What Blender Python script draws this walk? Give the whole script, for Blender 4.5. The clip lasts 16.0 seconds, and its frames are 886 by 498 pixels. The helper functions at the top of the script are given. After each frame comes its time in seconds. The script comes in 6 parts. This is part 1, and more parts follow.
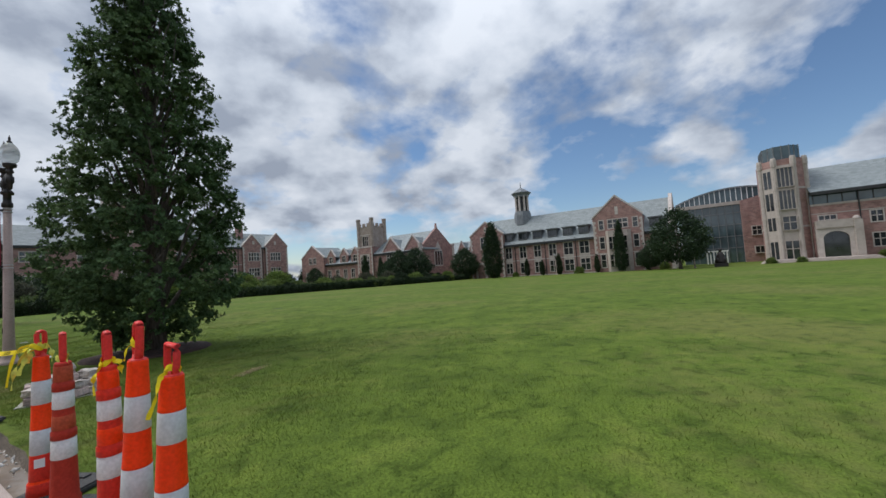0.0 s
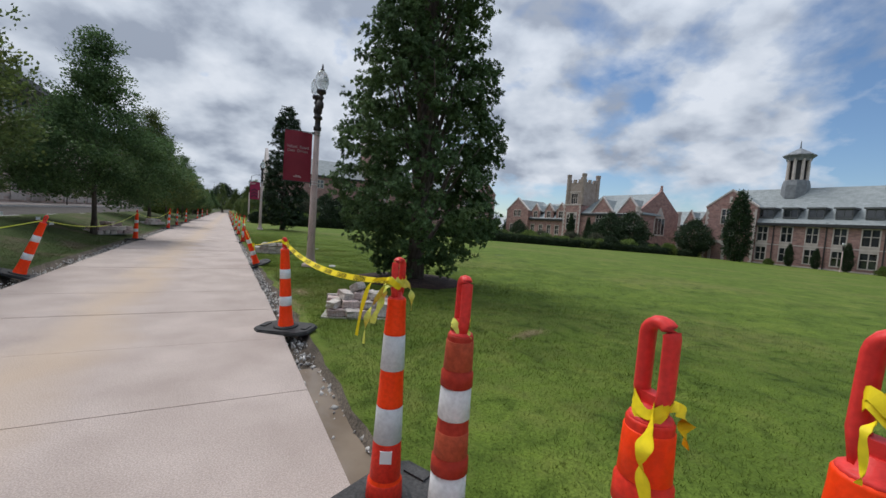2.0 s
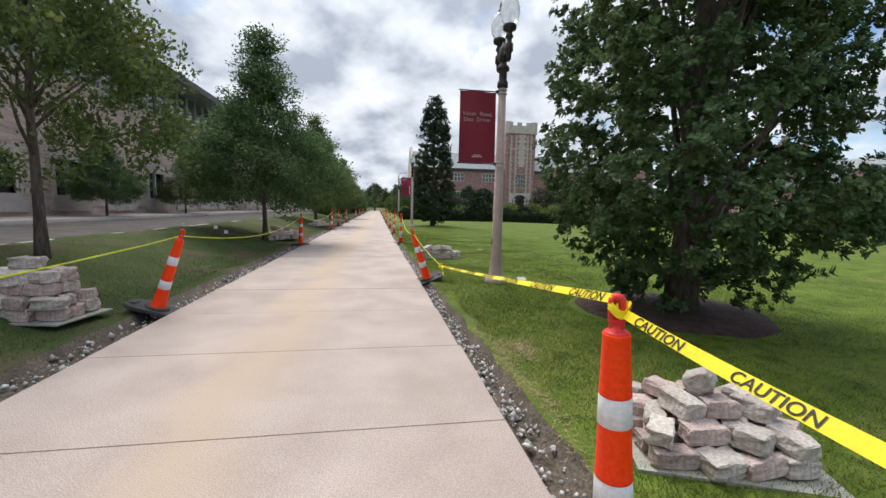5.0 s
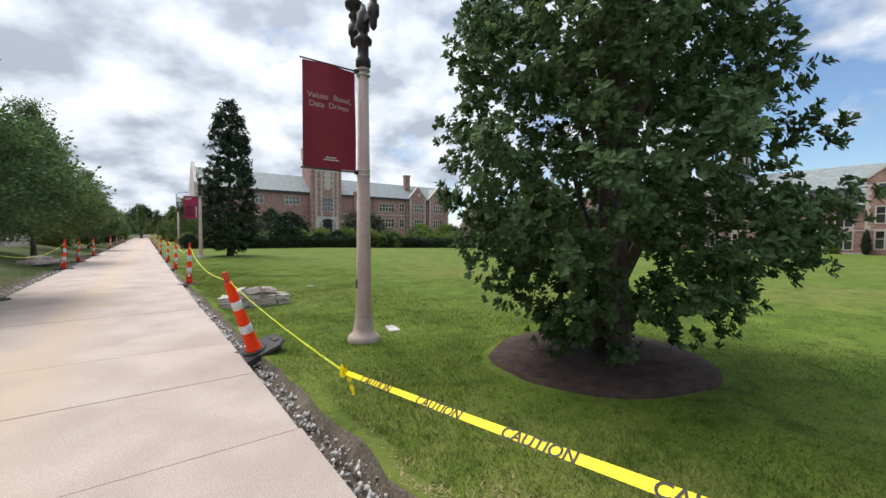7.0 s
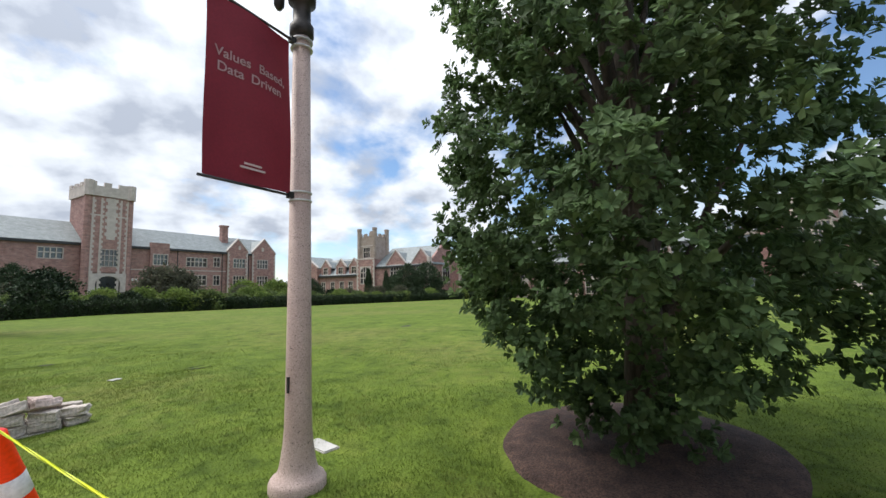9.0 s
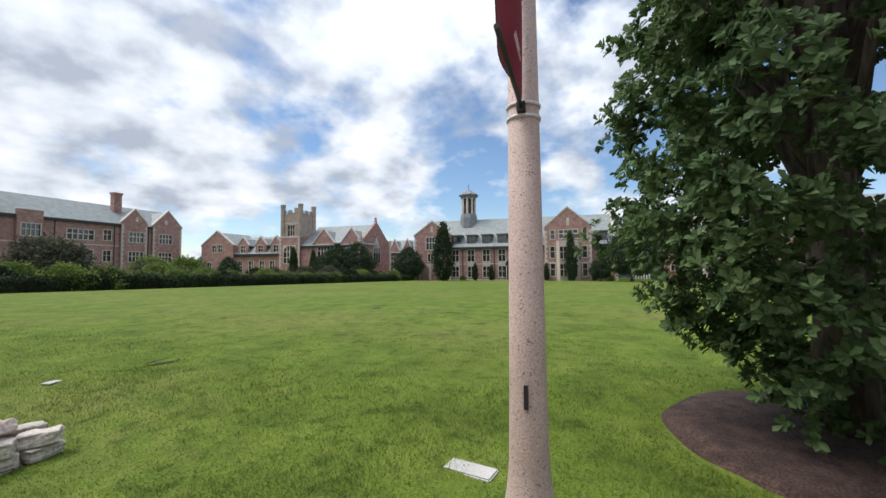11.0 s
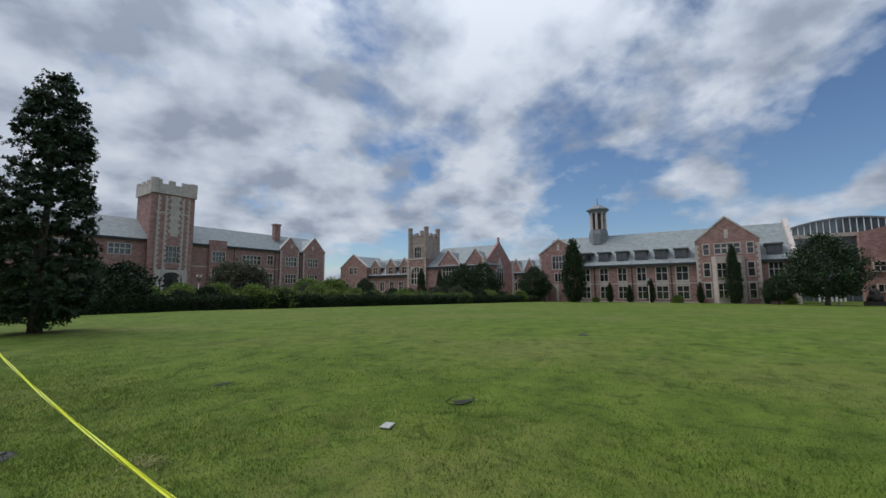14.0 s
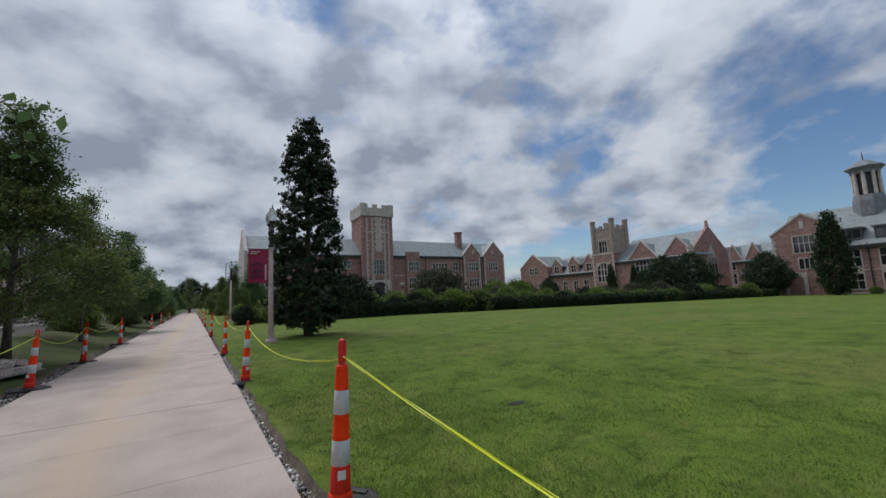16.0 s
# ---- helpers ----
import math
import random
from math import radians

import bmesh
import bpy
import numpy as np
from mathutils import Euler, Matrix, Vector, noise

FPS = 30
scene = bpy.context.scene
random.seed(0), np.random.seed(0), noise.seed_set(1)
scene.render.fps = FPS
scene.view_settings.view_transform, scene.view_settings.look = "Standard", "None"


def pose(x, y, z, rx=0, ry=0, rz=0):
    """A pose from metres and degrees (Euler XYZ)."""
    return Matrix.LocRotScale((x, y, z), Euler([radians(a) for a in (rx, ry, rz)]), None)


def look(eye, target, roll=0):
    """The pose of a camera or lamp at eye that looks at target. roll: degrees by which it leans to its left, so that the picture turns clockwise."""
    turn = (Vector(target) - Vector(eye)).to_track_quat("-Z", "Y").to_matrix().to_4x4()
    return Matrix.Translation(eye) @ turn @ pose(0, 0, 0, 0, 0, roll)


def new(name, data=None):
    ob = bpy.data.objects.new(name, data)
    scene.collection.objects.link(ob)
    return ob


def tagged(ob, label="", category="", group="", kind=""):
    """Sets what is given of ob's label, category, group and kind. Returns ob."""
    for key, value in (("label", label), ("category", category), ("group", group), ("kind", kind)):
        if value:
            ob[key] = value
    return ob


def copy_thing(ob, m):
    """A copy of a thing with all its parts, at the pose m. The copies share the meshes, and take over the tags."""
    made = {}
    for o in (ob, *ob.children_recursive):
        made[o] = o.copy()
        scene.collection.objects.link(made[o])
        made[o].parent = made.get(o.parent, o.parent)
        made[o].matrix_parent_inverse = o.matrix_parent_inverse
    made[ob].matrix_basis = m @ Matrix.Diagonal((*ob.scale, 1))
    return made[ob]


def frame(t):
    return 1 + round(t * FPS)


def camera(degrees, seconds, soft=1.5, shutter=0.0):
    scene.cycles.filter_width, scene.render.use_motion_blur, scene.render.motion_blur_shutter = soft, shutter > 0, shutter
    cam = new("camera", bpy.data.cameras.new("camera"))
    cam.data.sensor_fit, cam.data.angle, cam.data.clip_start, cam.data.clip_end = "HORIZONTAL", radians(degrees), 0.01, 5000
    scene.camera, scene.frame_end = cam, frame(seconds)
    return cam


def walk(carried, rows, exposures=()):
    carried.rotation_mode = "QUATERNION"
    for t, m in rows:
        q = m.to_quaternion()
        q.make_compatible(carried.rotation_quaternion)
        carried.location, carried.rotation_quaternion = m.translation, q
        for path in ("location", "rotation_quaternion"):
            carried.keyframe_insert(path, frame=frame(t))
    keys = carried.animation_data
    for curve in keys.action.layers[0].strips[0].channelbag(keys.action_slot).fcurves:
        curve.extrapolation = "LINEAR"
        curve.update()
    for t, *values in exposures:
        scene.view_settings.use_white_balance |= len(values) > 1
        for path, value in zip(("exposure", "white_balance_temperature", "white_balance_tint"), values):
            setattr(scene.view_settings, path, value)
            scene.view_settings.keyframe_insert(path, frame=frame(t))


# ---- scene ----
cam = camera(96.6, 16.0)
PATH = [
    (0, (-0.67, -1.007, 1.501), (0.993, 0.1, 1.606), -4.0),
    (0.5, (-0.618, -0.425, 1.518), (0.957, 0.802, 1.633), -3.1),
    (1, (-0.582, 0.227, 1.496), (0.871, 1.596, 1.616), -1.1),
    (1.5, (-0.549, 0.835, 1.462), (0.675, 2.416, 1.51), 2.6),
    (2, (-0.602, 1.453, 1.433), (0.35, 3.207, 1.311), 4.3),
    (2.5, (-0.637, 2.112, 1.408), (0.038, 3.987, 1.233), 3.1),
    (3, (-0.691, 2.754, 1.392), (-0.239, 4.692, 1.191), 2.7),
    (3.5, (-0.719, 3.372, 1.372), (-0.433, 5.341, 1.169), 1.6),
    (6, (-0.959, 6.466, 1.469), (-0.557, 8.413, 1.258), 0.3),
    (6.5, (-0.975, 7.074, 1.462), (-0.137, 8.883, 1.312), 0.3),
    (7, (-0.958, 7.685, 1.472), (0.232, 9.291, 1.398), 0.3),
    (7.5, (-0.952, 8.29, 1.495), (0.479, 9.687, 1.489), 0.2),
    (8, (-0.93, 8.858, 1.527), (0.664, 10.062, 1.628), -0.4),
    (10.5, (-0.809, 11.83, 1.472), (1.054, 12.549, 1.587), -1.1),
    (11, (-0.789, 12.396, 1.452), (1.112, 13.006, 1.55), -0.4),
    (11.5, (-0.801, 13.011, 1.459), (1.103, 13.61, 1.585), 0.3),
    (12, (-0.778, 13.59, 1.491), (1.072, 14.329, 1.671), -1.0),
    (12.5, (-0.807, 14.092, 1.494), (1.035, 14.849, 1.683), 0.0),
    (13, (-0.845, 14.612, 1.498), (0.978, 15.414, 1.674), 1.1),
    (13.5, (-0.787, 15.243, 1.492), (0.965, 16.188, 1.684), 1.1),
    (14, (-0.77, 15.903, 1.473), (0.888, 17.002, 1.678), -0.4),
    (14.5, (-0.753, 16.5, 1.472), (0.824, 17.71, 1.691), -2.1),
    (15, (-0.799, 17.034, 1.467), (0.701, 18.34, 1.678), -2.8),
    (15.5, (-0.867, 17.588, 1.482), (0.482, 19.049, 1.7), -2.5),
    (16, (-0.976, 18.272, 1.478), (0.073, 19.959, 1.712), -2.7),
]
walk(cam, [(t, look(eye, aim, roll)) for t, eye, aim, roll in PATH],
     exposures=[(0, -0.16, 6050, 10), (1.5, -0.15, 6050, 10), (3.5, 0.18, 6250, 10), (6, 0.42, 6350, 10), (7, 0.48, 6350, 10), (8, 0.58, 6350, 10), (10.5, 0.48, 6350, 10),
                (11.2, 0.38, 6300, 10), (12, 0.08, 6150, 10), (13, -0.16, 5950, 10), (14.5, -0.4, 5950, 10), (16, -0.45, 6000, 10)])

# ---- world, sun and light ----
SUN_EL, SUN_AZ = 56.0, -14.0   # elevation; bearing from +y, positive towards +x


def wire(nt, a, out, b, inp):
    nt.links.new(a.outputs[out], b.inputs[inp])


def ramp(nt, stops):
    n = nt.nodes.new("ShaderNodeValToRGB")
    el = n.color_ramp.elements
    while len(el) < len(stops):
        el.new(0.5)
    for e, (p, c) in zip(el, stops):
        e.position, e.color = p, (*c, 1) if len(c) == 3 else c
    return n


def math_node(nt, op, a=None, b=None):
    n = nt.nodes.new("ShaderNodeMath")
    n.operation = op
    for i, v in enumerate((a, b)):
        if isinstance(v, (int, float)):
            n.inputs[i].default_value = v
        elif v is not None:
            nt.links.new(v, n.inputs[i])
    return n.outputs[0]


def build_world():
    w = bpy.data.worlds.new("sky")
    scene.world = w
    w.use_nodes = True
    nt = w.node_tree
    nt.nodes.clear()
    sky = nt.nodes.new("ShaderNodeTexSky")
    sky.sky_type, sky.sun_disc = "NISHITA", False
    sky.sun_elevation, sky.sun_rotation = radians(SUN_EL), radians(SUN_AZ)
    sky.air_density, sky.dust_density, sky.ozone_density = 1.1, 0.15, 4.0
    blue = nt.nodes.new("ShaderNodeBackground")
    blue.inputs["Strength"].default_value = 0.105
    wire(nt, sky, 0, blue, 0)
    co = nt.nodes.new("ShaderNodeTexCoord")
    sep = nt.nodes.new("ShaderNodeSeparateXYZ")
    wire(nt, co, "Generated", sep, 0)
    up = math_node(nt, "ADD", math_node(nt, "MAXIMUM", sep.outputs[2], 0.0), 0.42)
    px, py = math_node(nt, "DIVIDE", sep.outputs[0], up), math_node(nt, "DIVIDE", sep.outputs[1], up)
    flat = nt.nodes.new("ShaderNodeCombineXYZ")
    nt.links.new(px, flat.inputs[0])
    nt.links.new(py, flat.inputs[1])
    turn = nt.nodes.new("ShaderNodeMapping")
    turn.inputs["Rotation"].default_value = (0, 0, radians(28))
    turn.inputs["Scale"].default_value = (1.0, 1.0, 1)
    turn.inputs["Location"].default_value = (3.1, 1.7, 0.4)
    wire(nt, flat, 0, turn, 0)
    big = nt.nodes.new("ShaderNodeTexNoise")
    big.inputs["Scale"].default_value, big.inputs["Detail"].default_value, big.inputs["Roughness"].default_value = 3.1, 9.0, 0.52
    big.inputs["Distortion"].default_value = 0.1
    wire(nt, turn, 0, big, "Vector")
    # the cover thins out towards +x -y
    lean = math_node(nt, "ADD", math_node(nt, "MULTIPLY", sep.outputs[0], -0.118), math_node(nt, "MULTIPLY", sep.outputs[1], 0.085))
    cover = math_node(nt, "ADD", big.outputs["Fac"], lean)
    mask = ramp(nt, ((0.355, (0, 0, 0)), (0.42, (0.5, 0.5, 0.5)), (0.485, (1, 1, 1))))
    nt.links.new(cover, mask.inputs[0])
    lump = nt.nodes.new("ShaderNodeTexNoise")
    lump.inputs["Scale"].default_value, lump.inputs["Detail"].default_value, lump.inputs["Roughness"].default_value = 4.6, 8.0, 0.5
    wire(nt, turn, 0, lump, "Vector")
    tone = ramp(nt, ((0.36, (0.79, 0.808, 0.835)), (0.5, (0.60, 0.635, 0.685)), (0.63, (0.36, 0.395, 0.46))))
    wire(nt, lump, "Fac", tone, 0)
    cloud = nt.nodes.new("ShaderNodeBackground")
    # an overcast sky is brightest overhead
    high = math_node(nt, "POWER", math_node(nt, "MAXIMUM", sep.outputs[2], 0.0), 3.0)
    nt.links.new(math_node(nt, "ADD", math_node(nt, "MULTIPLY", high, 1.5), 0.98), cloud.inputs["Strength"])
    wire(nt, tone, 0, cloud, 0)
    mix = nt.nodes.new("ShaderNodeMixShader")
    wire(nt, mask, 0, mix, 0)
    wire(nt, blue, 0, mix, 1)
    wire(nt, cloud, 0, mix, 2)
    outp = nt.nodes.new("ShaderNodeOutputWorld")
    wire(nt, mix, 0, outp, 0)


build_world()
sun = new("sun", bpy.data.lights.new("sun", "SUN"))
sun.data.energy, sun.data.angle, sun.data.color = 2.5, radians(30), (1.0, 0.95, 0.87)
a, e = radians(SUN_AZ), radians(SUN_EL)
sun.matrix_world = look((math.sin(a) * math.cos(e) * 200, math.cos(a) * math.cos(e) * 200, math.sin(e) * 200), (0, 0, 0))


# ---- materials ----
def material(name, stops, scale=6.0, rough=0.8, metal=0.0, bump=0.0, bump_scale=60.0, fine=None, island=0.0, spec=0.5,
             detail=6.0, stretch=(1, 1, 1), extra=None, world=False):
    """Base colour from two scales of noise, with relief. island: how far each loose piece differs in brightness."""
    m = bpy.data.materials.new(name)
    m.use_nodes = True
    nt = m.node_tree
    b = nt.nodes["Principled BSDF"]
    b.inputs["Roughness"].default_value, b.inputs["Metallic"].default_value = rough, metal
    b.inputs["Specular IOR Level"].default_value = spec
    co = nt.nodes.new("ShaderNodeTexCoord")
    mp = nt.nodes.new("ShaderNodeMapping")
    mp.inputs["Scale"].default_value = stretch
    if world:
        wire(nt, nt.nodes.new("ShaderNodeNewGeometry"), "Position", mp, 0)
    else:
        wire(nt, co, "Object", mp, 0)
    n1 = nt.nodes.new("ShaderNodeTexNoise")
    n1.inputs["Scale"].default_value, n1.inputs["Detail"].default_value = scale, detail
    wire(nt, mp, 0, n1, "Vector")
    r = ramp(nt, stops)
    wire(nt, n1, "Fac", r, 0)
    col = r.outputs[0]
    n2 = nt.nodes.new("ShaderNodeTexNoise")
    n2.inputs["Scale"].default_value, n2.inputs["Detail"].default_value = bump_scale, 4.0
    wire(nt, mp, 0, n2, "Vector")
    if fine:
        r2 = ramp(nt, ((0.35, (fine[0],) * 3), (0.65, (fine[1],) * 3)))
        wire(nt, n2, "Fac", r2, 0)
        mx = nt.nodes.new("ShaderNodeMix")
        mx.data_type, mx.blend_type = "RGBA", "MULTIPLY"
        mx.inputs[0].default_value = 1.0
        nt.links.new(col, mx.inputs[6])
        nt.links.new(r2.outputs[0], mx.inputs[7])
        col = mx.outputs[2]
    if island:
        g = nt.nodes.new("ShaderNodeNewGeometry")
        hs = nt.nodes.new("ShaderNodeHueSaturation")
        v = math_node(nt, "ADD", math_node(nt, "MULTIPLY", g.outputs["Random Per Island"], 2 * island), 1 - island)
        nt.links.new(v, hs.inputs["Value"])
        nt.links.new(col, hs.inputs["Color"])
        col = hs.outputs[0]
    if extra:
        col = extra(nt, col, mp, b)
    nt.links.new(col, b.inputs["Base Color"])
    if bump:
        bp = nt.nodes.new("ShaderNodeBump")
        bp.inputs["Strength"].default_value, bp.inputs["Distance"].default_value = bump, 0.02
        wire(nt, n2, "Fac", bp, "Height")
        wire(nt, bp, 0, b, "Normal")
    return m


def object_shade(amount):
    """Each object a little lighter or darker, by its own random number."""
    def add(nt, col, mp, b):
        o = nt.nodes.new("ShaderNodeObjectInfo")
        hs = nt.nodes.new("ShaderNodeHueSaturation")
        nt.links.new(math_node(nt, "ADD", math_node(nt, "MULTIPLY", o.outputs["Random"], 2 * amount), 1 - amount), hs.inputs["Value"])
        nt.links.new(col, hs.inputs["Color"])
        return hs.outputs[0]
    return add


def brick_courses(width, height, mortar, depth=0.5, axis="XZ"):
    """Brick joints laid over a wall's colour."""
    def add(nt, col, mp, b):
        sep = nt.nodes.new("ShaderNodeSeparateXYZ")
        wire(nt, mp, 0, sep, 0)
        cmb = nt.nodes.new("ShaderNodeCombineXYZ")
        nt.links.new(math_node(nt, "ADD", sep.outputs[0], sep.outputs[1]), cmb.inputs[0])
        nt.links.new(sep.outputs[2], cmb.inputs[1])
        br = nt.nodes.new("ShaderNodeTexBrick")
        br.inputs["Scale"].default_value = 1.0
        br.inputs["Brick Width"].default_value, br.inputs["Row Height"].default_value = width, height
        br.inputs["Mortar Size"].default_value = height * 0.07
        br.inputs["Color1"].default_value, br.inputs["Color2"].default_value = (0.72, 0.72, 0.72, 1), (1.2, 1.12, 1.08, 1)
        br.inputs["Mortar"].default_value = (*mortar, 1)
        wire(nt, cmb, 0, br, "Vector")
        mx = nt.nodes.new("ShaderNodeMix")
        mx.data_type, mx.blend_type = "RGBA", "MULTIPLY"
        mx.inputs[0].default_value = 0.9
        nt.links.new(col, mx.inputs[6])
        nt.links.new(br.outputs[0], mx.inputs[7])
        return mx.outputs[2]
    return add


def lawn_patches_and_tuft_shade(nt, col, mp, b):
    """Broad worn and dry patches over the grass, and painted shade between its tufts."""
    n = nt.nodes.new("ShaderNodeTexNoise")
    n.inputs["Scale"].default_value, n.inputs["Detail"].default_value = 0.16, 7.0
    wire(nt, mp, 0, n, "Vector")
    r = ramp(nt, ((0.48, (0, 0, 0)), (0.68, (0.7, 0.7, 0.7))))
    # the dry growth is itself mottled
    q = nt.nodes.new("ShaderNodeTexNoise")
    q.inputs["Scale"].default_value, q.inputs["Detail"].default_value = 3.4, 6.0
    wire(nt, mp, 0, q, "Vector")
    nt.links.new(math_node(nt, "ADD", n.outputs["Fac"], math_node(nt, "MULTIPLY", math_node(nt, "SUBTRACT", q.outputs["Fac"], 0.5), 0.45)), r.inputs[0])
    mx = nt.nodes.new("ShaderNodeMix")
    mx.data_type = "RGBA"
    wire(nt, r, 0, mx, 0)
    nt.links.new(col, mx.inputs[6])
    mx.inputs[7].default_value = (0.15, 0.155, 0.045, 1)
    # darker clumps put the shade of dimples between tufts into the colour
    c = nt.nodes.new("ShaderNodeTexNoise")
    c.inputs["Scale"].default_value, c.inputs["Detail"].default_value, c.inputs["Distortion"].default_value = 3.4, 3.0, 1.2
    wire(nt, mp, 0, c, "Vector")
    rc = ramp(nt, ((0.30, (0.52, 0.56, 0.46)), (0.46, (0.95, 0.96, 0.92)), (0.7, (1.15, 1.12, 1.0))))
    wire(nt, c, "Fac", rc, 0)
    my = nt.nodes.new("ShaderNodeMix")
    my.data_type, my.blend_type = "RGBA", "MULTIPLY"
    my.inputs[0].default_value = 0.85
    nt.links.new(mx.outputs[2], my.inputs[6])
    wire(nt, rc, 0, my, 7)
    return my.outputs[2]


def verge_patches(nt, col, mp, b):
    """Thin turf with bare soil showing."""
    n = nt.nodes.new("ShaderNodeTexNoise")
    n.inputs["Scale"].default_value, n.inputs["Detail"].default_value = 0.8, 8.0
    wire(nt, mp, 0, n, "Vector")
    r = ramp(nt, ((0.50, (0, 0, 0)), (0.66, (0.8, 0.8, 0.8))))
    wire(nt, n, "Fac", r, 0)
    mx = nt.nodes.new("ShaderNodeMix")
    mx.data_type = "RGBA"
    wire(nt, r, 0, mx, 0)
    nt.links.new(col, mx.inputs[6])
    mx.inputs[7].default_value = (0.115, 0.09, 0.062, 1)
    return mx.outputs[2]


def let_light_through(m, amount):
    """Thin leaves: part of the light passes to the other side."""
    nt = m.node_tree
    b = nt.nodes["Principled BSDF"]
    tr = nt.nodes.new("ShaderNodeBsdfTranslucent")
    mixer = nt.nodes.new("ShaderNodeMixShader")
    mixer.inputs[0].default_value = amount
    nt.links.new(b.inputs["Base Color"].links[0].from_socket, tr.inputs["Color"])
    wire(nt, b, 0, mixer, 1)
    wire(nt, tr, 0, mixer, 2)
    wire(nt, mixer, 0, nt.nodes["Material Output"], "Surface")


def pathway_tint(nt, col, mp, b):
    """The buff stain down the middle and the swept joints of the concrete."""
    sep = nt.nodes.new("ShaderNodeSeparateXYZ")
    wire(nt, mp, 0, sep, 0)
    n = nt.nodes.new("ShaderNodeTexNoise")
    n.inputs["Scale"].default_value, n.inputs["Detail"].default_value = 0.7, 5.0
    wire(nt, mp, 0, n, "Vector")
    off = math_node(nt, "ABSOLUTE", math_node(nt, "ADD", math_node(nt, "ADD", sep.outputs[0], 2.0),
                                              math_node(nt, "MULTIPLY", math_node(nt, "SUBTRACT", n.outputs["Fac"], 0.5), 1.3)))
    r = ramp(nt, ((0.05, (0.68, 0.68, 0.68)), (0.55, (0, 0, 0))))
    nt.links.new(off, r.inputs[0])
    mx = nt.nodes.new("ShaderNodeMix")
    mx.data_type = "RGBA"
    wire(nt, r, 0, mx, 0)
    nt.links.new(col, mx.inputs[6])
    mx.inputs[7].default_value = (0.50, 0.375, 0.265, 1)
    return mx.outputs[2]


def dark_specks(nt, col, mp, b):
    """Dark aggregate chips in the concrete of the posts."""
    v = nt.nodes.new("ShaderNodeTexVoronoi")
    v.inputs["Scale"].default_value = 62.0
    wire(nt, mp, 0, v, "Vector")
    n = nt.nodes.new("ShaderNodeTexNoise")
    n.inputs["Scale"].default_value = 30.0
    wire(nt, mp, 0, n, "Vector")
    r = ramp(nt, ((0.16, (0.85, 0.85, 0.85)), (0.26, (0, 0, 0))))
    nt.links.new(math_node(nt, "ADD", v.outputs["Distance"], math_node(nt, "MULTIPLY", math_node(nt, "SUBTRACT", n.outputs["Fac"], 0.45), 0.8)), r.inputs[0])
    mx = nt.nodes.new("ShaderNodeMix")
    mx.data_type = "RGBA"
    wire(nt, r, 0, mx, 0)
    nt.links.new(col, mx.inputs[6])
    mx.inputs[7].default_value = (0.10, 0.075, 0.07, 1)
    return mx.outputs[2]


M = {}
M["grass"] = material("grass", ((0.3, (0.068, 0.103, 0.015)), (0.55, (0.105, 0.151, 0.022)), (0.75, (0.144, 0.18, 0.033))), 1.1, 0.9,
                      bump=0.7, bump_scale=45, fine=(0.78, 1.2), spec=0.12, extra=lawn_patches_and_tuft_shade)
M["blade"] = material("grass_blade", ((0.3, (0.094, 0.136, 0.022)), (0.55, (0.136, 0.182, 0.032)), (0.78, (0.205, 0.215, 0.068))), 1.3, 0.75, island=0.16, spec=0.2, extra=lawn_patches_and_tuft_shade)
M["verge"] = material("verge_turf", ((0.3, (0.045, 0.064, 0.022)), (0.55, (0.066, 0.086, 0.030)), (0.75, (0.088, 0.105, 0.040))), 1.1, 0.95,
                      bump=0.7, bump_scale=45, fine=(0.6, 1.35), spec=0.1, extra=verge_patches)
M["verge_blade"] = material("verge_blade", ((0.3, (0.055, 0.08, 0.026)), (0.55, (0.08, 0.108, 0.034)), (0.78, (0.12, 0.13, 0.055))), 1.3, 0.8, island=0.2, spec=0.15, extra=verge_patches)
M["dirt"] = material("dirt", ((0.3, (0.055, 0.042, 0.03)), (0.7, (0.14, 0.11, 0.082))), 3.0, 0.95, bump=0.9, bump_scale=40, fine=(0.6, 1.3))
M["mulch"] = material("mulch", ((0.3, (0.026, 0.013, 0.010)), (0.7, (0.078, 0.044, 0.033))), 7, 0.95, bump=1.0, bump_scale=55, fine=(0.5, 1.5))
M["concrete"] = material("exposed_aggregate", ((0.3, (0.385, 0.308, 0.265)), (0.7, (0.50, 0.41, 0.36))), 1.4, 0.85, bump=0.55, bump_scale=110,
                         fine=(0.78, 1.16), extra=pathway_tint, world=True)
M["joint"] = material("joint", ((0.3, (0.36, 0.30, 0.26)), (0.7, (0.46, 0.39, 0.345))), 5, 0.95)
M["asphalt"] = material("asphalt", ((0.3, (0.075, 0.068, 0.063)), (0.7, (0.12, 0.108, 0.10))), 1.5, 0.95, spec=0.08, bump=0.4, bump_scale=90, fine=(0.8, 1.2))
M["kerb"] = material("kerb", ((0.3, (0.36, 0.35, 0.33)), (0.7, (0.5, 0.48, 0.45))), 2.0, 0.85, fine=(0.85, 1.1))
M["gravel"] = material("gravel", ((0.3, (0.34, 0.315, 0.29)), (0.7, (0.58, 0.55, 0.51))), 6, 0.9, island=0.4, bump=0.5)
M["mud"] = material("mud", ((0.3, (0.15, 0.112, 0.08)), (0.7, (0.25, 0.195, 0.145))), 2, 0.14, bump=0.2, bump_scale=12)
M["brick"] = material("pink_brick", ((0.3, (0.265, 0.152, 0.135)), (0.7, (0.385, 0.245, 0.222))), 1.2, 0.9, fine=(0.8, 1.2),
                      extra=brick_courses(0.6, 0.22, (1.15, 1.15, 1.1)))
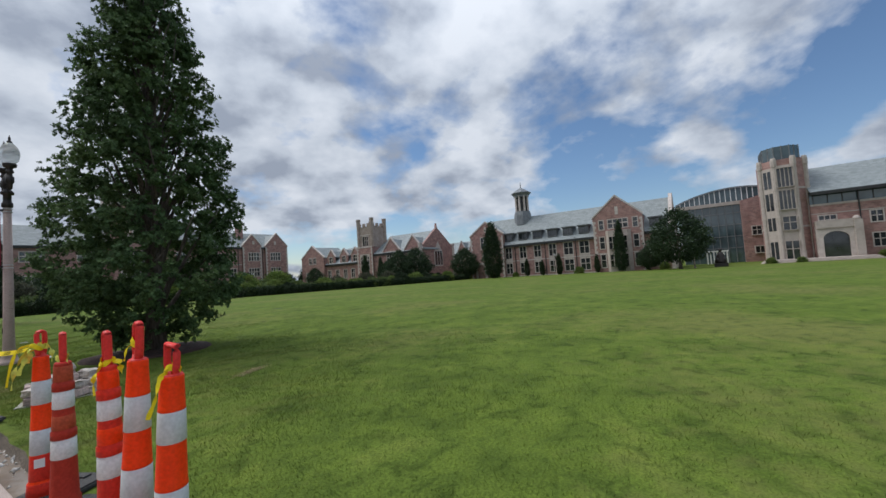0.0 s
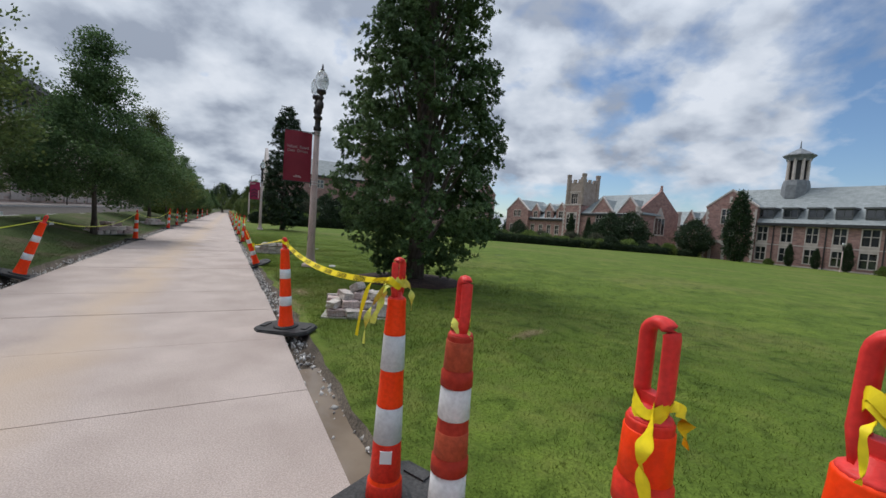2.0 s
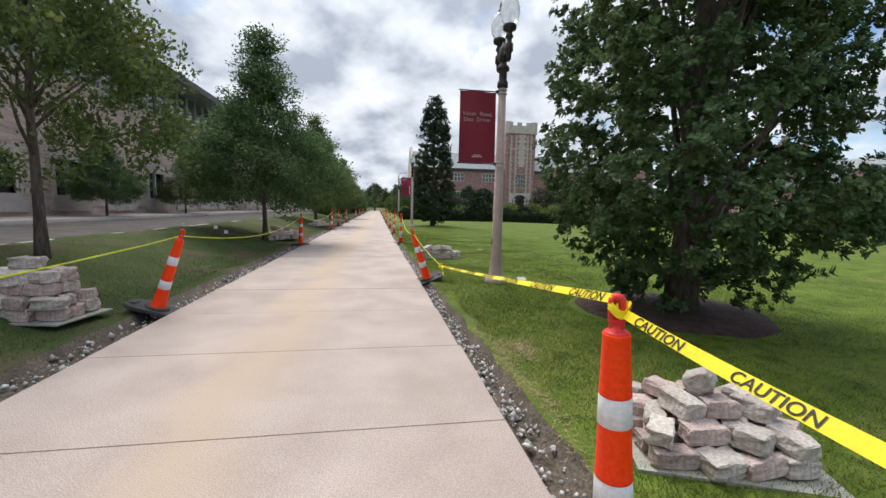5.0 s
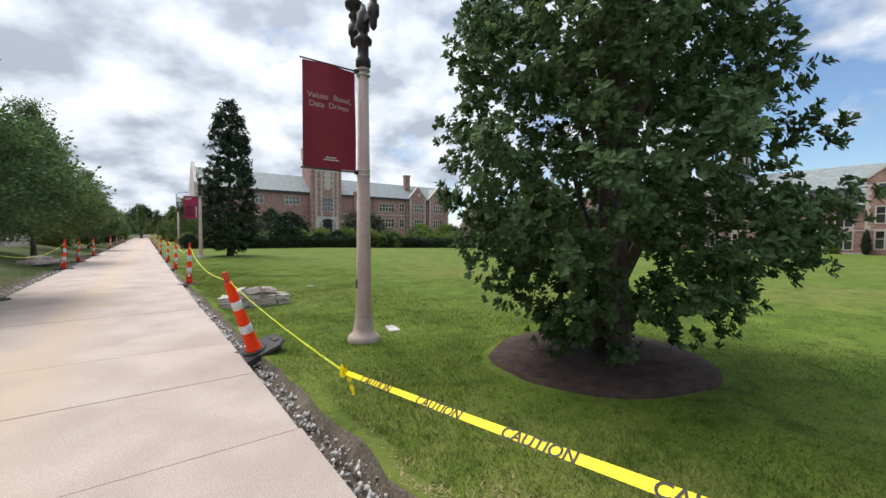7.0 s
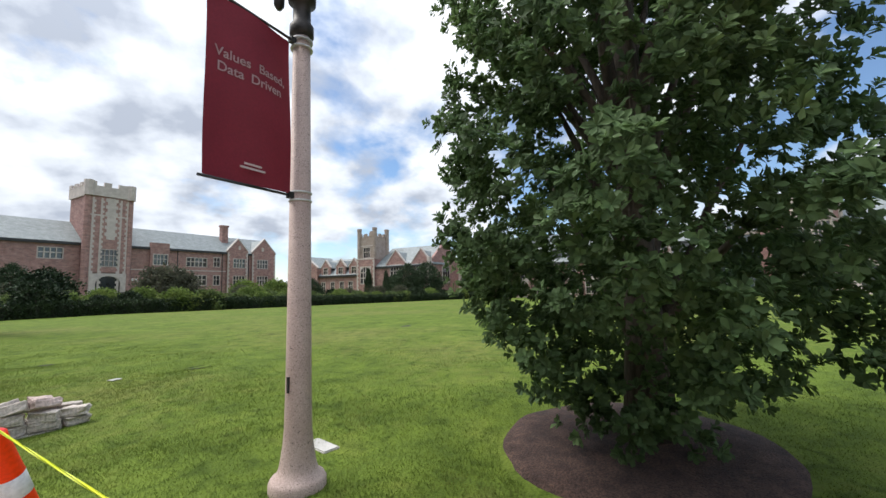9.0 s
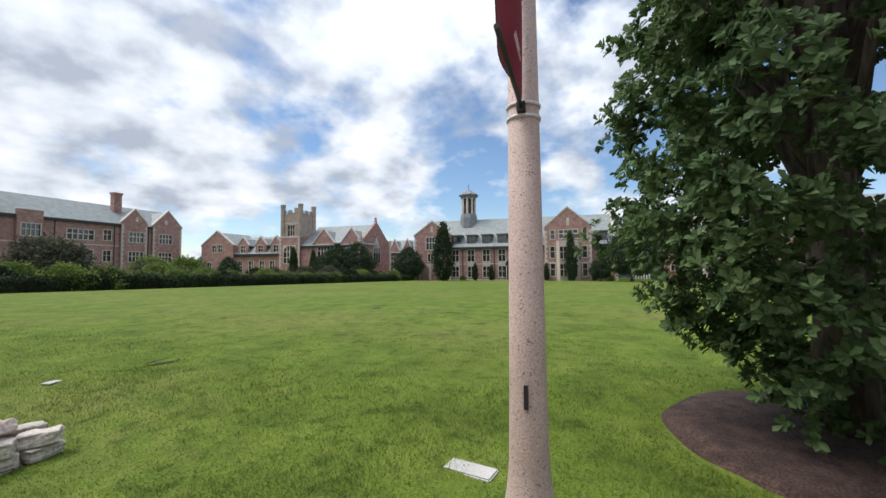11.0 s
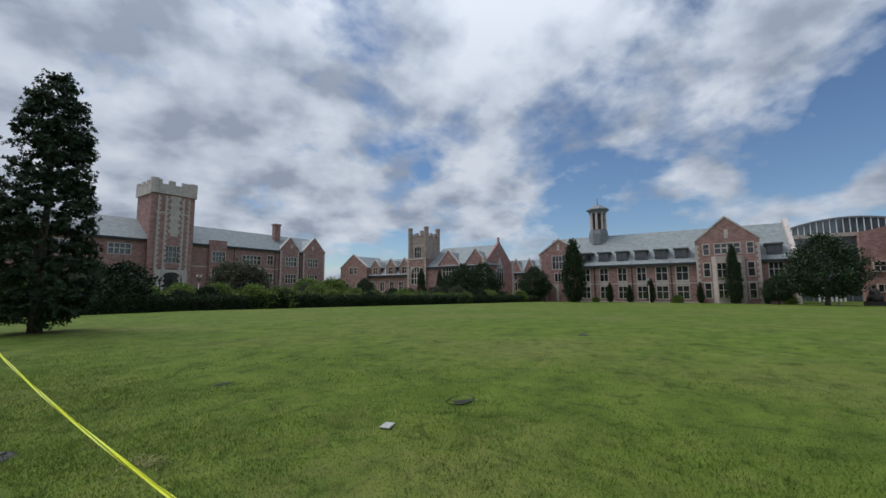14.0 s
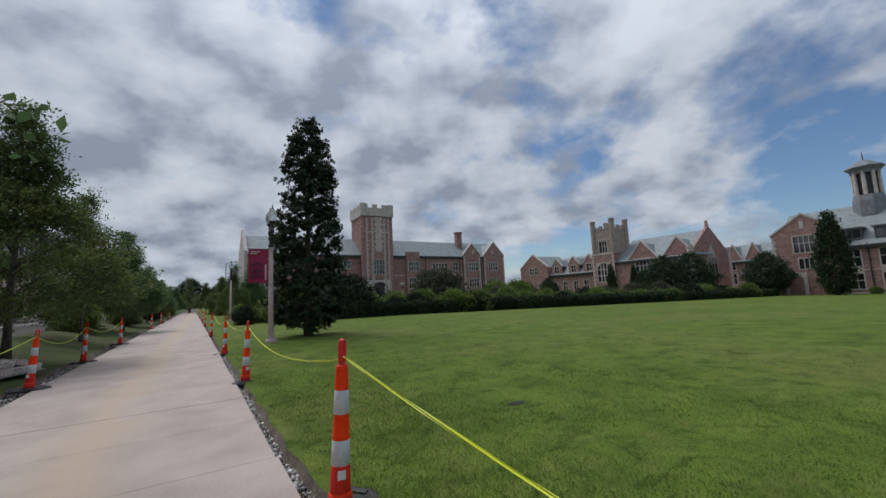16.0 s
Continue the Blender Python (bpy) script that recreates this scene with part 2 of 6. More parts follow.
M["brown_brick"] = material("brown_brick", ((0.3, (0.39, 0.30, 0.25)), (0.7, (0.54, 0.43, 0.37))), 0.9, 0.9, fine=(0.75, 1.2),
                            stretch=(1, 0.5, 4), extra=brick_courses(0.6, 0.3, (1.1, 1.1, 1.1)))
M["stone"] = material("limestone", ((0.3, (0.46, 0.395, 0.355)), (0.7, (0.60, 0.53, 0.485))), 1.5, 0.85, fine=(0.85, 1.1))
M["stone_white"] = material("pale_stone", ((0.3, (0.39, 0.33, 0.29)), (0.7, (0.50, 0.435, 0.39))), 1.5, 0.8, fine=(0.88, 1.08))
M["pink_stone"] = material("pink_stone", ((0.3, (0.28, 0.215, 0.18)), (0.7, (0.40, 0.33, 0.285))), 1.2, 0.9, fine=(0.82, 1.15))
M["slate"] = material("slate_roof", ((0.3, (0.17, 0.19, 0.19)), (0.7, (0.26, 0.285, 0.285))), 1.3, 0.7, fine=(0.78, 1.2), bump=0.3, bump_scale=10,
                      stretch=(1, 1, 2))
M["dark_metal"] = material("dark_metal", ((0.3, (0.03, 0.03, 0.032)), (0.7, (0.06, 0.058, 0.058))), 4, 0.5, metal=0.4)
M["lead"] = material("lead_grey", ((0.3, (0.13, 0.14, 0.15)), (0.7, (0.22, 0.23, 0.24))), 2, 0.6)
M["dormer_grey"] = material("dormer_grey", ((0.3, (0.07, 0.072, 0.075)), (0.7, (0.12, 0.125, 0.13))), 2, 0.6)
M["glass"] = material("window_glass", ((0.3, (0.015, 0.018, 0.02)), (0.7, (0.05, 0.055, 0.06))), 0.8, 0.06, spec=0.9)
M["sash"] = material("window_sash", ((0.3, (0.45, 0.44, 0.40)), (0.7, (0.55, 0.54, 0.50))), 2, 0.6)
M["curtain_wall"] = material("curtain_glass", ((0.3, (0.04, 0.065, 0.075)), (0.7, (0.10, 0.14, 0.155))), 0.5, 0.05, spec=0.9)
M["orange"] = material("orange_plastic", ((0.3, (0.93, 0.045, 0.003)), (0.7, (1.0, 0.065, 0.004))), 4, 0.5, fine=(0.9, 1.06), bump=0.1, spec=0.2)
M["red_orange"] = material("faded_red_plastic", ((0.3, (0.62, 0.028, 0.014)), (0.7, (0.78, 0.045, 0.022))), 4, 0.5, fine=(0.85, 1.08), bump=0.1, spec=0.2)
M["handle_red"] = material("red_plastic", ((0.3, (0.66, 0.035, 0.03)), (0.7, (0.8, 0.06, 0.05))), 5, 0.45, fine=(0.88, 1.08), bump=0.1, spec=0.2)
M["old_orange"] = material("weathered_plastic", ((0.3, (0.36, 0.06, 0.025)), (0.7, (0.52, 0.10, 0.045))), 5, 0.65, fine=(0.8, 1.1), bump=0.15, spec=0.2)
M["brick_red"] = material("dull_red_plastic", ((0.3, (0.36, 0.03, 0.016)), (0.7, (0.46, 0.045, 0.024))), 5, 0.6, fine=(0.85, 1.08), bump=0.1, spec=0.2)
M["sheeting"] = material("reflective_sheeting", ((0.3, (0.52, 0.53, 0.54)), (0.7, (0.66, 0.67, 0.68))), 7, 0.35, fine=(0.9, 1.05), detail=8)
M["white_band"] = material("white_sheeting", ((0.3, (0.72, 0.72, 0.73)), (0.7, (0.82, 0.82, 0.82))), 7, 0.4, fine=(0.85, 1.03), detail=8)
M["rubber"] = material("black_rubber", ((0.3, (0.018, 0.018, 0.019)), (0.7, (0.05, 0.048, 0.046))), 6, 0.8, fine=(0.7, 1.4), bump=0.4)
M["tape"] = material("caution_tape", ((0.3, (0.86, 0.66, 0.008)), (0.7, (0.93, 0.74, 0.012))), 3, 0.55, fine=(0.9, 1.05), spec=0.25)
M["lime_tape"] = material("lime_tape", ((0.3, (0.58, 0.66, 0.03)), (0.7, (0.72, 0.76, 0.05))), 3, 0.35)
M["lime_film"] = material("thin_lime_film", ((0.3, (0.66, 0.66, 0.08)), (0.7, (0.80, 0.78, 0.14))), 9, 0.45, fine=(0.85, 1.08))
M["ink"] = material("black_ink", ((0.3, (0.012, 0.012, 0.012)), (0.7, (0.025, 0.025, 0.025))), 5, 0.5)
M["pole"] = material("speckled_concrete", ((0.3, (0.45, 0.335, 0.295)), (0.7, (0.54, 0.415, 0.37))), 3, 0.7, fine=(0.8, 1.1), bump=0.25, bump_scale=95, extra=dark_specks)
M["bronze"] = material("dark_bronze", ((0.3, (0.03, 0.026, 0.024)), (0.7, (0.07, 0.06, 0.055))), 8, 0.5, metal=0.5, bump=0.2)
M["banner"] = material("maroon_cloth", ((0.3, (0.20, 0.012, 0.028)), (0.7, (0.255, 0.018, 0.038))), 2, 0.7, fine=(0.92, 1.06))
M["pink_banner"] = material("crimson_cloth", ((0.3, (0.30, 0.012, 0.06)), (0.7, (0.36, 0.02, 0.08))), 2, 0.7, fine=(0.92, 1.06))
M["lettering"] = material("pale_lettering", ((0.3, (0.62, 0.5, 0.5)), (0.7, (0.7, 0.58, 0.58))), 5, 0.7)
M["banner_dark"] = material("plum_print", ((0.3, (0.09, 0.012, 0.04)), (0.7, (0.13, 0.02, 0.06))), 5, 0.7)
M["bark"] = material("bark", ((0.3, (0.07, 0.055, 0.045)), (0.7, (0.16, 0.13, 0.11))), 6, 0.95, bump=1.0, bump_scale=22, fine=(0.6, 1.3), stretch=(1, 1, 0.25))
M["leaf"] = material("oak_leaf", ((0.3, (0.072, 0.122, 0.052)), (0.55, (0.108, 0.172, 0.066)), (0.75, (0.155, 0.218, 0.08))), 0.9, 0.65, island=0.4, spec=0.22)
M["leaf_dark"] = material("evergreen_leaf", ((0.3, (0.02, 0.038, 0.018)), (0.7, (0.046, 0.075, 0.03))), 0.9, 0.6, island=0.4, spec=0.3)
M["leaf_light"] = material("elm_leaf", ((0.3, (0.07, 0.105, 0.034)), (0.55, (0.115, 0.155, 0.046)), (0.75, (0.2, 0.2, 0.055))), 0.7, 0.6, island=0.4, spec=0.3)
M["shrub"] = material("shrub_leaf", ((0.3, (0.08, 0.125, 0.032)), (0.5, (0.13, 0.185, 0.045)), (0.75, (0.21, 0.23, 0.06))), 0.35, 0.7, island=0.4, spec=0.2)
M["hedge"] = material("hedge_leaf", ((0.3, (0.016, 0.03, 0.014)), (0.7, (0.04, 0.062, 0.024))), 0.6, 0.7, island=0.4, spec=0.2)
M["purple_leaf"] = material("smoke_bush_leaf", ((0.3, (0.055, 0.062, 0.04)), (0.7, (0.12, 0.12, 0.078))), 0.6, 0.7, island=0.4, spec=0.2)
M["block"] = material("salvaged_stone", ((0.3, (0.43, 0.375, 0.325)), (0.7, (0.60, 0.535, 0.475))), 5, 0.9, bump=0.7, bump_scale=35, fine=(0.75, 1.15), extra=object_shade(0.22))
M["pink_block"] = material("pink_salvaged_stone", ((0.3, (0.42, 0.31, 0.275)), (0.7, (0.55, 0.44, 0.40))), 5, 0.9, bump=0.7, bump_scale=35, fine=(0.75, 1.15), extra=object_shade(0.2))
M["plywood"] = material("weathered_plywood", ((0.3, (0.30, 0.29, 0.24)), (0.7, (0.42, 0.40, 0.34))), 3, 0.85, stretch=(1, 6, 1), fine=(0.8, 1.1))
M["white"] = material("white_paint", ((0.3, (0.72, 0.72, 0.71)), (0.7, (0.8, 0.8, 0.79))), 3, 0.6)
M["straw"] = material("dry_grass", ((0.3, (0.29, 0.225, 0.115)), (0.7, (0.40, 0.31, 0.17))), 4, 0.9, island=0.3)
# near-black stand-in for the shade inside the hedge and the lawn holes
M["painted_shade"] = material("painted_hollow_shade", ((0.3, (0.012, 0.014, 0.008)), (0.7, (0.03, 0.034, 0.018))), 5, 0.95)


for key, amount in (("leaf", 0.34), ("leaf_dark", 0.15), ("leaf_light", 0.4), ("shrub", 0.4), ("purple_leaf", 0.4), ("blade", 0.4), ("verge_blade", 0.3)):
    let_light_through(M[key], amount)


def globe_glass():
    m = bpy.data.materials.new("frosted_acrylic")
    m.use_nodes = True
    b = m.node_tree.nodes["Principled BSDF"]
    b.inputs["Base Color"].default_value = (0.86, 0.88, 0.88, 1)
    b.inputs["Roughness"].default_value = 0.25
    b.inputs["Transmission Weight"].default_value = 0.75
    b.inputs["IOR"].default_value = 1.2
    return m


M["globe"] = globe_glass()


# ---- builders ----
def box(bm, x0, x1, y0, y1, z0, z1, m=None):
    vs = [bm.verts.new((x, y, z)) for z in (z0, z1) for x, y in ((x0, y0), (x1, y0), (x1, y1), (x0, y1))]
    if m is not None:
        for v in vs:
            v.co = m @ v.co
    for f in ((3, 2, 1, 0), (4, 5, 6, 7), (0, 1, 5, 4), (1, 2, 6, 5), (2, 3, 7, 6), (3, 0, 4, 7)):
        bm.faces.new([vs[i] for i in f])
    return vs


def prism(bm, outline, d0, d1, axis="y"):
    """A closed outline of (u, z) pairs drawn out from depth d0 to d1 along y, or of (y, z) along x."""
    def at(p, d):
        return (p[0], d, p[1]) if axis == "y" else (d, p[0], p[1]) if axis == "x" else (p[0], p[1], d)
    fr, bk = [bm.verts.new(at(p, d0)) for p in outline], [bm.verts.new(at(p, d1)) for p in outline]
    bm.faces.new(fr)
    bm.faces.new(bk[::-1])
    n = len(outline)
    for i in range(n):
        bm.faces.new((fr[i], bk[i], bk[(i + 1) % n], fr[(i + 1) % n]))


def lathe(bm, profile, segs=24, cx=0.0, cy=0.0, m=None, phase=0.0):
    rings = []
    for r, z in profile:
        ring = []
        for i in range(segs):
            t = 2 * math.pi * i / segs + phase
            v = Vector((cx + r * math.cos(t), cy + r * math.sin(t), z))
            ring.append(bm.verts.new(m @ v if m is not None else v))
        rings.append(ring)
    for p, q in zip(rings, rings[1:]):
        for i in range(segs):
            bm.faces.new((p[i], p[(i + 1) % segs], q[(i + 1) % segs], q[i])).smooth = segs > 9
    bm.faces.new(rings[0][::-1])
    bm.faces.new(rings[-1])


def tube(bm, pts, radii, segs=8, closed=False):
    pts = [Vector(p) for p in pts]
    if isinstance(radii, (int, float)):
        radii = [radii] * len(pts)
    rings = []
    n = len(pts)
    for i, p in enumerate(pts):
        a, b = (pts[i - 1], pts[(i + 1) % n]) if closed else (pts[max(i - 1, 0)], pts[min(i + 1, n - 1)])
        d = (b - a).normalized()
        s = d.cross(Vector((0, 0, 1)) if abs(d.z) < 0.9 else Vector((1, 0, 0))).normalized()
        u = s.cross(d)
        rings.append([bm.verts.new(p + radii[i] * (math.cos(t) * s + math.sin(t) * u)) for t in (2 * math.pi * k / segs for k in range(segs))])
    pairs = list(zip(rings, rings[1:])) + ([(rings[-1], rings[0])] if closed else [])
    for p, q in pairs:
        for i in range(segs):
            bm.faces.new((p[i], p[(i + 1) % segs], q[(i + 1) % segs], q[i])).smooth = True
    if not closed:
        bm.faces.new(rings[0][::-1])
        bm.faces.new(rings[-1])


def mesh_of(name, bm, mat):
    bmesh.ops.recalc_face_normals(bm, faces=bm.faces[:])
    me = bpy.data.meshes.new(name)
    bm.to_mesh(me)
    bm.free()
    me.materials.append(mat)
    return me


def part(name, bm, mat, parent, label="", m=None):
    me = bm if isinstance(bm, bpy.types.Mesh) else mesh_of(name, bm, mat)
    ob = new(name, me)
    ob.parent = parent
    if m is not None:
        ob.matrix_local = m
    return tagged(ob, label=label)


def thing(name, label, category, m=None, group="", kind=""):
    ob = new(name)
    ob.empty_display_size = 0.2
    if m is not None:
        ob.matrix_world = m
    return tagged(ob, label, category, group, kind)


def solid(name, bm, mat, label, category, m=None, group="", kind=""):
    ob = new(name, bm if isinstance(bm, bpy.types.Mesh) else mesh_of(name, bm, mat))
    if m is not None:
        ob.matrix_world = m
    return tagged(ob, label, category, group, kind)


def quick_mesh(name, verts, faces, mat):
    """A mesh from arrays: verts (n, 3), faces (k, 3 or 4)."""
    verts, faces = np.asarray(verts, np.float32), np.asarray(faces, np.int32)
    me = bpy.data.meshes.new(name)
    me.vertices.add(len(verts))
    me.vertices.foreach_set("co", verts.ravel())
    k = faces.shape[1]
    me.loops.add(faces.size)
    me.loops.foreach_set("vertex_index", faces.ravel())
    me.polygons.add(len(faces))
    me.polygons.foreach_set("loop_start", np.arange(0, faces.size, k, dtype=np.int32))
    me.update(calc_edges=True)
    me.validate()
    me.materials.append(mat)
    return me


# ---- ground ----
def shear(y):
    """The path runs a hair off the y axis."""
    return -0.009 * (min(max(y, -60), 150) - 6.2)


def path_right(y):
    """How far the path's lawn side draws in beyond its general run."""
    return -0.010 * min(max(y - 8.0, 0.0), 15.0)


def lawn_edge(y):
    """The same for the cut edge of the lawn."""
    return -0.018 * min(max(y - 8.0, 0.0), 15.0)


def lawn_z(x, y):
    """The lawn falls gently to the far side of the quad; the verge across the path rises to the road."""
    if x > 14:
        return -0.0168 * (min(x, 84.0) - 14)
    if x < -3.95:
        s = min(1.0, (-3.95 - x) / 3.0)
        return 0.62 * s * s * (3 - 2 * s)
    return 0.0


def build_ground():
    xs = [-1500, -600, -200, -80, -40, -20, -12, -9, -7.45, -7.42] + [-7.2 + 0.25 * i for i in range(13)] + [-4.02, -3.93, -3.86, -3.66, -3.4, -2, -0.4, -0.05, 0.08, 0.2, 0.27, 0.34, 0.46]
    xs += [0.6 + 0.25 * i for i in range(50)] + [14 + 4 * i for i in range(18)] + [90, 110, 150, 250, 600, 1500]
    ys = [-1500, -600, -200, -80, -40, -20, -10, -6] + [-4 + 0.25 * i for i in range(137)] + [31 + 1.5 * i for i in range(20)] + [62, 70, 80, 100, 130, 200, 400, 800, 1500]
    verts, faces, dirt, rows = [], [], [], []
    for y in ys:
        for x in xs:
            z = lawn_z(x, y)
            if -3.9 < x < 0.25:
                z = -0.13 + 0.03 * noise.noise((x * 3, y * 3, 0.3))
            if x < -7.43:
                z = 0.36
            wob = 0.0
            if 0.2 < x < 0.5 or -4.1 < x < -3.84:
                wob = 0.07 * noise.noise((x * 0.5, y * 1.7, 4.0)) + 0.04 * noise.noise((x, y * 6.0, 9.0))
            near = max(0.0, 1 - abs(y - 14) / 30) * (1 if 0.4 < x < 16 or -8 < x < -4.2 else 0)
            z += near * (0.05 * noise.noise((x * 0.55, y * 0.55, 1.0)) + 0.035 * noise.noise((x * 1.3, y * 1.3, 2.0)) + 0.016 * noise.noise((x * 2.6, y * 2.6, 3.0)))
            for hx, hy, hr, hd in ((4.42, 18.85, 0.36, 0.10), (12.9, 19.4, 0.6, 0.06), (3.15, 22.6, 0.4, 0.06)):
                d = math.hypot(x - hx, (y - hy) * 1.3)
                if d < 2 * hr:
                    z -= hd * (1 - d / (2 * hr)) ** 1.2
            rows.append(z)
            side = lawn_edge(y) if 0.15 < x < 14 else path_right(y) if -1 < x < 0.15 else 0.0
            verts.append((x + wob + side + (shear(y) if -15 < x < 14 else 0.0), y, z))
    w = len(xs)
    for j in range(len(ys) - 1):
        for i in range(w - 1):
            faces.append((j * w + i, j * w + i + 1, (j + 1) * w + i + 1, (j + 1) * w + i))
            mid = (xs[i] + xs[i + 1]) / 2
            dirt.append(1 if -3.9 < mid < 0.3 else 2 if mid < -3.9 else 0)
    me = quick_mesh("ground", verts, faces, M["grass"])
    me.materials.append(M["dirt"])
    me.materials.append(M["verge"])
    me.polygons.foreach_set("material_index", np.array(dirt, np.int32))
    me.polygons.foreach_set("use_smooth", np.ones(len(faces), np.int8).astype(bool))
    tagged(new("ground", me), "mown green lawn with dry patches beside the path", "lawn", kind="structure")
    return np.array(xs), np.array(ys), np.array(rows).reshape(len(ys), len(xs))


GROUND = build_ground()


def ground_heights(x, y):
    """The ground's height under many points at once, before the path's slant is added to x."""
    gx, gy, gz = GROUND
    i, j = np.clip(np.searchsorted(gx, x) - 1, 0, len(gx) - 2), np.clip(np.searchsorted(gy, y) - 1, 0, len(gy) - 2)
    u, v = (x - gx[i]) / (gx[i + 1] - gx[i]), (y - gy[j]) / (gy[j + 1] - gy[j])
    return (gz[j, i] * (1 - u) + gz[j, i + 1] * u) * (1 - v) + (gz[j + 1, i] * (1 - u) + gz[j + 1, i + 1] * u) * v


def build_path():
    """Cast slabs with swept joints between them, on a dark bed."""
    path = thing("pavement", "wide pinkish exposed-aggregate concrete path", "path", kind="structure")
    bm = bmesh.new()
    box(bm, -3.48, -0.19, -46, 144, -0.13, -0.012)
    bed = part("bed", bm, M["joint"], path, m=pose(0, 6.2, 0, 0, 0, math.degrees(0.009)))
    bm = bmesh.new()
    box(bm, -1.75, 1.75, -0.7441, 0.7441, -0.012 - 0.09, 0.0)
    bmesh.ops.bevel(bm, geom=bm.edges[:], offset=0.004, segments=2, affect="EDGES")
    slab = mesh_of("slab", bm, M["concrete"])
    y = 6.2 - 0.745 - 28 * 1.49
    while y < 148:
        w = 3.5 + path_right(y)
        part("slab", slab, None, path, m=pose(-3.5 + w / 2 + shear(y) + 0.006 * math.sin(y), y, 0.0012 * math.sin(7 * y), 0, 0, math.degrees(0.009)) @ Matrix.Diagonal((w / 3.5, 1, 1, 1)))
        y += 1.49


build_path()


def lawn_at(x, y):
    """The lawn's height at a place beside the path."""
    return float(ground_heights(np.array([x - shear(y) - lawn_edge(y)]), np.array([y]))[0])


# ---- buildings ----
def facade(name, parent, u0, u1, z0, z1, holes, mat, front=0.0, deep=0.28, thick=0.4):
    """A wall face with real openings. holes: (u0, u1, z0, z1). Local x runs along the wall and local y into the building."""
    us = sorted({u0, u1, *[h[0] for h in holes], *[h[1] for h in holes]})
    zs = sorted({z0, z1, *[h[2] for h in holes], *[h[3] for h in holes]})
    us, zs = [u for u in us if u0 <= u <= u1], [z for z in zs if z0 <= z <= z1]
    bm = bmesh.new()
    for ua, ub in zip(us, us[1:]):
        for za, zb in zip(zs, zs[1:]):
            cu, cz = (ua + ub) / 2, (za + zb) / 2
            if not any(h[0] < cu < h[1] and h[2] < cz < h[3] for h in holes):
                box(bm, ua, ub, front, front + thick, za, zb)
    bmesh.ops.remove_doubles(bm, verts=bm.verts[:], dist=0.001)
    inner = [f for f in bm.faces if all(not e.is_boundary and len(e.link_faces) > 2 for e in f.edges) and abs(f.normal.y) < 0.5]
    bmesh.ops.delete(bm, geom=inner, context="FACES_ONLY")
    return part(name, bm, mat, parent)


def ring(bm, ua, ub, z0, z1, t, f0, f1):
    """A rectangular surround of width t as one closed piece."""
    out, inn = [(ua - t, z0 - t), (ub + t, z0 - t), (ub + t, z1 + t), (ua - t, z1 + t)], [(ua, z0), (ub, z0), (ub, z1), (ua, z1)]
    v = [[bm.verts.new((u, f, z)) for u, z in o] for f in (f0, f1) for o in (out, inn)]
    for i in range(4):
        k = (i + 1) % 4
        bm.faces.new((v[0][i], v[0][k], v[1][k], v[1][i]))
        bm.faces.new((v[2][i], v[3][i], v[3][k], v[2][k]))
        bm.faces.new((v[0][i], v[2][i], v[2][k], v[0][k]))
        bm.faces.new((v[1][i], v[1][k], v[3][k], v[3][i]))


def window(parent, u, w, z0, z1, cols=2, rows=2, front=0.0, trim=0.16, mat=None, arch=False):
    """A stone surround with mullions and transoms, and the glass set back in it."""
    mat = mat or M["stone"]
    ua, ub = u - w / 2, u + w / 2
    f0, f1 = front - 0.05, front + 0.24
    bm = bmesh.new()
    ring(bm, ua, ub, z0, z1, trim, f0, f1)
    win = part("window", bm, mat, parent)
    t = 0.055 if w < 3 else 0.09
    for i in range(1, cols):
        x = ua + (ub - ua) * i / cols
        bm = bmesh.new()
        box(bm, x - t, x + t, f0 + 0.07, f1, z0, z1)
        part("mullion", bm, mat, win)
    for j in range(1, rows):
        z = z0 + (z1 - z0) * (j / rows if rows > 2 else 0.56)
        bm = bmesh.new()
        box(bm, ua, ub, f0 + 0.08, f1 - 0.01, z - t, z + t)
        part("transom", bm, mat, win)
    if arch:
        n = 14
        pts = [(ua, z1)] + [(u - w / 2 * math.cos(math.pi * i / n), z1 - w * 0.42 + w * 0.42 * math.sin(math.pi * i / n)) for i in range(n + 1)] + [(ub, z1)]
        for side in ([p for p in pts if p[0] <= u + 1e-6], [p for p in pts if p[0] >= u - 1e-6]):
            bm = bmesh.new()
            prism(bm, side, f0 + 0.02, f1)
            part("tracery", bm, mat, win)
    bm = bmesh.new()
    box(bm, ua - 0.02, ub + 0.02, front + 0.17, front + 0.2, z0 - 0.02, z1 + 0.02)
    part("pane", bm, M["glass"], win, "dark reflecting glass")
    return (ua, ub, z0, z1)


QUOINS = {}


def quoins(parent, u, z0, z1, front, mat=None, side=1):
    """Long and short corner stones, a little proud of the brick."""
    mat = mat or M["stone"]
    z, k = z0, 0
    while z + 0.46 < z1:
        w = 0.55 if k % 2 else 0.32
        key = (w, side, mat.name)
        if key not in QUOINS:
            bm = bmesh.new()
            box(bm, 0 if side > 0 else -w, w if side > 0 else 0, -0.035, 0.1, 0, 0.46)
            QUOINS[key] = mesh_of("quoin", bm, mat)
        part("quoin", QUOINS[key], None, parent, m=pose(u, front, z))
        z, k = z + 0.48, k + 1


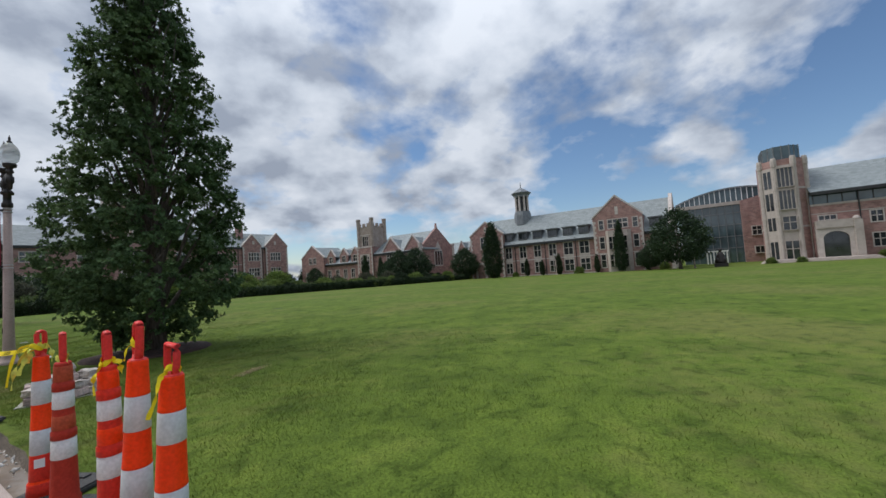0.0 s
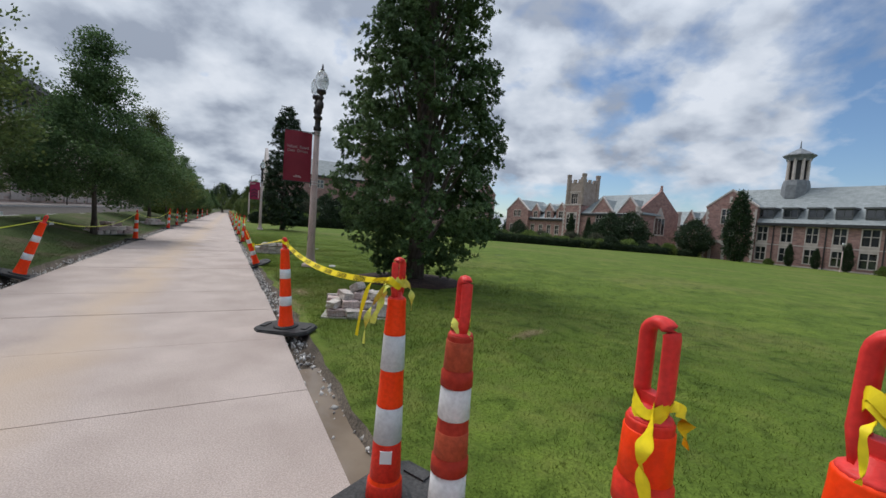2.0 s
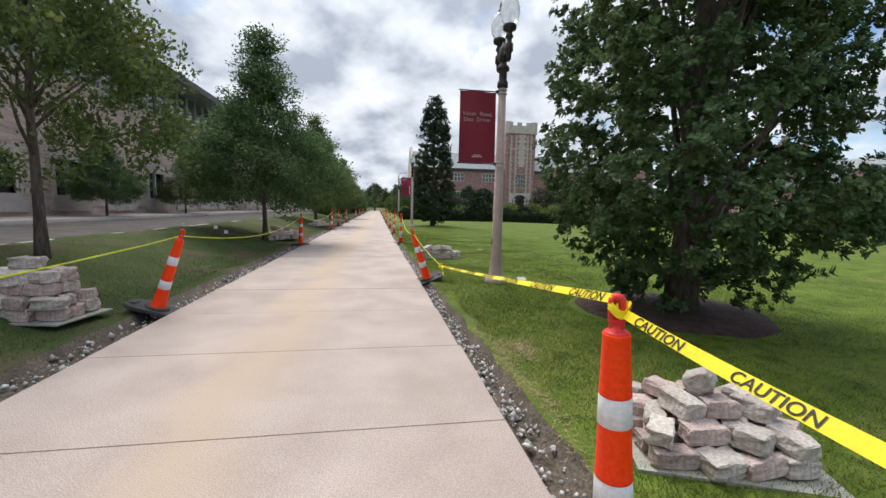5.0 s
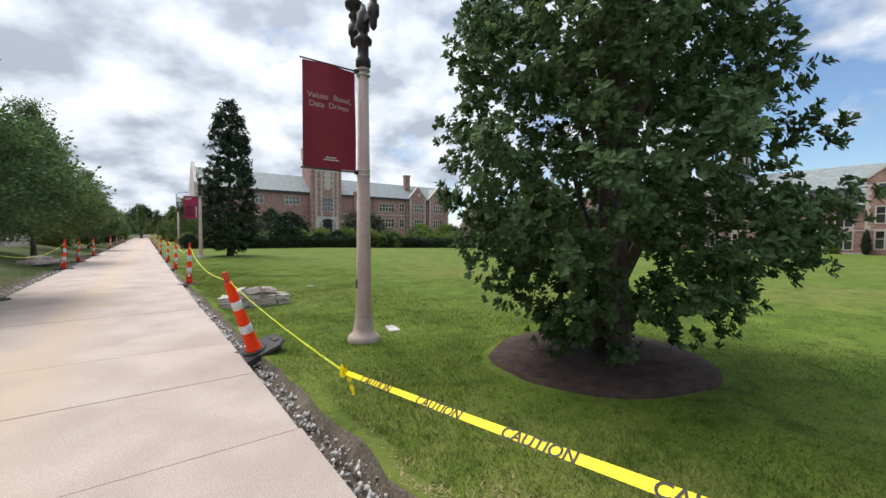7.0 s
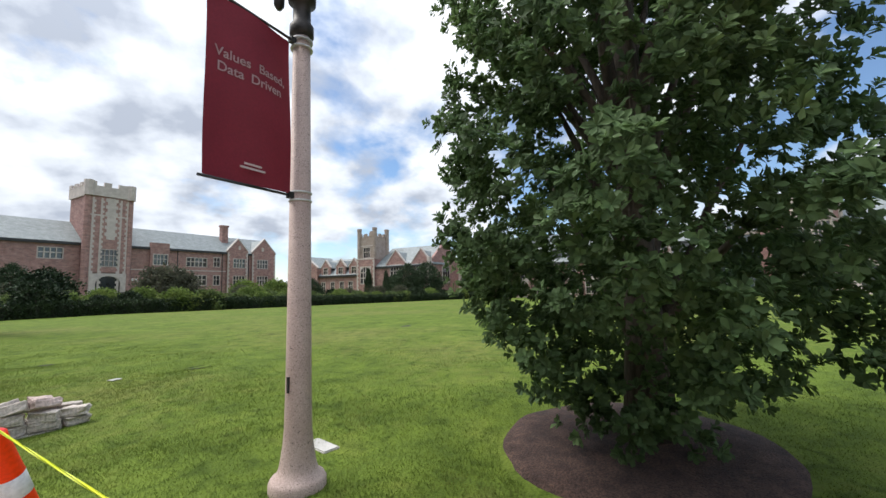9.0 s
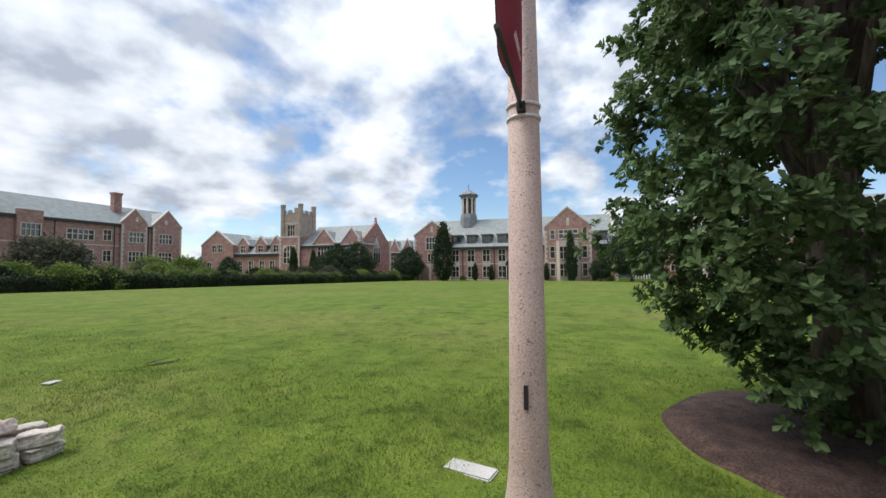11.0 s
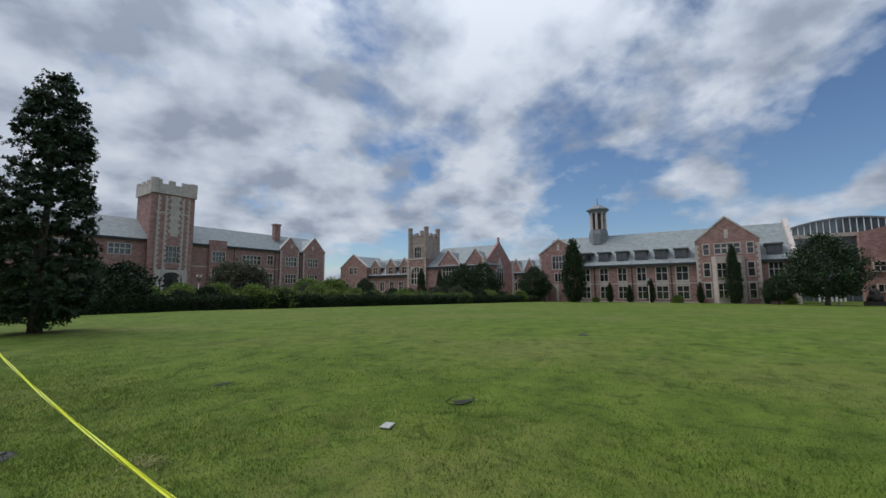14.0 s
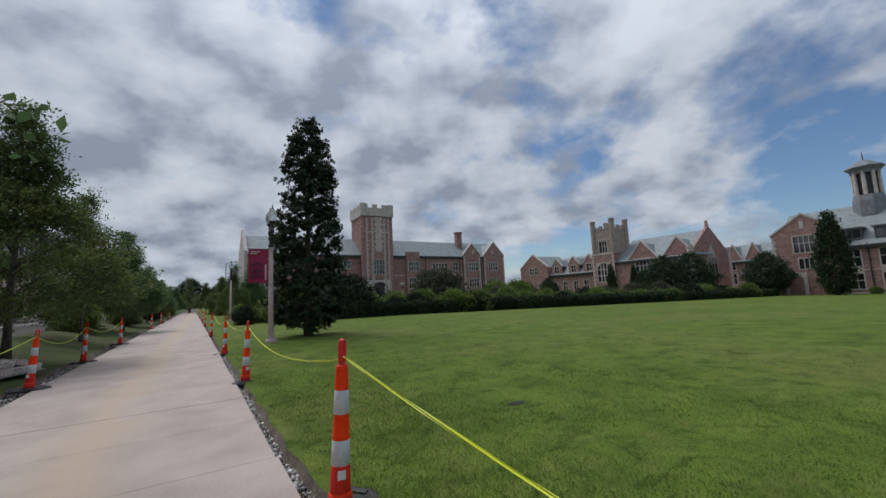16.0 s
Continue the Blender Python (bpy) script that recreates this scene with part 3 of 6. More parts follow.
def gable(parent, u0, u1, z0, za, front, thick, mat, coping=True):
    """The triangle of a gable end, with its stone coping."""
    um = (u0 + u1) / 2
    bm = bmesh.new()
    prism(bm, [(u0, z0), (u1, z0), (um, za)], front, front + thick)
    g = part("gable", bm, mat, parent)
    if coping:
        bm = bmesh.new()
        for a, b in ((u0 - 0.15, um), (u1 + 0.15, um)):
            prism(bm, [(a, z0 - 0.05), (a, z0 + 0.25), (b, za + 0.35), (b, za + 0.02)], front - 0.08, front + thick + 0.1)
        part("coping", bm, M["stone"], parent)
    return g


def ridge_roof(parent, u0, u1, d0, d1, ze, zr, over=0.35, mat=None):
    """A pitched roof whose ridge runs along the wall."""
    dm = (d0 + d1) / 2
    s = (zr - ze) / (dm - d0)
    bm = bmesh.new()
    o = [(d0 - over, ze - s * over), (dm, zr), (d1 + over, ze - s * over), (d1 + over, ze - s * over - 0.22), (dm, zr - 0.25), (d0 - over, ze - s * over - 0.22)]
    prism(bm, o, u0, u1, "x")
    part("roof", bm, mat or M["slate"], parent, "grey slate roof")
    bm = bmesh.new()
    box(bm, u0, u1, d0 - over - 0.1, d0 - over + 0.3, ze - s * over - 0.5, ze - s * over - 0.02)
    part("gutter", bm, M["dark_metal"], parent)


def cross_roof(parent, u0, u1, d0, d1, ze, zr, mat=None):
    """A pitched roof whose ridge runs into the building."""
    um = (u0 + u1) / 2
    bm = bmesh.new()
    prism(bm, [(u0, ze), (um, zr), (u1, ze), (u1, ze - 0.2), (um, zr - 0.22), (u0, ze - 0.2)], d0, d1)
    part("roof", bm, mat or M["slate"], parent, "grey slate roof")


def band(parent, u0, u1, z, h, front, mat=None):
    bm = bmesh.new()
    box(bm, u0, u1, front - 0.06, front + 0.1, z, z + h)
    part("string_course", bm, mat or M["stone"], parent)


def core(parent, u0, u1, d0, d1, z0, z1, mat=None, name="body"):
    bm = bmesh.new()
    box(bm, u0, u1, d0, d1, z0, z1)
    return part(name, bm, mat or M["brick"], parent)


def downpipe(parent, u, z0, z1, front):
    bm = bmesh.new()
    box(bm, u - 0.07, u + 0.07, front - 0.14, front - 0.01, z0, z1)
    box(bm, u - 0.16, u + 0.16, front - 0.22, front - 0.01, z1 - 0.35, z1)
    part("downpipe", bm, M["dark_metal"], parent)


def arch_door(parent, u, w, z0, z1, front):
    """A stone arch round a dark porch."""
    bm = bmesh.new()
    n, r = 14, w / 2
    h = z1 - w * 0.36
    outer = [(u - r * 1.5, z0), (u - r * 1.5, z1 + 0.5), (u + r * 1.5, z1 + 0.5), (u + r * 1.5, z0), (u + r, z0)]
    outer += [(u + r * math.cos(math.pi * i / n), h + w * 0.36 * math.sin(math.pi * i / n)) for i in range(n + 1)] + [(u - r, z0)]
    prism(bm, outer, front - 0.12, front + 0.3)
    part("stone_arch", bm, M["stone"], parent)
    bm = bmesh.new()
    box(bm, u - r * 1.02, u + r * 1.02, front + 0.31, front + 0.36, z0, z1 + 0.02)
    part("porch_door", bm, M["glass"], parent, "dark glazed porch door")


def window_row(parent, cols, front, mat=None):
    return [window(parent, u, w, a, b, c, r, front, mat=mat) for u, w, a, b, c, r in cols]


def hall_a():
    """The long hall with a roof lantern across the lawn."""
    h = thing("hall", "long pink brick collegiate hall with grey slate roof and stone trim", "building", pose(81, 0, 0, 0, 0, -90))
    zb = -1.8
    cols = []
    for y, w in ((35.8, 1.4), (32.4, 1.4), (29.1, 1.4), (25.8, 1.4), (22.5, 1.75), (19.3, 1.75)):
        cols += [(-y, w, -0.4, 1.8, 2, 2), (-y, w, 2.9, 5.3, 2, 2)]
    holes = window_row(h, cols, 0)
    facade("wall", h, -36.9, -17.0, zb, 6.2, holes, M["brick"])
    for y, w in ((35.8, 1.4), (32.4, 1.4), (29.1, 1.4), (25.8, 1.4), (22.5, 1.75), (19.3, 1.75)):
        bm = bmesh.new()
        box(bm, -y - w / 2 - 0.16, -y + w / 2 + 0.16, -0.055, 0.1, 1.97, 2.73)
        part("spandrel", bm, M["stone_white"], h, "pale stone panel")
    core(h, -44.9, -4.2, 0.45, 14, zb, 6.2)
    ridge_roof(h, -44.6, -4.0, 0, 14, 6.3, 12.6)
    band(h, -36.9, -17.0, 2.25, 0.16, 0.0)
    band(h, -36.9, -17.0, -1.2, 0.3, 0.0)
    for y in (34.2, 27.4, 21.0):
        downpipe(h, -y, zb, 6.2, 0)
    for y in (35.7, 32.4, 29.1, 25.8, 22.5, 19.3, 6.4):
        d = part("dormer", dormer_mesh(), None, h, "dark framed dormer with a flat lead roof", m=pose(-y, 0.5, 6.85))
        bm = bmesh.new()
        for k in (-0.45, 0.45):
            box(bm, k - 0.4, k + 0.4, -0.02, 0.01, 0.25, 1.35)
        part("pane", bm, M["glass"], d)
    # gabled wing with the stone bay
    holes = window_row(h, [(-15.55, 0.75, 7.1, 8.8, 1, 2), (-9.55, 0.75, 7.1, 8.8, 1, 2), (-15.6, 0.8, 3.4, 5.6, 1, 2), (-9.6, 0.8, 3.4, 5.6, 1, 2),
                           (-15.6, 0.8, -0.2, 2.2, 1, 2), (-9.6, 0.8, -0.2, 2.2, 1, 2), (-12.6, 3.4, 7.2, 8.8, 4, 2)], -1.0)
    facade("wall", h, -17.1, -8.3, zb, 9.3, holes, M["brick"], front=-1.0)
    core(h, -17.0, -8.4, -0.55, 12, zb, 9.2)
    gable(h, -17.1, -8.3, 9.3, 13.2, -1.0, 0.4, M["brick"])
    cross_roof(h, -17.1, -8.3, -0.6, 8, 9.3, 13.0)
    bm = bmesh.new()
    prism(bm, [(-12.9, 9.7), (-12.35, 9.7), (-12.35, 11.2), (-12.9, 11.2)], -1.06, -0.9)
    part("louvre", bm, M["stone"], h)
    for u, s in ((-17.1, 1), (-8.3, -1)):
        quoins(h, u, zb, 9.2, -1.0, side=s)
    band(h, -17.1, -8.3, 2.35, 0.16, -1.0)
    bm = bmesh.new()
    prism(bm, [(-14.9, -1.0), (-14.3, -1.9), (-10.9, -1.9), (-10.4, -1.0)], zb, 6.7, "z")
    bay = part("bay", bm, M["stone_white"], h, "pale stone bay window")
    for z0, z1 in ((-0.2, 2.1), (3.2, 5.5)):
        for u, w in ((-13.55, 1.2), (-12.6, 0.01), (-11.65, 1.2)):
            if w > 0.1:
                window(h, u, w, z0, z1, 2, 2, -2.16, 0.1, M["stone_white"])
    # left gable with the arched porch
    holes = window_row(h, [(-41.0, 2.6, 5.6, 8.2, 4, 2), (-41.0, 1.8, 3.0, 4.6, 3, 1)], -0.6)
    facade("wall", h, -45.1, -36.7, zb, 8.6, holes, M["brick"], front=-0.6)
    gable(h, -45.1, -36.7, 8.6, 11.6, -0.6, 0.4, M["brick"])
    core(h, -45.0, -36.8, -0.15, 12, zb, 8.5)
    cross_roof(h, -45.1, -36.7, -0.2, 7, 8.6, 11.4)
    arch_door(h, -42.6, 1.9, zb, 2.0, -0.62)
    bm = bmesh.new()
    box(bm, -41.25, -40.75, -0.66, -0.5, 9.4, 10.6)
    part("louvre", bm, M["stone"], h)
    for u, s in ((-45.1, 1), (-36.7, -1)):
        quoins(h, u, zb, 8.5, -0.6, side=s)
    # right end with its raised end wall
    holes = window_row(h, [(-6.4, 1.75, 3.2, 5.4, 3, 2), (-6.4, 1.75, -0.4, 1.8, 3, 2)], 0)
    facade("wall", h, -8.3, -4.0, zb, 6.2, holes, M["brick"])
    bm = bmesh.new()
    prism(bm, [(-0.4, zb), (14.4, zb), (14.4, 6.8), (7.6, 13.3), (6.4, 13.3), (-0.4, 6.8)], -4.3, -3.7, "x")
    part("end_wall", bm, M["stone"], h)
    # roof lantern
    lx, ly = -34.4, 6.5
    bm = bmesh.new()
    lathe(bm, [(2.0, 10.6), (1.95, 13.0), (1.75, 13.9)], 8, lx, ly, phase=math.pi / 8)
    cup = part("lantern", bm, M["lead"], h, "octagonal lead roof lantern")
    for i in range(8):
        t = math.pi / 4 * i
        bm = bmesh.new()
        lathe(bm, [(0.26, 13.9), (0.24, 17.6)], 6, lx + 1.45 * math.cos(t), ly + 1.45 * math.sin(t))
        part("post", bm, M["stone"], cup)
    bm = bmesh.new()
    lathe(bm, [(1.2, 13.9), (1.2, 17.5)], 8, lx, ly)
    part("louvres", bm, M["dark_metal"], cup)
    bm = bmesh.new()
    lathe(bm, [(1.7, 17.3), (1.8, 17.7), (2.35, 18.2), (2.3, 18.35), (0.9, 19.2), (0.12, 19.6), (0.05, 20.9)], 8, lx, ly, phase=math.pi / 8)
    part("lantern_roof", bm, M["lead"], cup)


def dormer_mesh():
    bm = bmesh.new()
    box(bm, -0.95, 0.95, 0.0, 2.7, -0.3, 1.55)
    box(bm, -1.2, 1.2, -0.3, 2.9, 1.55, 1.80)
    box(bm, -1.0, -0.9, -0.06, 0.0, 0.0, 1.55)
    box(bm, 0.9, 1.0, -0.06, 0.0, 0.0, 1.55)
    box(bm, -0.05, 0.05, -0.06, 0.0, 0.0, 1.55)
    box(bm, -1.0, 1.0, -0.08, 0.0, 0.0, 0.2)
    return mesh_of("dormer", bm, M["dormer_grey"])


def battlements(parent, u0, u1, d0, d1, z, h, step, mat):
    """Merlons along the four sides of a tower."""
    for a, b, fixed, along in ((u0, u1, d0, "x"), (u0, u1, d1, "x"), (d0, d1, u0, "y"), (d0, d1, u1, "y")):
        n = max(2, round((b - a) / step))
        for i in range(n):
            if i % 2 == 0 or i == n - 1:
                p, q = a + (b - a) * i / n, a + (b - a) * (i + 1) / n
                bm = bmesh.new()
                if along == "x":
                    box(bm, p, q, fixed - 0.2, fixed + 0.2, z, z + h)
                else:
                    box(bm, fixed - 0.2, fixed + 0.2, p, q, z + 0.003, z + h - 0.003)
                part("merlon", bm, mat, parent)


def turret(parent, u, d, z0, z1, r, mat, name="turret"):
    bm = bmesh.new()
    lathe(bm, [(r, z0), (r, z1 - 0.6), (r * 1.12, z1 - 0.5), (r * 1.12, z1)], 8, u, d, phase=math.pi / 8)
    part(name, bm, mat, parent)


def hall_b():
    """The chapel-like hall with a square turreted tower."""
    h = thing("chapel_hall", "pink brick hall with square turreted stone tower and slate roofs", "building", pose(73, 0, 0, 0, 0, -90))
    zb = -2.2
    # left gabled end
    holes = window_row(h, [(-93.2, 1.1, 5.6, 7.3, 2, 2), (-91.4, 1.1, 5.6, 7.3, 2, 2), (-94.6, 1.3, 1.0, 3.2, 2, 2), (-90.4, 1.3, 1.0, 3.2, 2, 2)], -0.8)
    facade("wall", h, -97.2, -87.6, zb, 7.2, holes, M["brick"], front=-0.8)
    gable(h, -97.2, -87.6, 7.2, 10.6, -0.8, 0.4, M["brick"])
    core(h, -97.1, -87.7, -0.35, 10, zb, 7.1)
    cross_roof(h, -97.2, -87.6, -0.4, 9, 7.2, 10.4)
    # low wing with three wall dormers
    cols = [(-u, 1.2, 1.2, 3.4, 2, 2) for u in (86.2, 83.0, 79.9, 77.0)]
    holes = window_row(h, cols, 0)
    facade("wall", h, -87.6, -74.4, zb, 5.3, holes, M["brick"])
    core(h, -87.5, -74.5, 0.45, 10, zb, 5.2)
    ridge_roof(h, -88, -74.4, 0, 10, 5.4, 9.4)
    for y in (85.3, 80.2, 75.9):
        hole = window(h, -y, 1.3, 5.5, 7.0, 2, 2, -0.1)
        facade("wall", h, -y - 1.5, -y + 1.5, 5.25, 7.1, [hole], M["brick"], front=-0.1)
        gable(h, -y - 1.5, -y + 1.5, 7.1, 8.9, -0.1, 0.4, M["brick"])
        cross_roof(h, -y - 1.5, -y + 1.5, 0.2, 5, 7.1, 8.7)
    band(h, -87.6, -74.4, 5.0, 0.22, 0.0)
    # tower
    arch = window(h, -71.9, 3.0, 2.8, 6.7, 4, 3, -0.5, arch=True)
    facade("wall", h, -74.6, -69.2, zb, 8.6, [arch], M["brick"], front=-0.5)
    core(h, -74.5, -69.3, -0.05, 5.2, zb, 8.5)
    top = window(h, -71.9, 1.9, 9.0, 11.4, 3, 2, 0.0, mat=M["stone"])
    facade("tower_wall", h, -74.3, -69.4, 8.6, 14.0, [top], M["pink_stone"], front=0.0)
    core(h, -74.25, -69.45, 0.42, 4.9, 8.6, 14.0, M["pink_stone"], "tower_body")
    band(h, -74.5, -69.3, 8.5, 0.3, -0.5)
    band(h, -74.4, -69.3, 11.7, 0.25, 0.0)
    battlements(h, -74.2, -69.5, 0.1, 4.8, 14.0, 0.8, 0.8, M["pink_stone"])
    for u in (-74.2, -69.5):
        for d in (0.1, 4.8):
            turret(h, u, d, 8.6, 16.1, 0.55, M["pink_stone"])
    for u, s in ((-74.6, 1), (-69.2, -1)):
        quoins(h, u, zb, 8.4, -0.5, side=s)
    # hall with traceried windows; ridge runs along the front
    arcs = [window(h, -63.4, 3.0, 2.8, 6.8, 4, 3, 0, arch=True), window(h, -56.6, 2.4, 2.8, 6.4, 3, 3, 0, arch=True)]
    facade("wall", h, -69.3, -54.6, zb, 6.8, arcs, M["brick"])
    core(h, -69.2, -54.9, 0.45, 14, zb, 6.7)
    for a, b, za in ((-66.2, -60.6, 10.1), (-59.2, -53.9, 10.0)):
        gable(h, a, b, 6.8, za, 0.0, 0.4, M["brick"])
        cross_roof(h, a, b, 0.4, 7, 6.8, za - 0.2)
    ridge_roof(h, -69.4, -54.7, 0, 14, 6.8, 11.5, 0.2)
    bm = bmesh.new()
    prism(bm, [(-0.3, zb), (14.3, zb), (14.3, 7.0), (7.25, 12.0), (7.0, 13.2), (6.75, 12.0), (-0.3, 7.0)], -54.7, -54.2, "x")
    part("end_gable", bm, M["brick"], h, "pink brick end gable")
    bm = bmesh.new()
    prism(bm, [(5.2, 2.5), (8.8, 2.5), (8.8, 6.0), (7.0, 8.6), (5.2, 6.0)], -54.24, -54.1, "x")
    w = part("window", bm, M["stone"], h)
    bm = bmesh.new()
    for k in range(3):
        box(bm, -54.12, -54.08, 5.45 + 1.1 * k, 6.35 + 1.1 * k, 2.8, 6.2)
    part("pane", bm, M["glass"], w)
    for u, d in ((-54.4, 0.0), (-54.4, 14.0)):
        turret(h, u, d, zb, 8.2, 0.5, M["stone"], "buttress")


def hall_far():
    h = thing("linking_hall", "distant pink brick range with small gables", "building", pose(97, 0, 0, 0, 0, -90))
    core(h, -72, -40, 0.45, 9, -2.2, 6.0)
    cols = [(-u, 1.3, 1.0, 3.2, 2, 2) for u in (58, 55, 52, 49)] + [(-u, 1.3, 4.0, 5.4, 2, 2) for u in (58, 55, 52, 49)]
    facade("wall", h, -72, -40, -2.2, 6.0, window_row(h, cols, 0), M["brick"])
    ridge_roof(h, -72, -40, 0, 9, 6.0, 9.4)
    for y in (57.5, 53.8):
        gable(h, -y - 1.4, -y + 1.4, 6.0, 9.2, -0.1, 0.4, M["brick"])
        cross_roof(h, -y - 1.4, -y + 1.4, 0.3, 4.5, 6.0, 9.0)


def hall_c():
    """The hall with a great gate tower beyond the hedge."""
    h = thing("tower_hall", "pink brick hall with a great battlemented gate tower", "building", pose(0, 104, 0))
    zb = -1.5
    cols = [(43.3, 2.6, 7.8, 9.9, 4, 2), (51.2, 4.4, 7.7, 9.6, 5, 2), (55.9, 1.4, 7.8, 9.9, 2, 2), (43.3, 2.6, 3.6, 6.0, 4, 2), (51.2, 4.4, 3.4, 5.6, 5, 2), (55.9, 1.4, 3.4, 5.6, 2, 2)]
    holes = window_row(h, cols[1:3] + cols[4:], 0)
    facade("wall", h, 37.1, 58.2, zb, 11.6, holes, M["brick"])
    facade("wall", h, 41.4, 45.0, zb, 12.4, window_row(h, [cols[0], cols[3]], -0.7), M["brick"], front=-0.7, thick=0.68)
    core(h, 37.1, 72.2, 0.45, 12, zb, 11.5)
    ridge_roof(h, 37.1, 71.8, 0, 12, 11.7, 16.0)
    band(h, 37.2, 58.2, 11.2, 0.3, 0.0)
    band(h, 37.2, 58.2, 6.6, 0.2, 0.0)
    for u in (47.0, 57.2):
        downpipe(h, u, zb, 11.3, 0)
    for a, b, za, wu in ((58.2, 63.6, 14.8, 61.3), (64.9, 71.9, 15.4, 67.9)):
        holes = window_row(h, [(wu, 3.0, 7.7, 9.8, 4, 2), (wu, 3.0, 3.4, 5.5, 4, 2)], -0.6)
        facade("wall", h, a, b, zb, 11.7, holes, M["brick"], front=-0.6)
        core(h, a + 0.1, b - 0.1, -0.15, 6, zb, 11.6)
        gable(h, a, b, 11.7, za, -0.6, 0.4, M["brick"])
        cross_roof(h, a, b, -0.2, 6, 11.7, za - 0.2)
        for u, s in ((a, 1), (b, -1)):
            quoins(h, u, zb, 11.5, -0.6, side=s)
        bm = bmesh.new()
        box(bm, wu - 0.3, wu + 0.3, -0.66, -0.5, 12.2, 13.2)
        part("louvre", bm, M["stone"], h)
    facade("wall", h, 63.6, 64.9, zb, 11.6, [], M["brick"])
    downpipe(h, 64.25, zb, 11.5, 0)
    ch = thing_part_chimney(h, 59.9, 4.0, 13.5, 18.7)
    # left range
    cols = [(x, 3.2, a, b, 4, 2) for x in (11.0, 18.0, 26.1) for a, b in ((8.4, 10.2), (3.4, 5.6))]
    facade("wall", h, 7.0, 30.2, zb, 11.6, window_row(h, cols, 0), M["brick"])
    core(h, 7.1, 30.2, 0.45, 12, zb, 11.5)
    ridge_roof(h, 7.0, 30.4, 0, 12, 11.7, 16.0)
    bm = bmesh.new()
    prism(bm, [(-0.4, zb), (12.4, zb), (12.4, 12.0), (6.5, 17.0), (5.5, 17.0), (-0.4, 12.0)], 6.4, 7.0, "x")
    part("end_wall", bm, M["stone"], h)
    # gate tower
    u0, u1, f = 30.4, 37.1, -1.6
    win = window(h, 34.0, 2.8, 7.1, 10.2, 4, 3, f, mat=M["stone_white"])
    facade("tower_wall", h, u0, u1, 5.9, 20.4, [win], M["brick"], front=f)
    core(h, u0 + 0.02, u1 - 0.02, f + 0.42, 6.5, zb, 20.4, name="tower_body")
    core(h, u0, 31.6, f, f + 0.4, zb, 5.9, name="tower_base")
    core(h, 36.5, u1, f, f + 0.4, zb, 5.9, name="tower_base")
    arch_door(h, 34.0, 3.9, zb, 5.2, f - 0.02)
    bm = bmesh.new()
    box(bm, 33.5, 34.55, f - 0.08, f + 0.2, 12.2, 20.2)
    for k in range(12):
        w = 0.3 if k % 2 else 0.0
        box(bm, 33.5 - 0.15 - w, 33.5, f - 0.07, f + 0.1, 12.2 + 0.66 * k, 12.86 + 0.66 * k)
        box(bm, 34.55, 34.55 + 0.15 + w, f - 0.07, f + 0.1, 12.2 + 0.66 * k, 12.86 + 0.66 * k)
    part("stone_panel", bm, M["stone"], h, "tall pale stone panel")
    for u, s in ((31.0, 1), (36.8, -1), (32.3, 1), (35.7, -1)):
        quoins(h, u, zb, 20.3, f, side=s)
    bm = bmesh.new()
    box(bm, u0 - 0.25, u1 + 0.25, f - 0.25, 6.8, 20.4, 22.3)
    part("parapet", bm, M["stone"], h, "pale stone parapet")
    band(h, u0 - 0.1, u1 + 0.1, 16.6, 0.25, f)
    battlements(h, u0 - 0.1, u1 + 0.1, f - 0.05, 6.6, 22.3, 0.8, 1.25, M["stone"])
    for u in (u0, u1):
        turret(h, u, f + 0.3, zb, 23.0, 0.55, M["brick"])
        bm = bmesh.new()
        lathe(bm, [(0.78, 20.3), (0.78, 23.2)], 8, u, f + 0.1, phase=math.pi / 8)
        part("turret_cap", bm, M["stone"], h)


def thing_part_chimney(h, u, d, z0, z1):
    bm = bmesh.new()
    box(bm, u - 0.8, u + 0.8, d - 0.6, d + 0.6, z0, z1 - 0.4)
    box(bm, u - 0.95, u + 0.95, d - 0.75, d + 0.75, z1 - 0.4, z1)
    for k in (-0.4, 0.0, 0.4):
        box(bm, u + k - 0.1, u + k + 0.1, d - 0.66, d - 0.58, z0 + 0.8, z1 - 0.7)
    return part("chimney", bm, M["brick"], h)


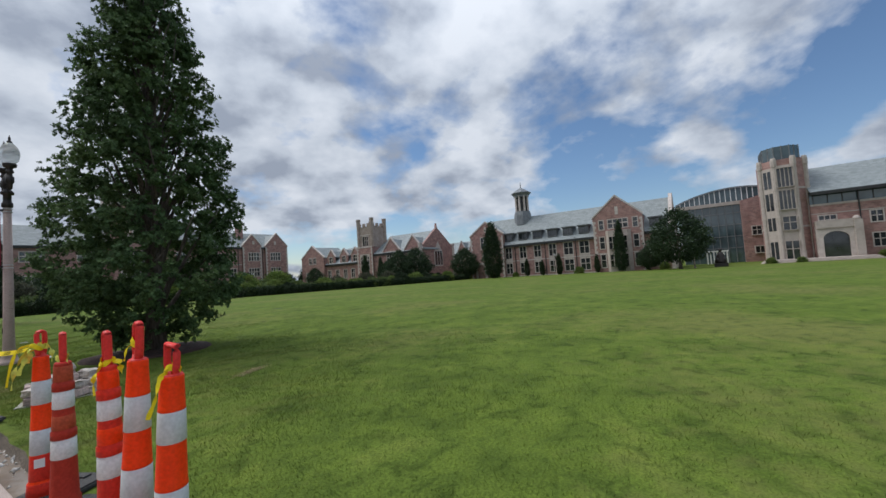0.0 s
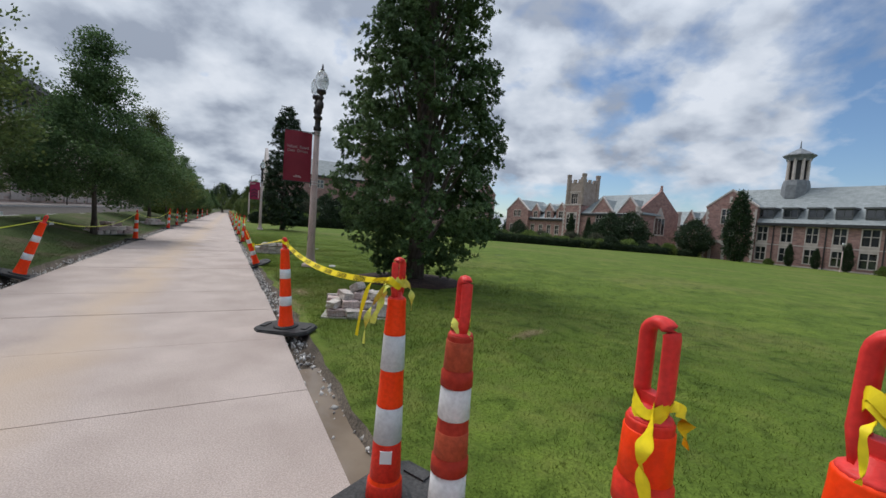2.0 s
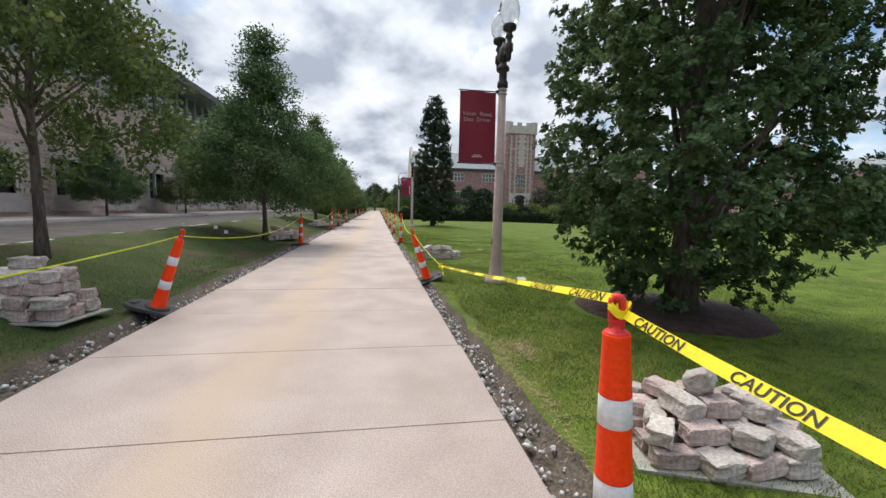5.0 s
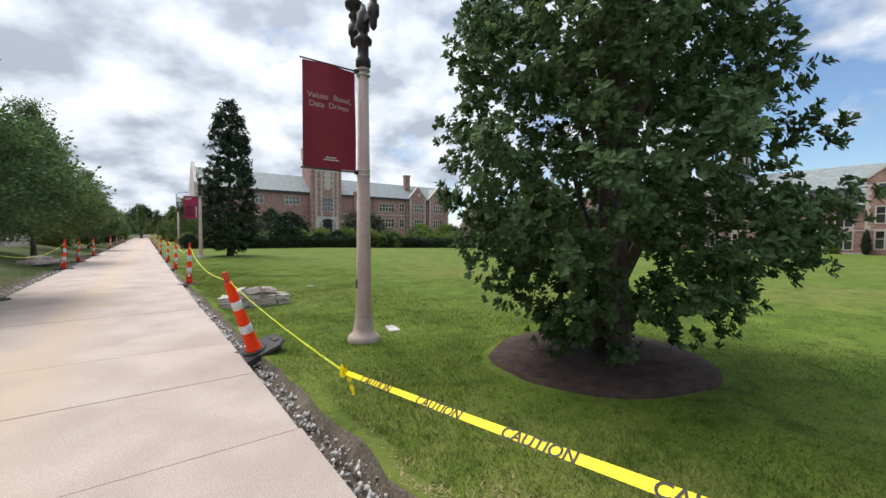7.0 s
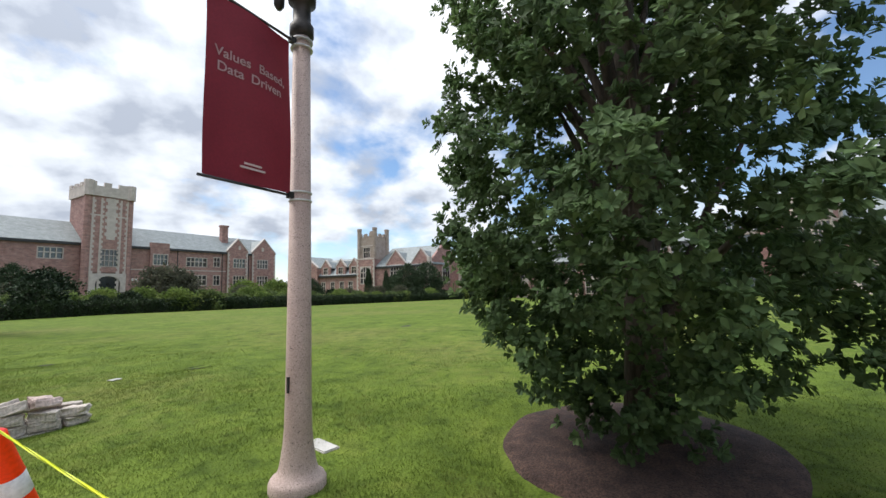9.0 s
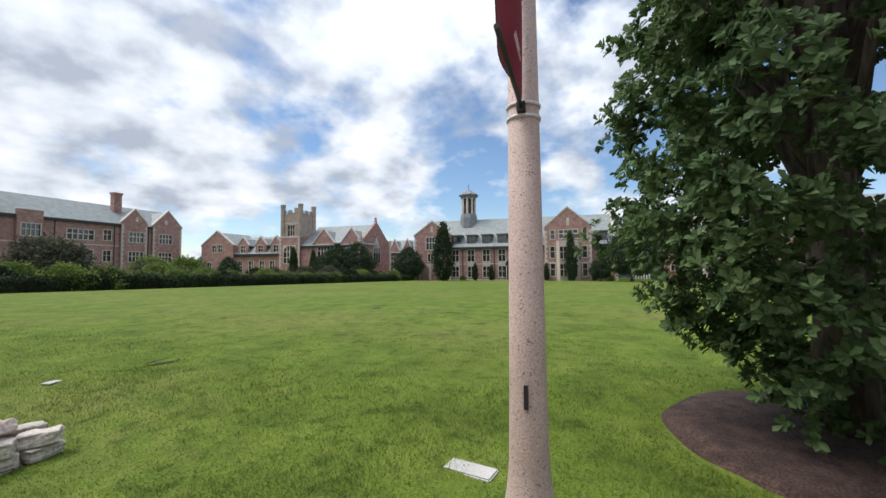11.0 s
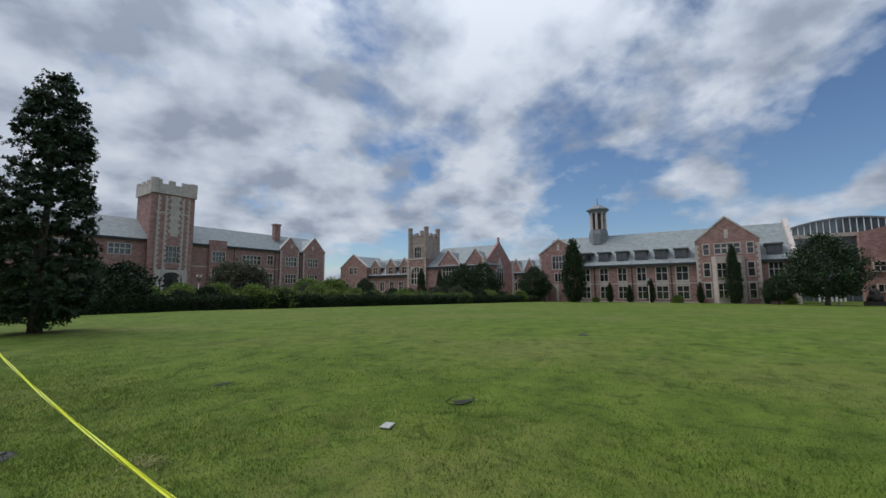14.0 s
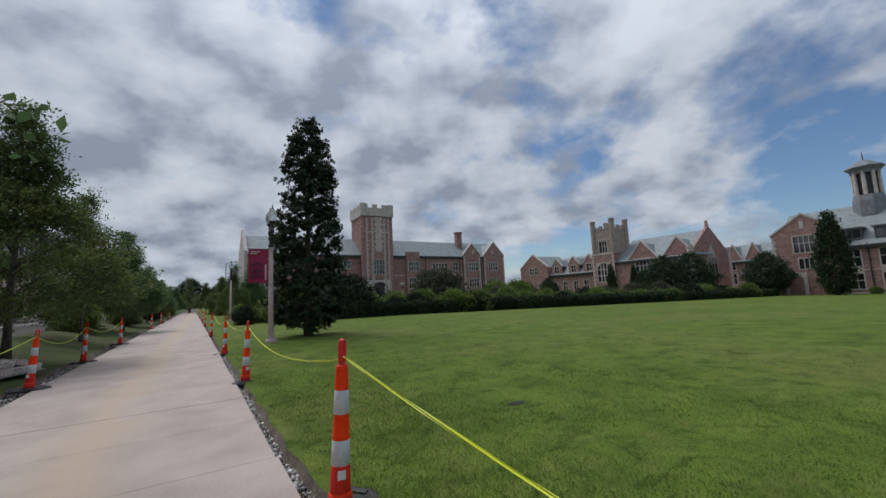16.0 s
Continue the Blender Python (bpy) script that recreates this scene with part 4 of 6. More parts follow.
def hall_d():
    """The library-like hall with a chamfered glass-topped tower."""
    h = thing("corner_hall", "pink brick hall with pale stone tower topped by dark glass", "building", pose(82, 0, 0, 0, 0, -90))
    zb = -1.8
    u0, u1, c = 9.5, 15.1, 1.6
    outline = [(u0 + c, 0), (u1 - c, 0), (u1, c), (u1, 7), (u0, 7), (u0, c)]
    bm = bmesh.new()
    prism(bm, outline, zb, 15.4, "z")
    tower = part("tower", bm, M["brick"], h, "octagonal brick and stone tower")
    bm = bmesh.new()
    ins = [(u0 + c + 0.2, 0.5), (u1 - c - 0.2, 0.5), (u1 - 0.5, c + 0.2), (u1 - 0.5, 6.5), (u0 + 0.5, 6.5), (u0 + 0.5, c + 0.2)]
    prism(bm, ins, 15.4, 17.6, "z")
    part("glass_top", bm, M["curtain_wall"], h, "dark glass lantern top")
    bar = mesh_box(-0.07, 0.07, -0.07, 0.07, 15.4, 17.65, M["lead"])
    for a, b in zip(ins, ins[1:] + ins[:1]):
        n = max(2, round(math.dist(a, b) / 0.9))
        for i in range(n):
            x, y = a[0] + (b[0] - a[0]) * i / n, a[1] + (b[1] - a[1]) * i / n
            part("glazing_bar", bar, None, h, m=pose(x, y, 0))
    # stone piers at the tower's corners and pale window bays
    for (x, y) in outline[:3] + outline[5:]:
        bm = bmesh.new()
        lathe(bm, [(0.36, zb), (0.36, 14.3)], 8, x, y)
        pier = part("pier", bm, M["stone_white"], h, "pale stone corner pier")
        for z0, z1 in ((zb, 0.6), (5.9, 6.2), (10.4, 10.7)):
            bm = bmesh.new()
            lathe(bm, [(0.37, z0), (0.42, z0 + 0.01), (0.42, z1 - 0.01), (0.37, z1)], 8, x, y)
            part("stone_course", bm, M["stone_white"], pier)
        bm = bmesh.new()
        lathe(bm, [(0.37, 14.25), (0.42, 14.3), (0.42, 15.2), (0.36, 15.6), (0.3, 15.7)], 8, x, y)
        part("cap", bm, M["stone_white"], pier, "pale stone cap")
    um = (u0 + u1) / 2
    bm = bmesh.new()
    box(bm, um - 1.25, um + 1.25, -0.12, 0.2, zb, 14.4)
    part("window_bay", bm, M["stone_white"], h, "pale stone window bay")
    for z0, z1, w, n in ((10.9, 13.9, 2.0, 4), (7.3, 10.3, 2.0, 4), (4.0, 6.1, 1.6, 2), (-0.6, 2.2, 1.6, 2)):
        window(h, um, w, z0, z1, n, 1 if n == 4 else 2, -0.36, 0.1, M["stone_white"])
    side = part("window_bay", mesh_box(-0.9, 0.9, -0.1, 0.2, zb, 14.2, M["stone_white"]), None, h, m=pose(u0 + c / 2, c / 2, 0, 0, 0, -45))
    for z0, z1 in ((10.9, 13.7), (7.3, 10.1), (4.0, 6.1), (-0.6, 2.2)):
        part("pane", mesh_box(-0.6, -0.08, -0.13, -0.09, z0, z1, M["glass"]), None, side)
        part("pane", mesh_box(0.08, 0.6, -0.13, -0.09, z0, z1, M["glass"]), None, side)
    for z in (4.3, 10.45):
        bm = bmesh.new()
        prism(bm, [(x + (x - um) * 0.012, y - 0.06) for x, y in outline], z, z + 0.28, "z")
        part("string_course", bm, M["stone_white"], h)
    # wing
    wins = [(16.8, 1.9, 4.2, 5.7, 3, 2), (22.1, 1.2, 4.2, 5.8, 2, 2), (22.5, 2.0, 0.6, 2.5, 3, 2), (28, 1.8, 4.2, 5.7, 3, 2), (28, 1.8, 0.6, 2.5, 3, 2), (34, 1.8, 4.2, 5.7, 3, 2), (34, 1.8, 0.6, 2.5, 3, 2)]
    facade("wall", h, 15.0, 62, zb, 7.5, window_row(h, wins, 0.6), M["brick"], front=0.6)
    core(h, 15.0, 62, 1.05, 15, zb, 9.6)
    band(h, 15, 62, 7.3, 0.3, 0.6, M["stone_white"])
    band(h, 15, 62, 6.0, 0.15, 0.6, M["stone_white"])
    bm = bmesh.new()
    box(bm, 15, 62, 0.85, 1.04, 7.6, 9.6)
    clere = part("clerestory", bm, M["curtain_wall"], h, "dark clerestory glazing")
    bar = mesh_box(0, 0.1, 0.78, 0.86, 7.6, 9.6, M["dark_metal"])
    for k in range(28):
        part("mullion", bar, None, clere, m=pose(15.4 + 1.65 * k, 0, 0))
    ridge_roof(h, 15, 62, 0.4, 15, 9.9, 14.3, 0.7)
    downpipe(h, 20.4, zb, 9.5, 0.6)
    # stone entrance porch
    arch_door(h, 17.3, 2.9, zb, 3.2, -0.6)
    bm = bmesh.new()
    box(bm, 15.2, 19.3, -0.9, 0.6, 3.72, 4.9)
    box(bm, 15.2, 15.5, -0.6, 0.6, zb, 3.7)
    part("porch", bm, M["stone_white"], h, "pale stone entrance porch")
    bm = bmesh.new()
    box(bm, 19.3, 20.2, -1.1, 0.6, zb, 4.7)
    lathe(bm, [(0.45, 4.7), (0.45, 5.0), (0.2, 5.3)], 12, 19.75, -0.25)
    part("porch_pier", bm, M["stone_white"], h)
    bm = bmesh.new()
    for k in range(4):
        box(bm, 8 + 0.2 * k, 21.5 - 0.2 * k, -5.0 + 0.5 * k, -0.5 - 0.01 * k, zb, -1.1 + 0.16 * k)
    part("steps", bm, M["stone_white"], h, "pale stone terrace steps")


def mesh_box(x0, x1, y0, y1, z0, z1, mat):
    bm = bmesh.new()
    box(bm, x0, x1, y0, y1, z0, z1)
    return mesh_of("box", bm, mat)


def glass_hall():
    """The glazed drum with an arched roof, and its brick flank."""
    h = thing("glass_hall", "glazed building with curved roof and brick flank", "building", pose(100, 0, 0, 0, 0, -90))
    zb = -1.8
    core(h, -3.0, 7.4, 0.3, 14, zb, 11.0, M["curtain_wall"], "curtain_wall")
    bar, rail = mesh_box(-0.06, 0.06, 0.15, 0.3, zb, 11, M["lead"]), mesh_box(-3.0, 7.4, 0.2, 0.3, 0, 0.14, M["lead"])
    for k in range(9):
        part("glazing_bar", bar, None, h, m=pose(-3.0 + 1.3 * k, 0, 0))
    for z in (1.8, 4.2, 6.6, 9.0):
        part("glazing_bar", rail, None, h, m=pose(0, 0, z))
    n = 24
    arc = [(-4.0 + 22.0 * i / n, 11.3 + 2.9 * math.sin(math.pi * min(1.0, 0.03 + 0.97 * i / n)) ** 0.8) for i in range(n + 1)]
    bm = bmesh.new()
    prism(bm, [(-4.0, 11.2)] + arc + [(18.0, 11.2)], 1.2, 12)
    part("curved_glazing", bm, M["curtain_wall"], h, "band of curved glass")
    for u, z in arc[1:-1]:
        part("glazing_bar", mesh_box(u - 0.06, u + 0.06, 1.05, 1.2, 11.3, z, M["white"]), None, h)
    bm = bmesh.new()
    top = [(u, z + 0.3) for u, z in arc]
    prism(bm, arc + top[::-1], 0.9, 12.3)
    part("curved_roof", bm, M["lead"], h)
    bm = bmesh.new()
    box(bm, -4.5, 8.0, -0.2, 1.1, 10.7, 11.4)
    part("cornice", bm, M["stone_white"], h)
    bm = bmesh.new()
    prism(bm, [(7.4, zb), (13.5, zb), (13.5, 12.6), (7.4, 11.2)], -1.2, 10)
    part("brick_flank", bm, M["brick"], h)
    window(h, 9.6, 1.4, 4.2, 5.8, 2, 2, -1.45)
    window(h, 9.8, 1.4, 0.6, 1.8, 2, 1, -1.45)
    top = part("lintel", mesh_box(0.8, 4.6, -3.7, -3.2, 1.2, 1.5, M["white"]), None, h, "white colonnade")
    shaft = mesh_box(0.9, 1.15, -3.6, -3.3, zb, 1.2, M["white"])
    for k in range(7):
        part("column", shaft, None, top, m=pose(0.55 * k, 0, 0))


def side_hall():
    """The long hall across the road: brown brick, stone-framed windows, glazing under deep eaves."""
    h = thing("roadside_hall", "long brown brick hall with stone window frames and deep eaves", "building", pose(-16.3, 0, 0.6, 0, 0, 90))
    # local x runs along +y, local y runs away from the path
    wins = [window(h, 0.6 + 3.9 * k, 1.75, 1.05, 2.75, 2, 1, 0.0, 0.28, M["stone_white"]) for k in range(-4, 30)]
    facade("wall", h, -20, 118, -0.6, 6.9, wins, M["brown_brick"])
    core(h, -20, 118, 0.45, 14, -0.6, 6.9, M["brown_brick"])
    for k in range(-4, 30):
        bm = bmesh.new()
        u = 0.6 + 3.9 * k
        box(bm, u - 1.35, u + 1.35, -0.14, 0.05, 0.25, 0.76)
        part("stone_apron", bm, M["stone_white"], h)
    band(h, -20, 118, 0.5, 0.22, 0.0, M["stone_white"])
    band(h, -20, 118, 6.7, 0.3, 0.0, M["stone_white"])
    bm = bmesh.new()
    box(bm, -20, 118, 0.5, 0.9, 6.9, 9.3)
    g = part("clerestory", bm, M["curtain_wall"], h, "glazing band under the eaves")
    bar = mesh_box(0, 0.15, 0.35, 0.52, 6.95, 9.3, M["stone_white"])
    for k in range(92):
        part("mullion", bar, None, g, m=pose(-20 + 1.5 * k, 0, 0))
    bm = bmesh.new()
    prism(bm, [(-1.4, 9.3), (-1.4, 9.7), (7.0, 12.0), (15.0, 9.7), (15.0, 9.3)], -21, 119, "x")
    part("roof", bm, M["slate"], h, "slate roof with deep dark eaves")
    bm = bmesh.new()
    box(bm, -21, 119, -1.5, -1.38, 9.25, 9.75)
    part("fascia", bm, M["dark_metal"], h)


for make in (hall_a, hall_b, hall_far, hall_c, hall_d, glass_hall, side_hall):
    make()


def build_statue():
    """A seated bronze figure on a low plinth, kept to its plain mass."""
    bm = bmesh.new()
    box(bm, -1.0, 1.0, -0.9, 0.9, 0.0, 0.7)
    lathe(bm, [(0.8, 0.7), (0.85, 1.0), (0.6, 1.5), (0.55, 1.9), (0.35, 2.3), (0.16, 2.42)], 14)
    lathe(bm, [(0.1, 2.38), (0.23, 2.55), (0.24, 2.75), (0.14, 2.93), (0.03, 2.98)], 12)
    lathe(bm, [(0.2, 0.7), (0.24, 1.2), (0.2, 1.45), (0.05, 1.5)], 10, -0.5, -0.45)
    lathe(bm, [(0.2, 0.7), (0.24, 1.2), (0.2, 1.45), (0.05, 1.5)], 10, -0.5, 0.45)
    solid("statue", bm, M["bronze"], "dark bronze seated statue on a low plinth", "statue", pose(75, -2.7, -1.15))


build_statue()


def build_road():
    bm = bmesh.new()
    box(bm, -13.2, -7.55, -200, 220, 0.3, 0.52)
    solid("road", bm, M["asphalt"], "dark asphalt service road", "road", kind="structure")
    for x0, x1, nm in ((-7.55, -7.40, "kerb"), (-13.35, -13.2, "kerb")):
        bm = bmesh.new()
        box(bm, x0, x1, -200, 220, 0.3, 0.62)
        bmesh.ops.bevel(bm, geom=bm.edges[:], offset=0.02, segments=2, affect="EDGES")
        solid(nm, bm, M["kerb"], "pale concrete kerb along the road", "kerb", kind="structure")
    bm = bmesh.new()
    box(bm, -16.3, -13.352, -200, 220, 0.3, 0.66)
    solid("pavement_far", bm, M["joint"], "tan concrete pavement beside the hall", "pavement", kind="structure")


build_road()


# ---- plants ----
def leaf_cloud(name, centres, outs, per, size, spread, mat, seed, droop=0.0, wide=0.30):
    """Many small folded leaves in tufts about the given centres."""
    rng = np.random.default_rng(seed)
    c, o = np.repeat(np.asarray(centres), per, 0), np.repeat(np.asarray(outs), per, 0)
    n = len(c)
    base = c + rng.normal(0, 1, (n, 3)) * spread * np.array([1, 1, 0.75])
    d = o * 0.9 + rng.normal(0, 0.75, (n, 3)) + np.array([0, 0, 0.25 - droop])
    d /= np.linalg.norm(d, axis=1, keepdims=True) + 1e-9
    s = np.cross(d, rng.normal(0, 1, (n, 3)))
    s /= np.linalg.norm(s, axis=1, keepdims=True) + 1e-9
    up = np.cross(s, d)
    ln = (size * rng.uniform(0.65, 1.35, n))[:, None]
    v = np.stack([base, base + d * ln * 0.5 + s * ln * wide + up * ln * 0.10, base + d * ln, base + d * ln * 0.5 - s * ln * wide + up * ln * 0.10], 1).reshape(-1, 3)
    k = np.arange(n)[:, None] * 4
    f = np.concatenate([k + np.array([0, 1, 2]), k + np.array([0, 2, 3])], 1).reshape(-1, 3)
    return quick_mesh(name, v, f, mat)


def crown_points(profile, n, seed, lump=0.22, inner=0.45, gap=0.0, cell=0.9):
    """Tuft centres in the outer part of a crown given by (height, radius) pairs, with bulges and gaps."""
    rng = np.random.default_rng(seed)
    zs, rs = np.array([p[0] for p in profile]), np.array([p[1] for p in profile])
    out, dirs = [], []
    off = Vector((seed * 3.1, seed * 1.7, seed * 0.9))
    peak = rs.max()
    while len(out) < n:
        z = rng.uniform(zs[0], zs[-1])
        r = float(np.interp(z, zs, rs))
        if rng.uniform() > (r / peak) ** 0.8 + 0.03:
            continue
        t = rng.uniform(0, 2 * math.pi)
        ux, uy = math.cos(t), math.sin(t)
        bulge = 1 + lump * noise.noise(Vector((ux * 1.6, uy * 1.6, z * cell)) + off) + 0.5 * lump * noise.noise(Vector((ux * 4, uy * 4, z * cell * 2.5)) + off)
        q = r * bulge * (inner + (1 - inner) * rng.uniform() ** 0.5)
        p = Vector((ux * q, uy * q, z))
        if gap and noise.noise(p * 1.15 + off) < -0.55 + gap:
            continue
        out.append(p)
        dirs.append((ux * 0.9, uy * 0.9, 0.35))
    return np.array(out), np.array(dirs)


def cluster_points(profile, n, per, seed, extra=(), sig=0.27, gap=0.0, inner=0.55, lump=0.2):
    """Tufts gathered about branch ends, with hollows between them."""
    c, d = crown_points(profile, n, seed, lump, inner, gap)
    if len(extra):
        c, d = np.concatenate([c, np.array(extra)]), np.concatenate([d, np.tile((0.3, -0.6, 0.3), (len(extra), 1))])
    rng = np.random.default_rng(seed + 100)
    cc, dd = np.repeat(c, per, 0), np.repeat(d, per, 0)
    along = rng.uniform(-1.3, 0.4, len(cc))[:, None] * sig * 1.5
    pts = cc + dd * along * np.array([1, 1, 1.6]) + rng.normal(0, 1, (len(cc), 3)) * sig * np.array([0.8, 0.8, 0.55])
    return pts[pts[:, 2] > 0.12], dd[pts[:, 2] > 0.12]


def rosettes(name, profile, limbs, twigs, leaves, size, mat, seed, sig=0.19, lump=0.16, inner=0.45, gap=0.0, shape=None, extra=()):
    """A crown of leafy twigs: clumps at the limbs' ends, each of many twigs that end in a whorl of blunt, folded leaves."""
    rng = np.random.default_rng(seed)
    c, d = crown_points(profile, limbs, seed, lump, inner, gap)
    if shape:
        c = shape(c)
    if len(extra):
        c, d = np.concatenate([c, np.array(extra)]), np.concatenate([d, np.tile((0.5, -0.6, 0.2), (len(extra), 1))])
    c, d = np.repeat(c, twigs, 0), np.repeat(d, twigs, 0)
    out = rng.normal(0, 1, c.shape)
    out /= np.linalg.norm(out, axis=1, keepdims=True)
    tip = c + out * sig * rng.uniform(0.3, 1.25, (len(c), 1)) * np.array([1, 1, 0.85]) + d * sig * rng.uniform(-0.9, 0.6, (len(c), 1))
    way = out * 0.6 + d * 0.6 + np.array([0, 0, 0.35])
    way /= np.linalg.norm(way, axis=1, keepdims=True)
    ok = tip[:, 2] > 0.16
    b, a = np.repeat(tip[ok], leaves, 0), np.repeat(way[ok], leaves, 0)
    n = len(b)
    r = rng.normal(0, 1, (n, 3))
    r -= a * (r * a).sum(1, keepdims=True)
    r /= np.linalg.norm(r, axis=1, keepdims=True) + 1e-9
    ln = (size * rng.uniform(0.6, 1.25, n))[:, None]
    f = a * rng.uniform(0.1, 0.95, (n, 1)) + r * 0.85
    f /= np.linalg.norm(f, axis=1, keepdims=True)
    s = np.cross(f, a)
    s /= np.linalg.norm(s, axis=1, keepdims=True) + 1e-9
    u = np.cross(s, f)
    b = b - a * ln * rng.uniform(0.0, 0.7, (n, 1))
    v = np.stack([b, b + f * ln * 0.4 + s * ln * 0.15 + u * ln * 0.05, b + f * ln * 0.74 + s * ln * 0.25 + u * ln * 0.07, b + f * ln - u * ln * 0.06,
                  b + f * ln * 0.74 - s * ln * 0.25 + u * ln * 0.07, b + f * ln * 0.4 - s * ln * 0.15 + u * ln * 0.05], 1).reshape(-1, 3)
    t = np.array([[0, 1, 2], [0, 2, 3], [0, 3, 4], [0, 4, 5]])
    return quick_mesh(name, v, (np.arange(n)[:, None, None] * 6 + t[None]).reshape(-1, 3), mat)


def wood(name, height, r0, forks, seed, lean=0.0, thick=0.45):
    """A tapered trunk with limbs. forks: (height, length, rise)."""
    rng = random.Random(seed)
    bm = bmesh.new()
    pts = [(0.06 * math.sin(2 * k) * k / 8 + lean * k / 8, 0.05 * math.cos(3 * k) * k / 8, height * k / 8 - 0.1) for k in range(9)]
    rad = [r0 * 1.35] + [r0 * (1 - 0.86 * k / 8) for k in range(1, 9)]
    tube(bm, pts, rad, 10)
    for h, ln, rise in forks:
        ln *= 1.1 - 0.8 * h / height
        t = rng.uniform(0, 2 * math.pi)
        k = min(7, max(1, int(h / height * 8)))
        x, y, z = pts[k][0], pts[k][1], h
        a = [(x, y, z)]
        for i in range(1, 5):
            t += rng.uniform(-0.2, 0.2)
            f = i / 4
            a.append((x + math.cos(t) * ln * f, y + math.sin(t) * ln * f, z + rise * f + 0.15 * math.sin(3 * f)))
        q = max(0.012, rad[k] * thick)
        tube(bm, a, [q, q * 0.75, q * 0.5, q * 0.3, q * 0.12], 6)
    return mesh_of(name, bm, M["bark"])


def tree(name, label, category, profile, tufts, per, size, spread, mat, trunk, seed, m, group="", lump=0.22, inner=0.45, gap=0.0, droop=0.0, clusters=None, wide=0.30):
    t = thing(name, label, category, m, group)
    part("trunk", trunk, None, t)
    c, d = cluster_points(profile, *clusters) if clusters else crown_points(profile, tufts, seed, lump, inner, gap)
    part("crown", leaf_cloud("crown", c, d, per, size, spread, mat, seed, droop, wide), None, t)
    return t


def forks(n, z0, z1, ln, rise, seed):
    rng = random.Random(seed)
    return [(rng.uniform(z0, z1), ln * rng.uniform(0.6, 1.1), rise * rng.uniform(0.6, 1.3)) for _ in range(n)]


# the broad pyramidal oak beside the lamp, and its columnar neighbours
def oak_shape(c):
    """The road side thins with height and the far side stays narrow near the ground."""
    for lx, ly, keep, z0, z1 in ((0.25, -0.97, 0.75, 2.1, 2.8), (0.6, 0.8, 0.5, 1.8, 0.3), (0.5, 0.86, 0.80, 1.9, 2.6), (0.95, -0.3, 1.17, 2.0, 2.8)):
        u = c[:, 0] * lx + c[:, 1] * ly
        cut = np.where(u > 0, (1 - keep) * np.clip((c[:, 2] - z0) / (z1 - z0), 0, 1), 0)
        c = c - np.stack([u * cut * lx, u * cut * ly, 0 * u], 1)
    return c


oak = thing("oak_tree", "dense dark green pyramidal oak in a mulch ring", "tree", pose(3.42, 10.24, 0))
part("trunk", wood("trunk", 9.8, 0.19, forks(70, 0.5, 8.0, 1.45, 2.4, 3), 3, thick=0.42), None, oak)
part("crown", rosettes("crown", [(0.3, 0.8), (0.6, 1.15), (1.0, 1.6), (1.8, 2.0), (3.0, 2.02), (4.5, 1.78), (6.0, 1.5), (7.5, 1.15), (9.0, 0.75), (10.3, 0.4), (11.0, 0.1)],
                       1150, 13, 14, 0.078, M["leaf"], 11, 0.18, 0.08, 0.3, 0.04, oak_shape,
                       [(0.85, -1.55, 1.55), (1.05, -1.45, 1.15), (0.5, -1.7, 1.75), (0.2, -1.7, 1.45), (1.2, -1.3, 1.4)]), None, oak)
col_oak = thing("columnar_tree", "tall dark green columnar oak on the lawn", "tree", pose(3.2, 36.6, 0))
part("trunk", wood("trunk", 9.0, 0.17, forks(24, 0.6, 7.0, 1.2, 1.6, 5), 5), None, col_oak)
part("crown", rosettes("crown", [(0.35, 0.7), (0.8, 1.4), (1.6, 1.72), (2.6, 1.75), (4.0, 1.58), (6.0, 1.27), (7.6, 1.1), (8.8, 0.9), (9.4, 0.7), (9.8, 0.4), (9.95, 0.2)],
                       620, 12, 12, 0.115, M["leaf_dark"], 12, 0.22, 0.09, 0.3, 0.0), None, col_oak)

verge = []
for k, seed in enumerate((21, 29, 23)):
    verge.append(tree("verge_tree", "young leafy elm on the grass verge by the road", "tree",
                      [(1.5, 1.1), (2.0, 2.5), (2.9, 2.85), (4.0, 2.1), (5.2, 1.05), (6.6, 0.6), (7.8, 0.3), (8.3, 0.1)],
                      560, 22, 0.1, 0.13, M["leaf_light"] if k != 1 else M["leaf"], wood("trunk", (6.6, 7.6, 7.6)[k], (0.095, 0.09, 0.1)[k], forks(30, 1.5, 6.0, 2.3, 1.3, seed), seed), seed,
                      pose((-6.2, -5.0, -5.3)[k], (12.4, 20.3, 33.5)[k], (0.55, 0.12, 0.22)[k]) @ Matrix.Diagonal(((0.86, 0.86, 0.95, 1), (0.95, 0.95, 0.88, 1), (1.0, 1.0, 0.86, 1))[k]), "verge trees", clusters=((125, 240, 200)[k], 11, seed, (), 0.28, 0.07)))
for k, y in enumerate((42, 51, 60, 69, 79, 90, 103, 118)):
    copy_thing(verge[k % 3], pose(-5.4 + 0.4 * math.sin(k * 2.1), y, 0.22, 0, 0, 57 * k) @ Matrix.Scale((0.86 if y < 55 else 0.7) + 0.08 * math.sin(3 * k), 4))
for k, (x, y) in enumerate(((-14.4, 27.4), (-14.4, 35.5), (-14.4, 52))):
    copy_thing(verge[(k + 1) % 3], pose(x, y, 0.6, 0, 0, 91 * k) @ Matrix.Scale(0.6, 4))
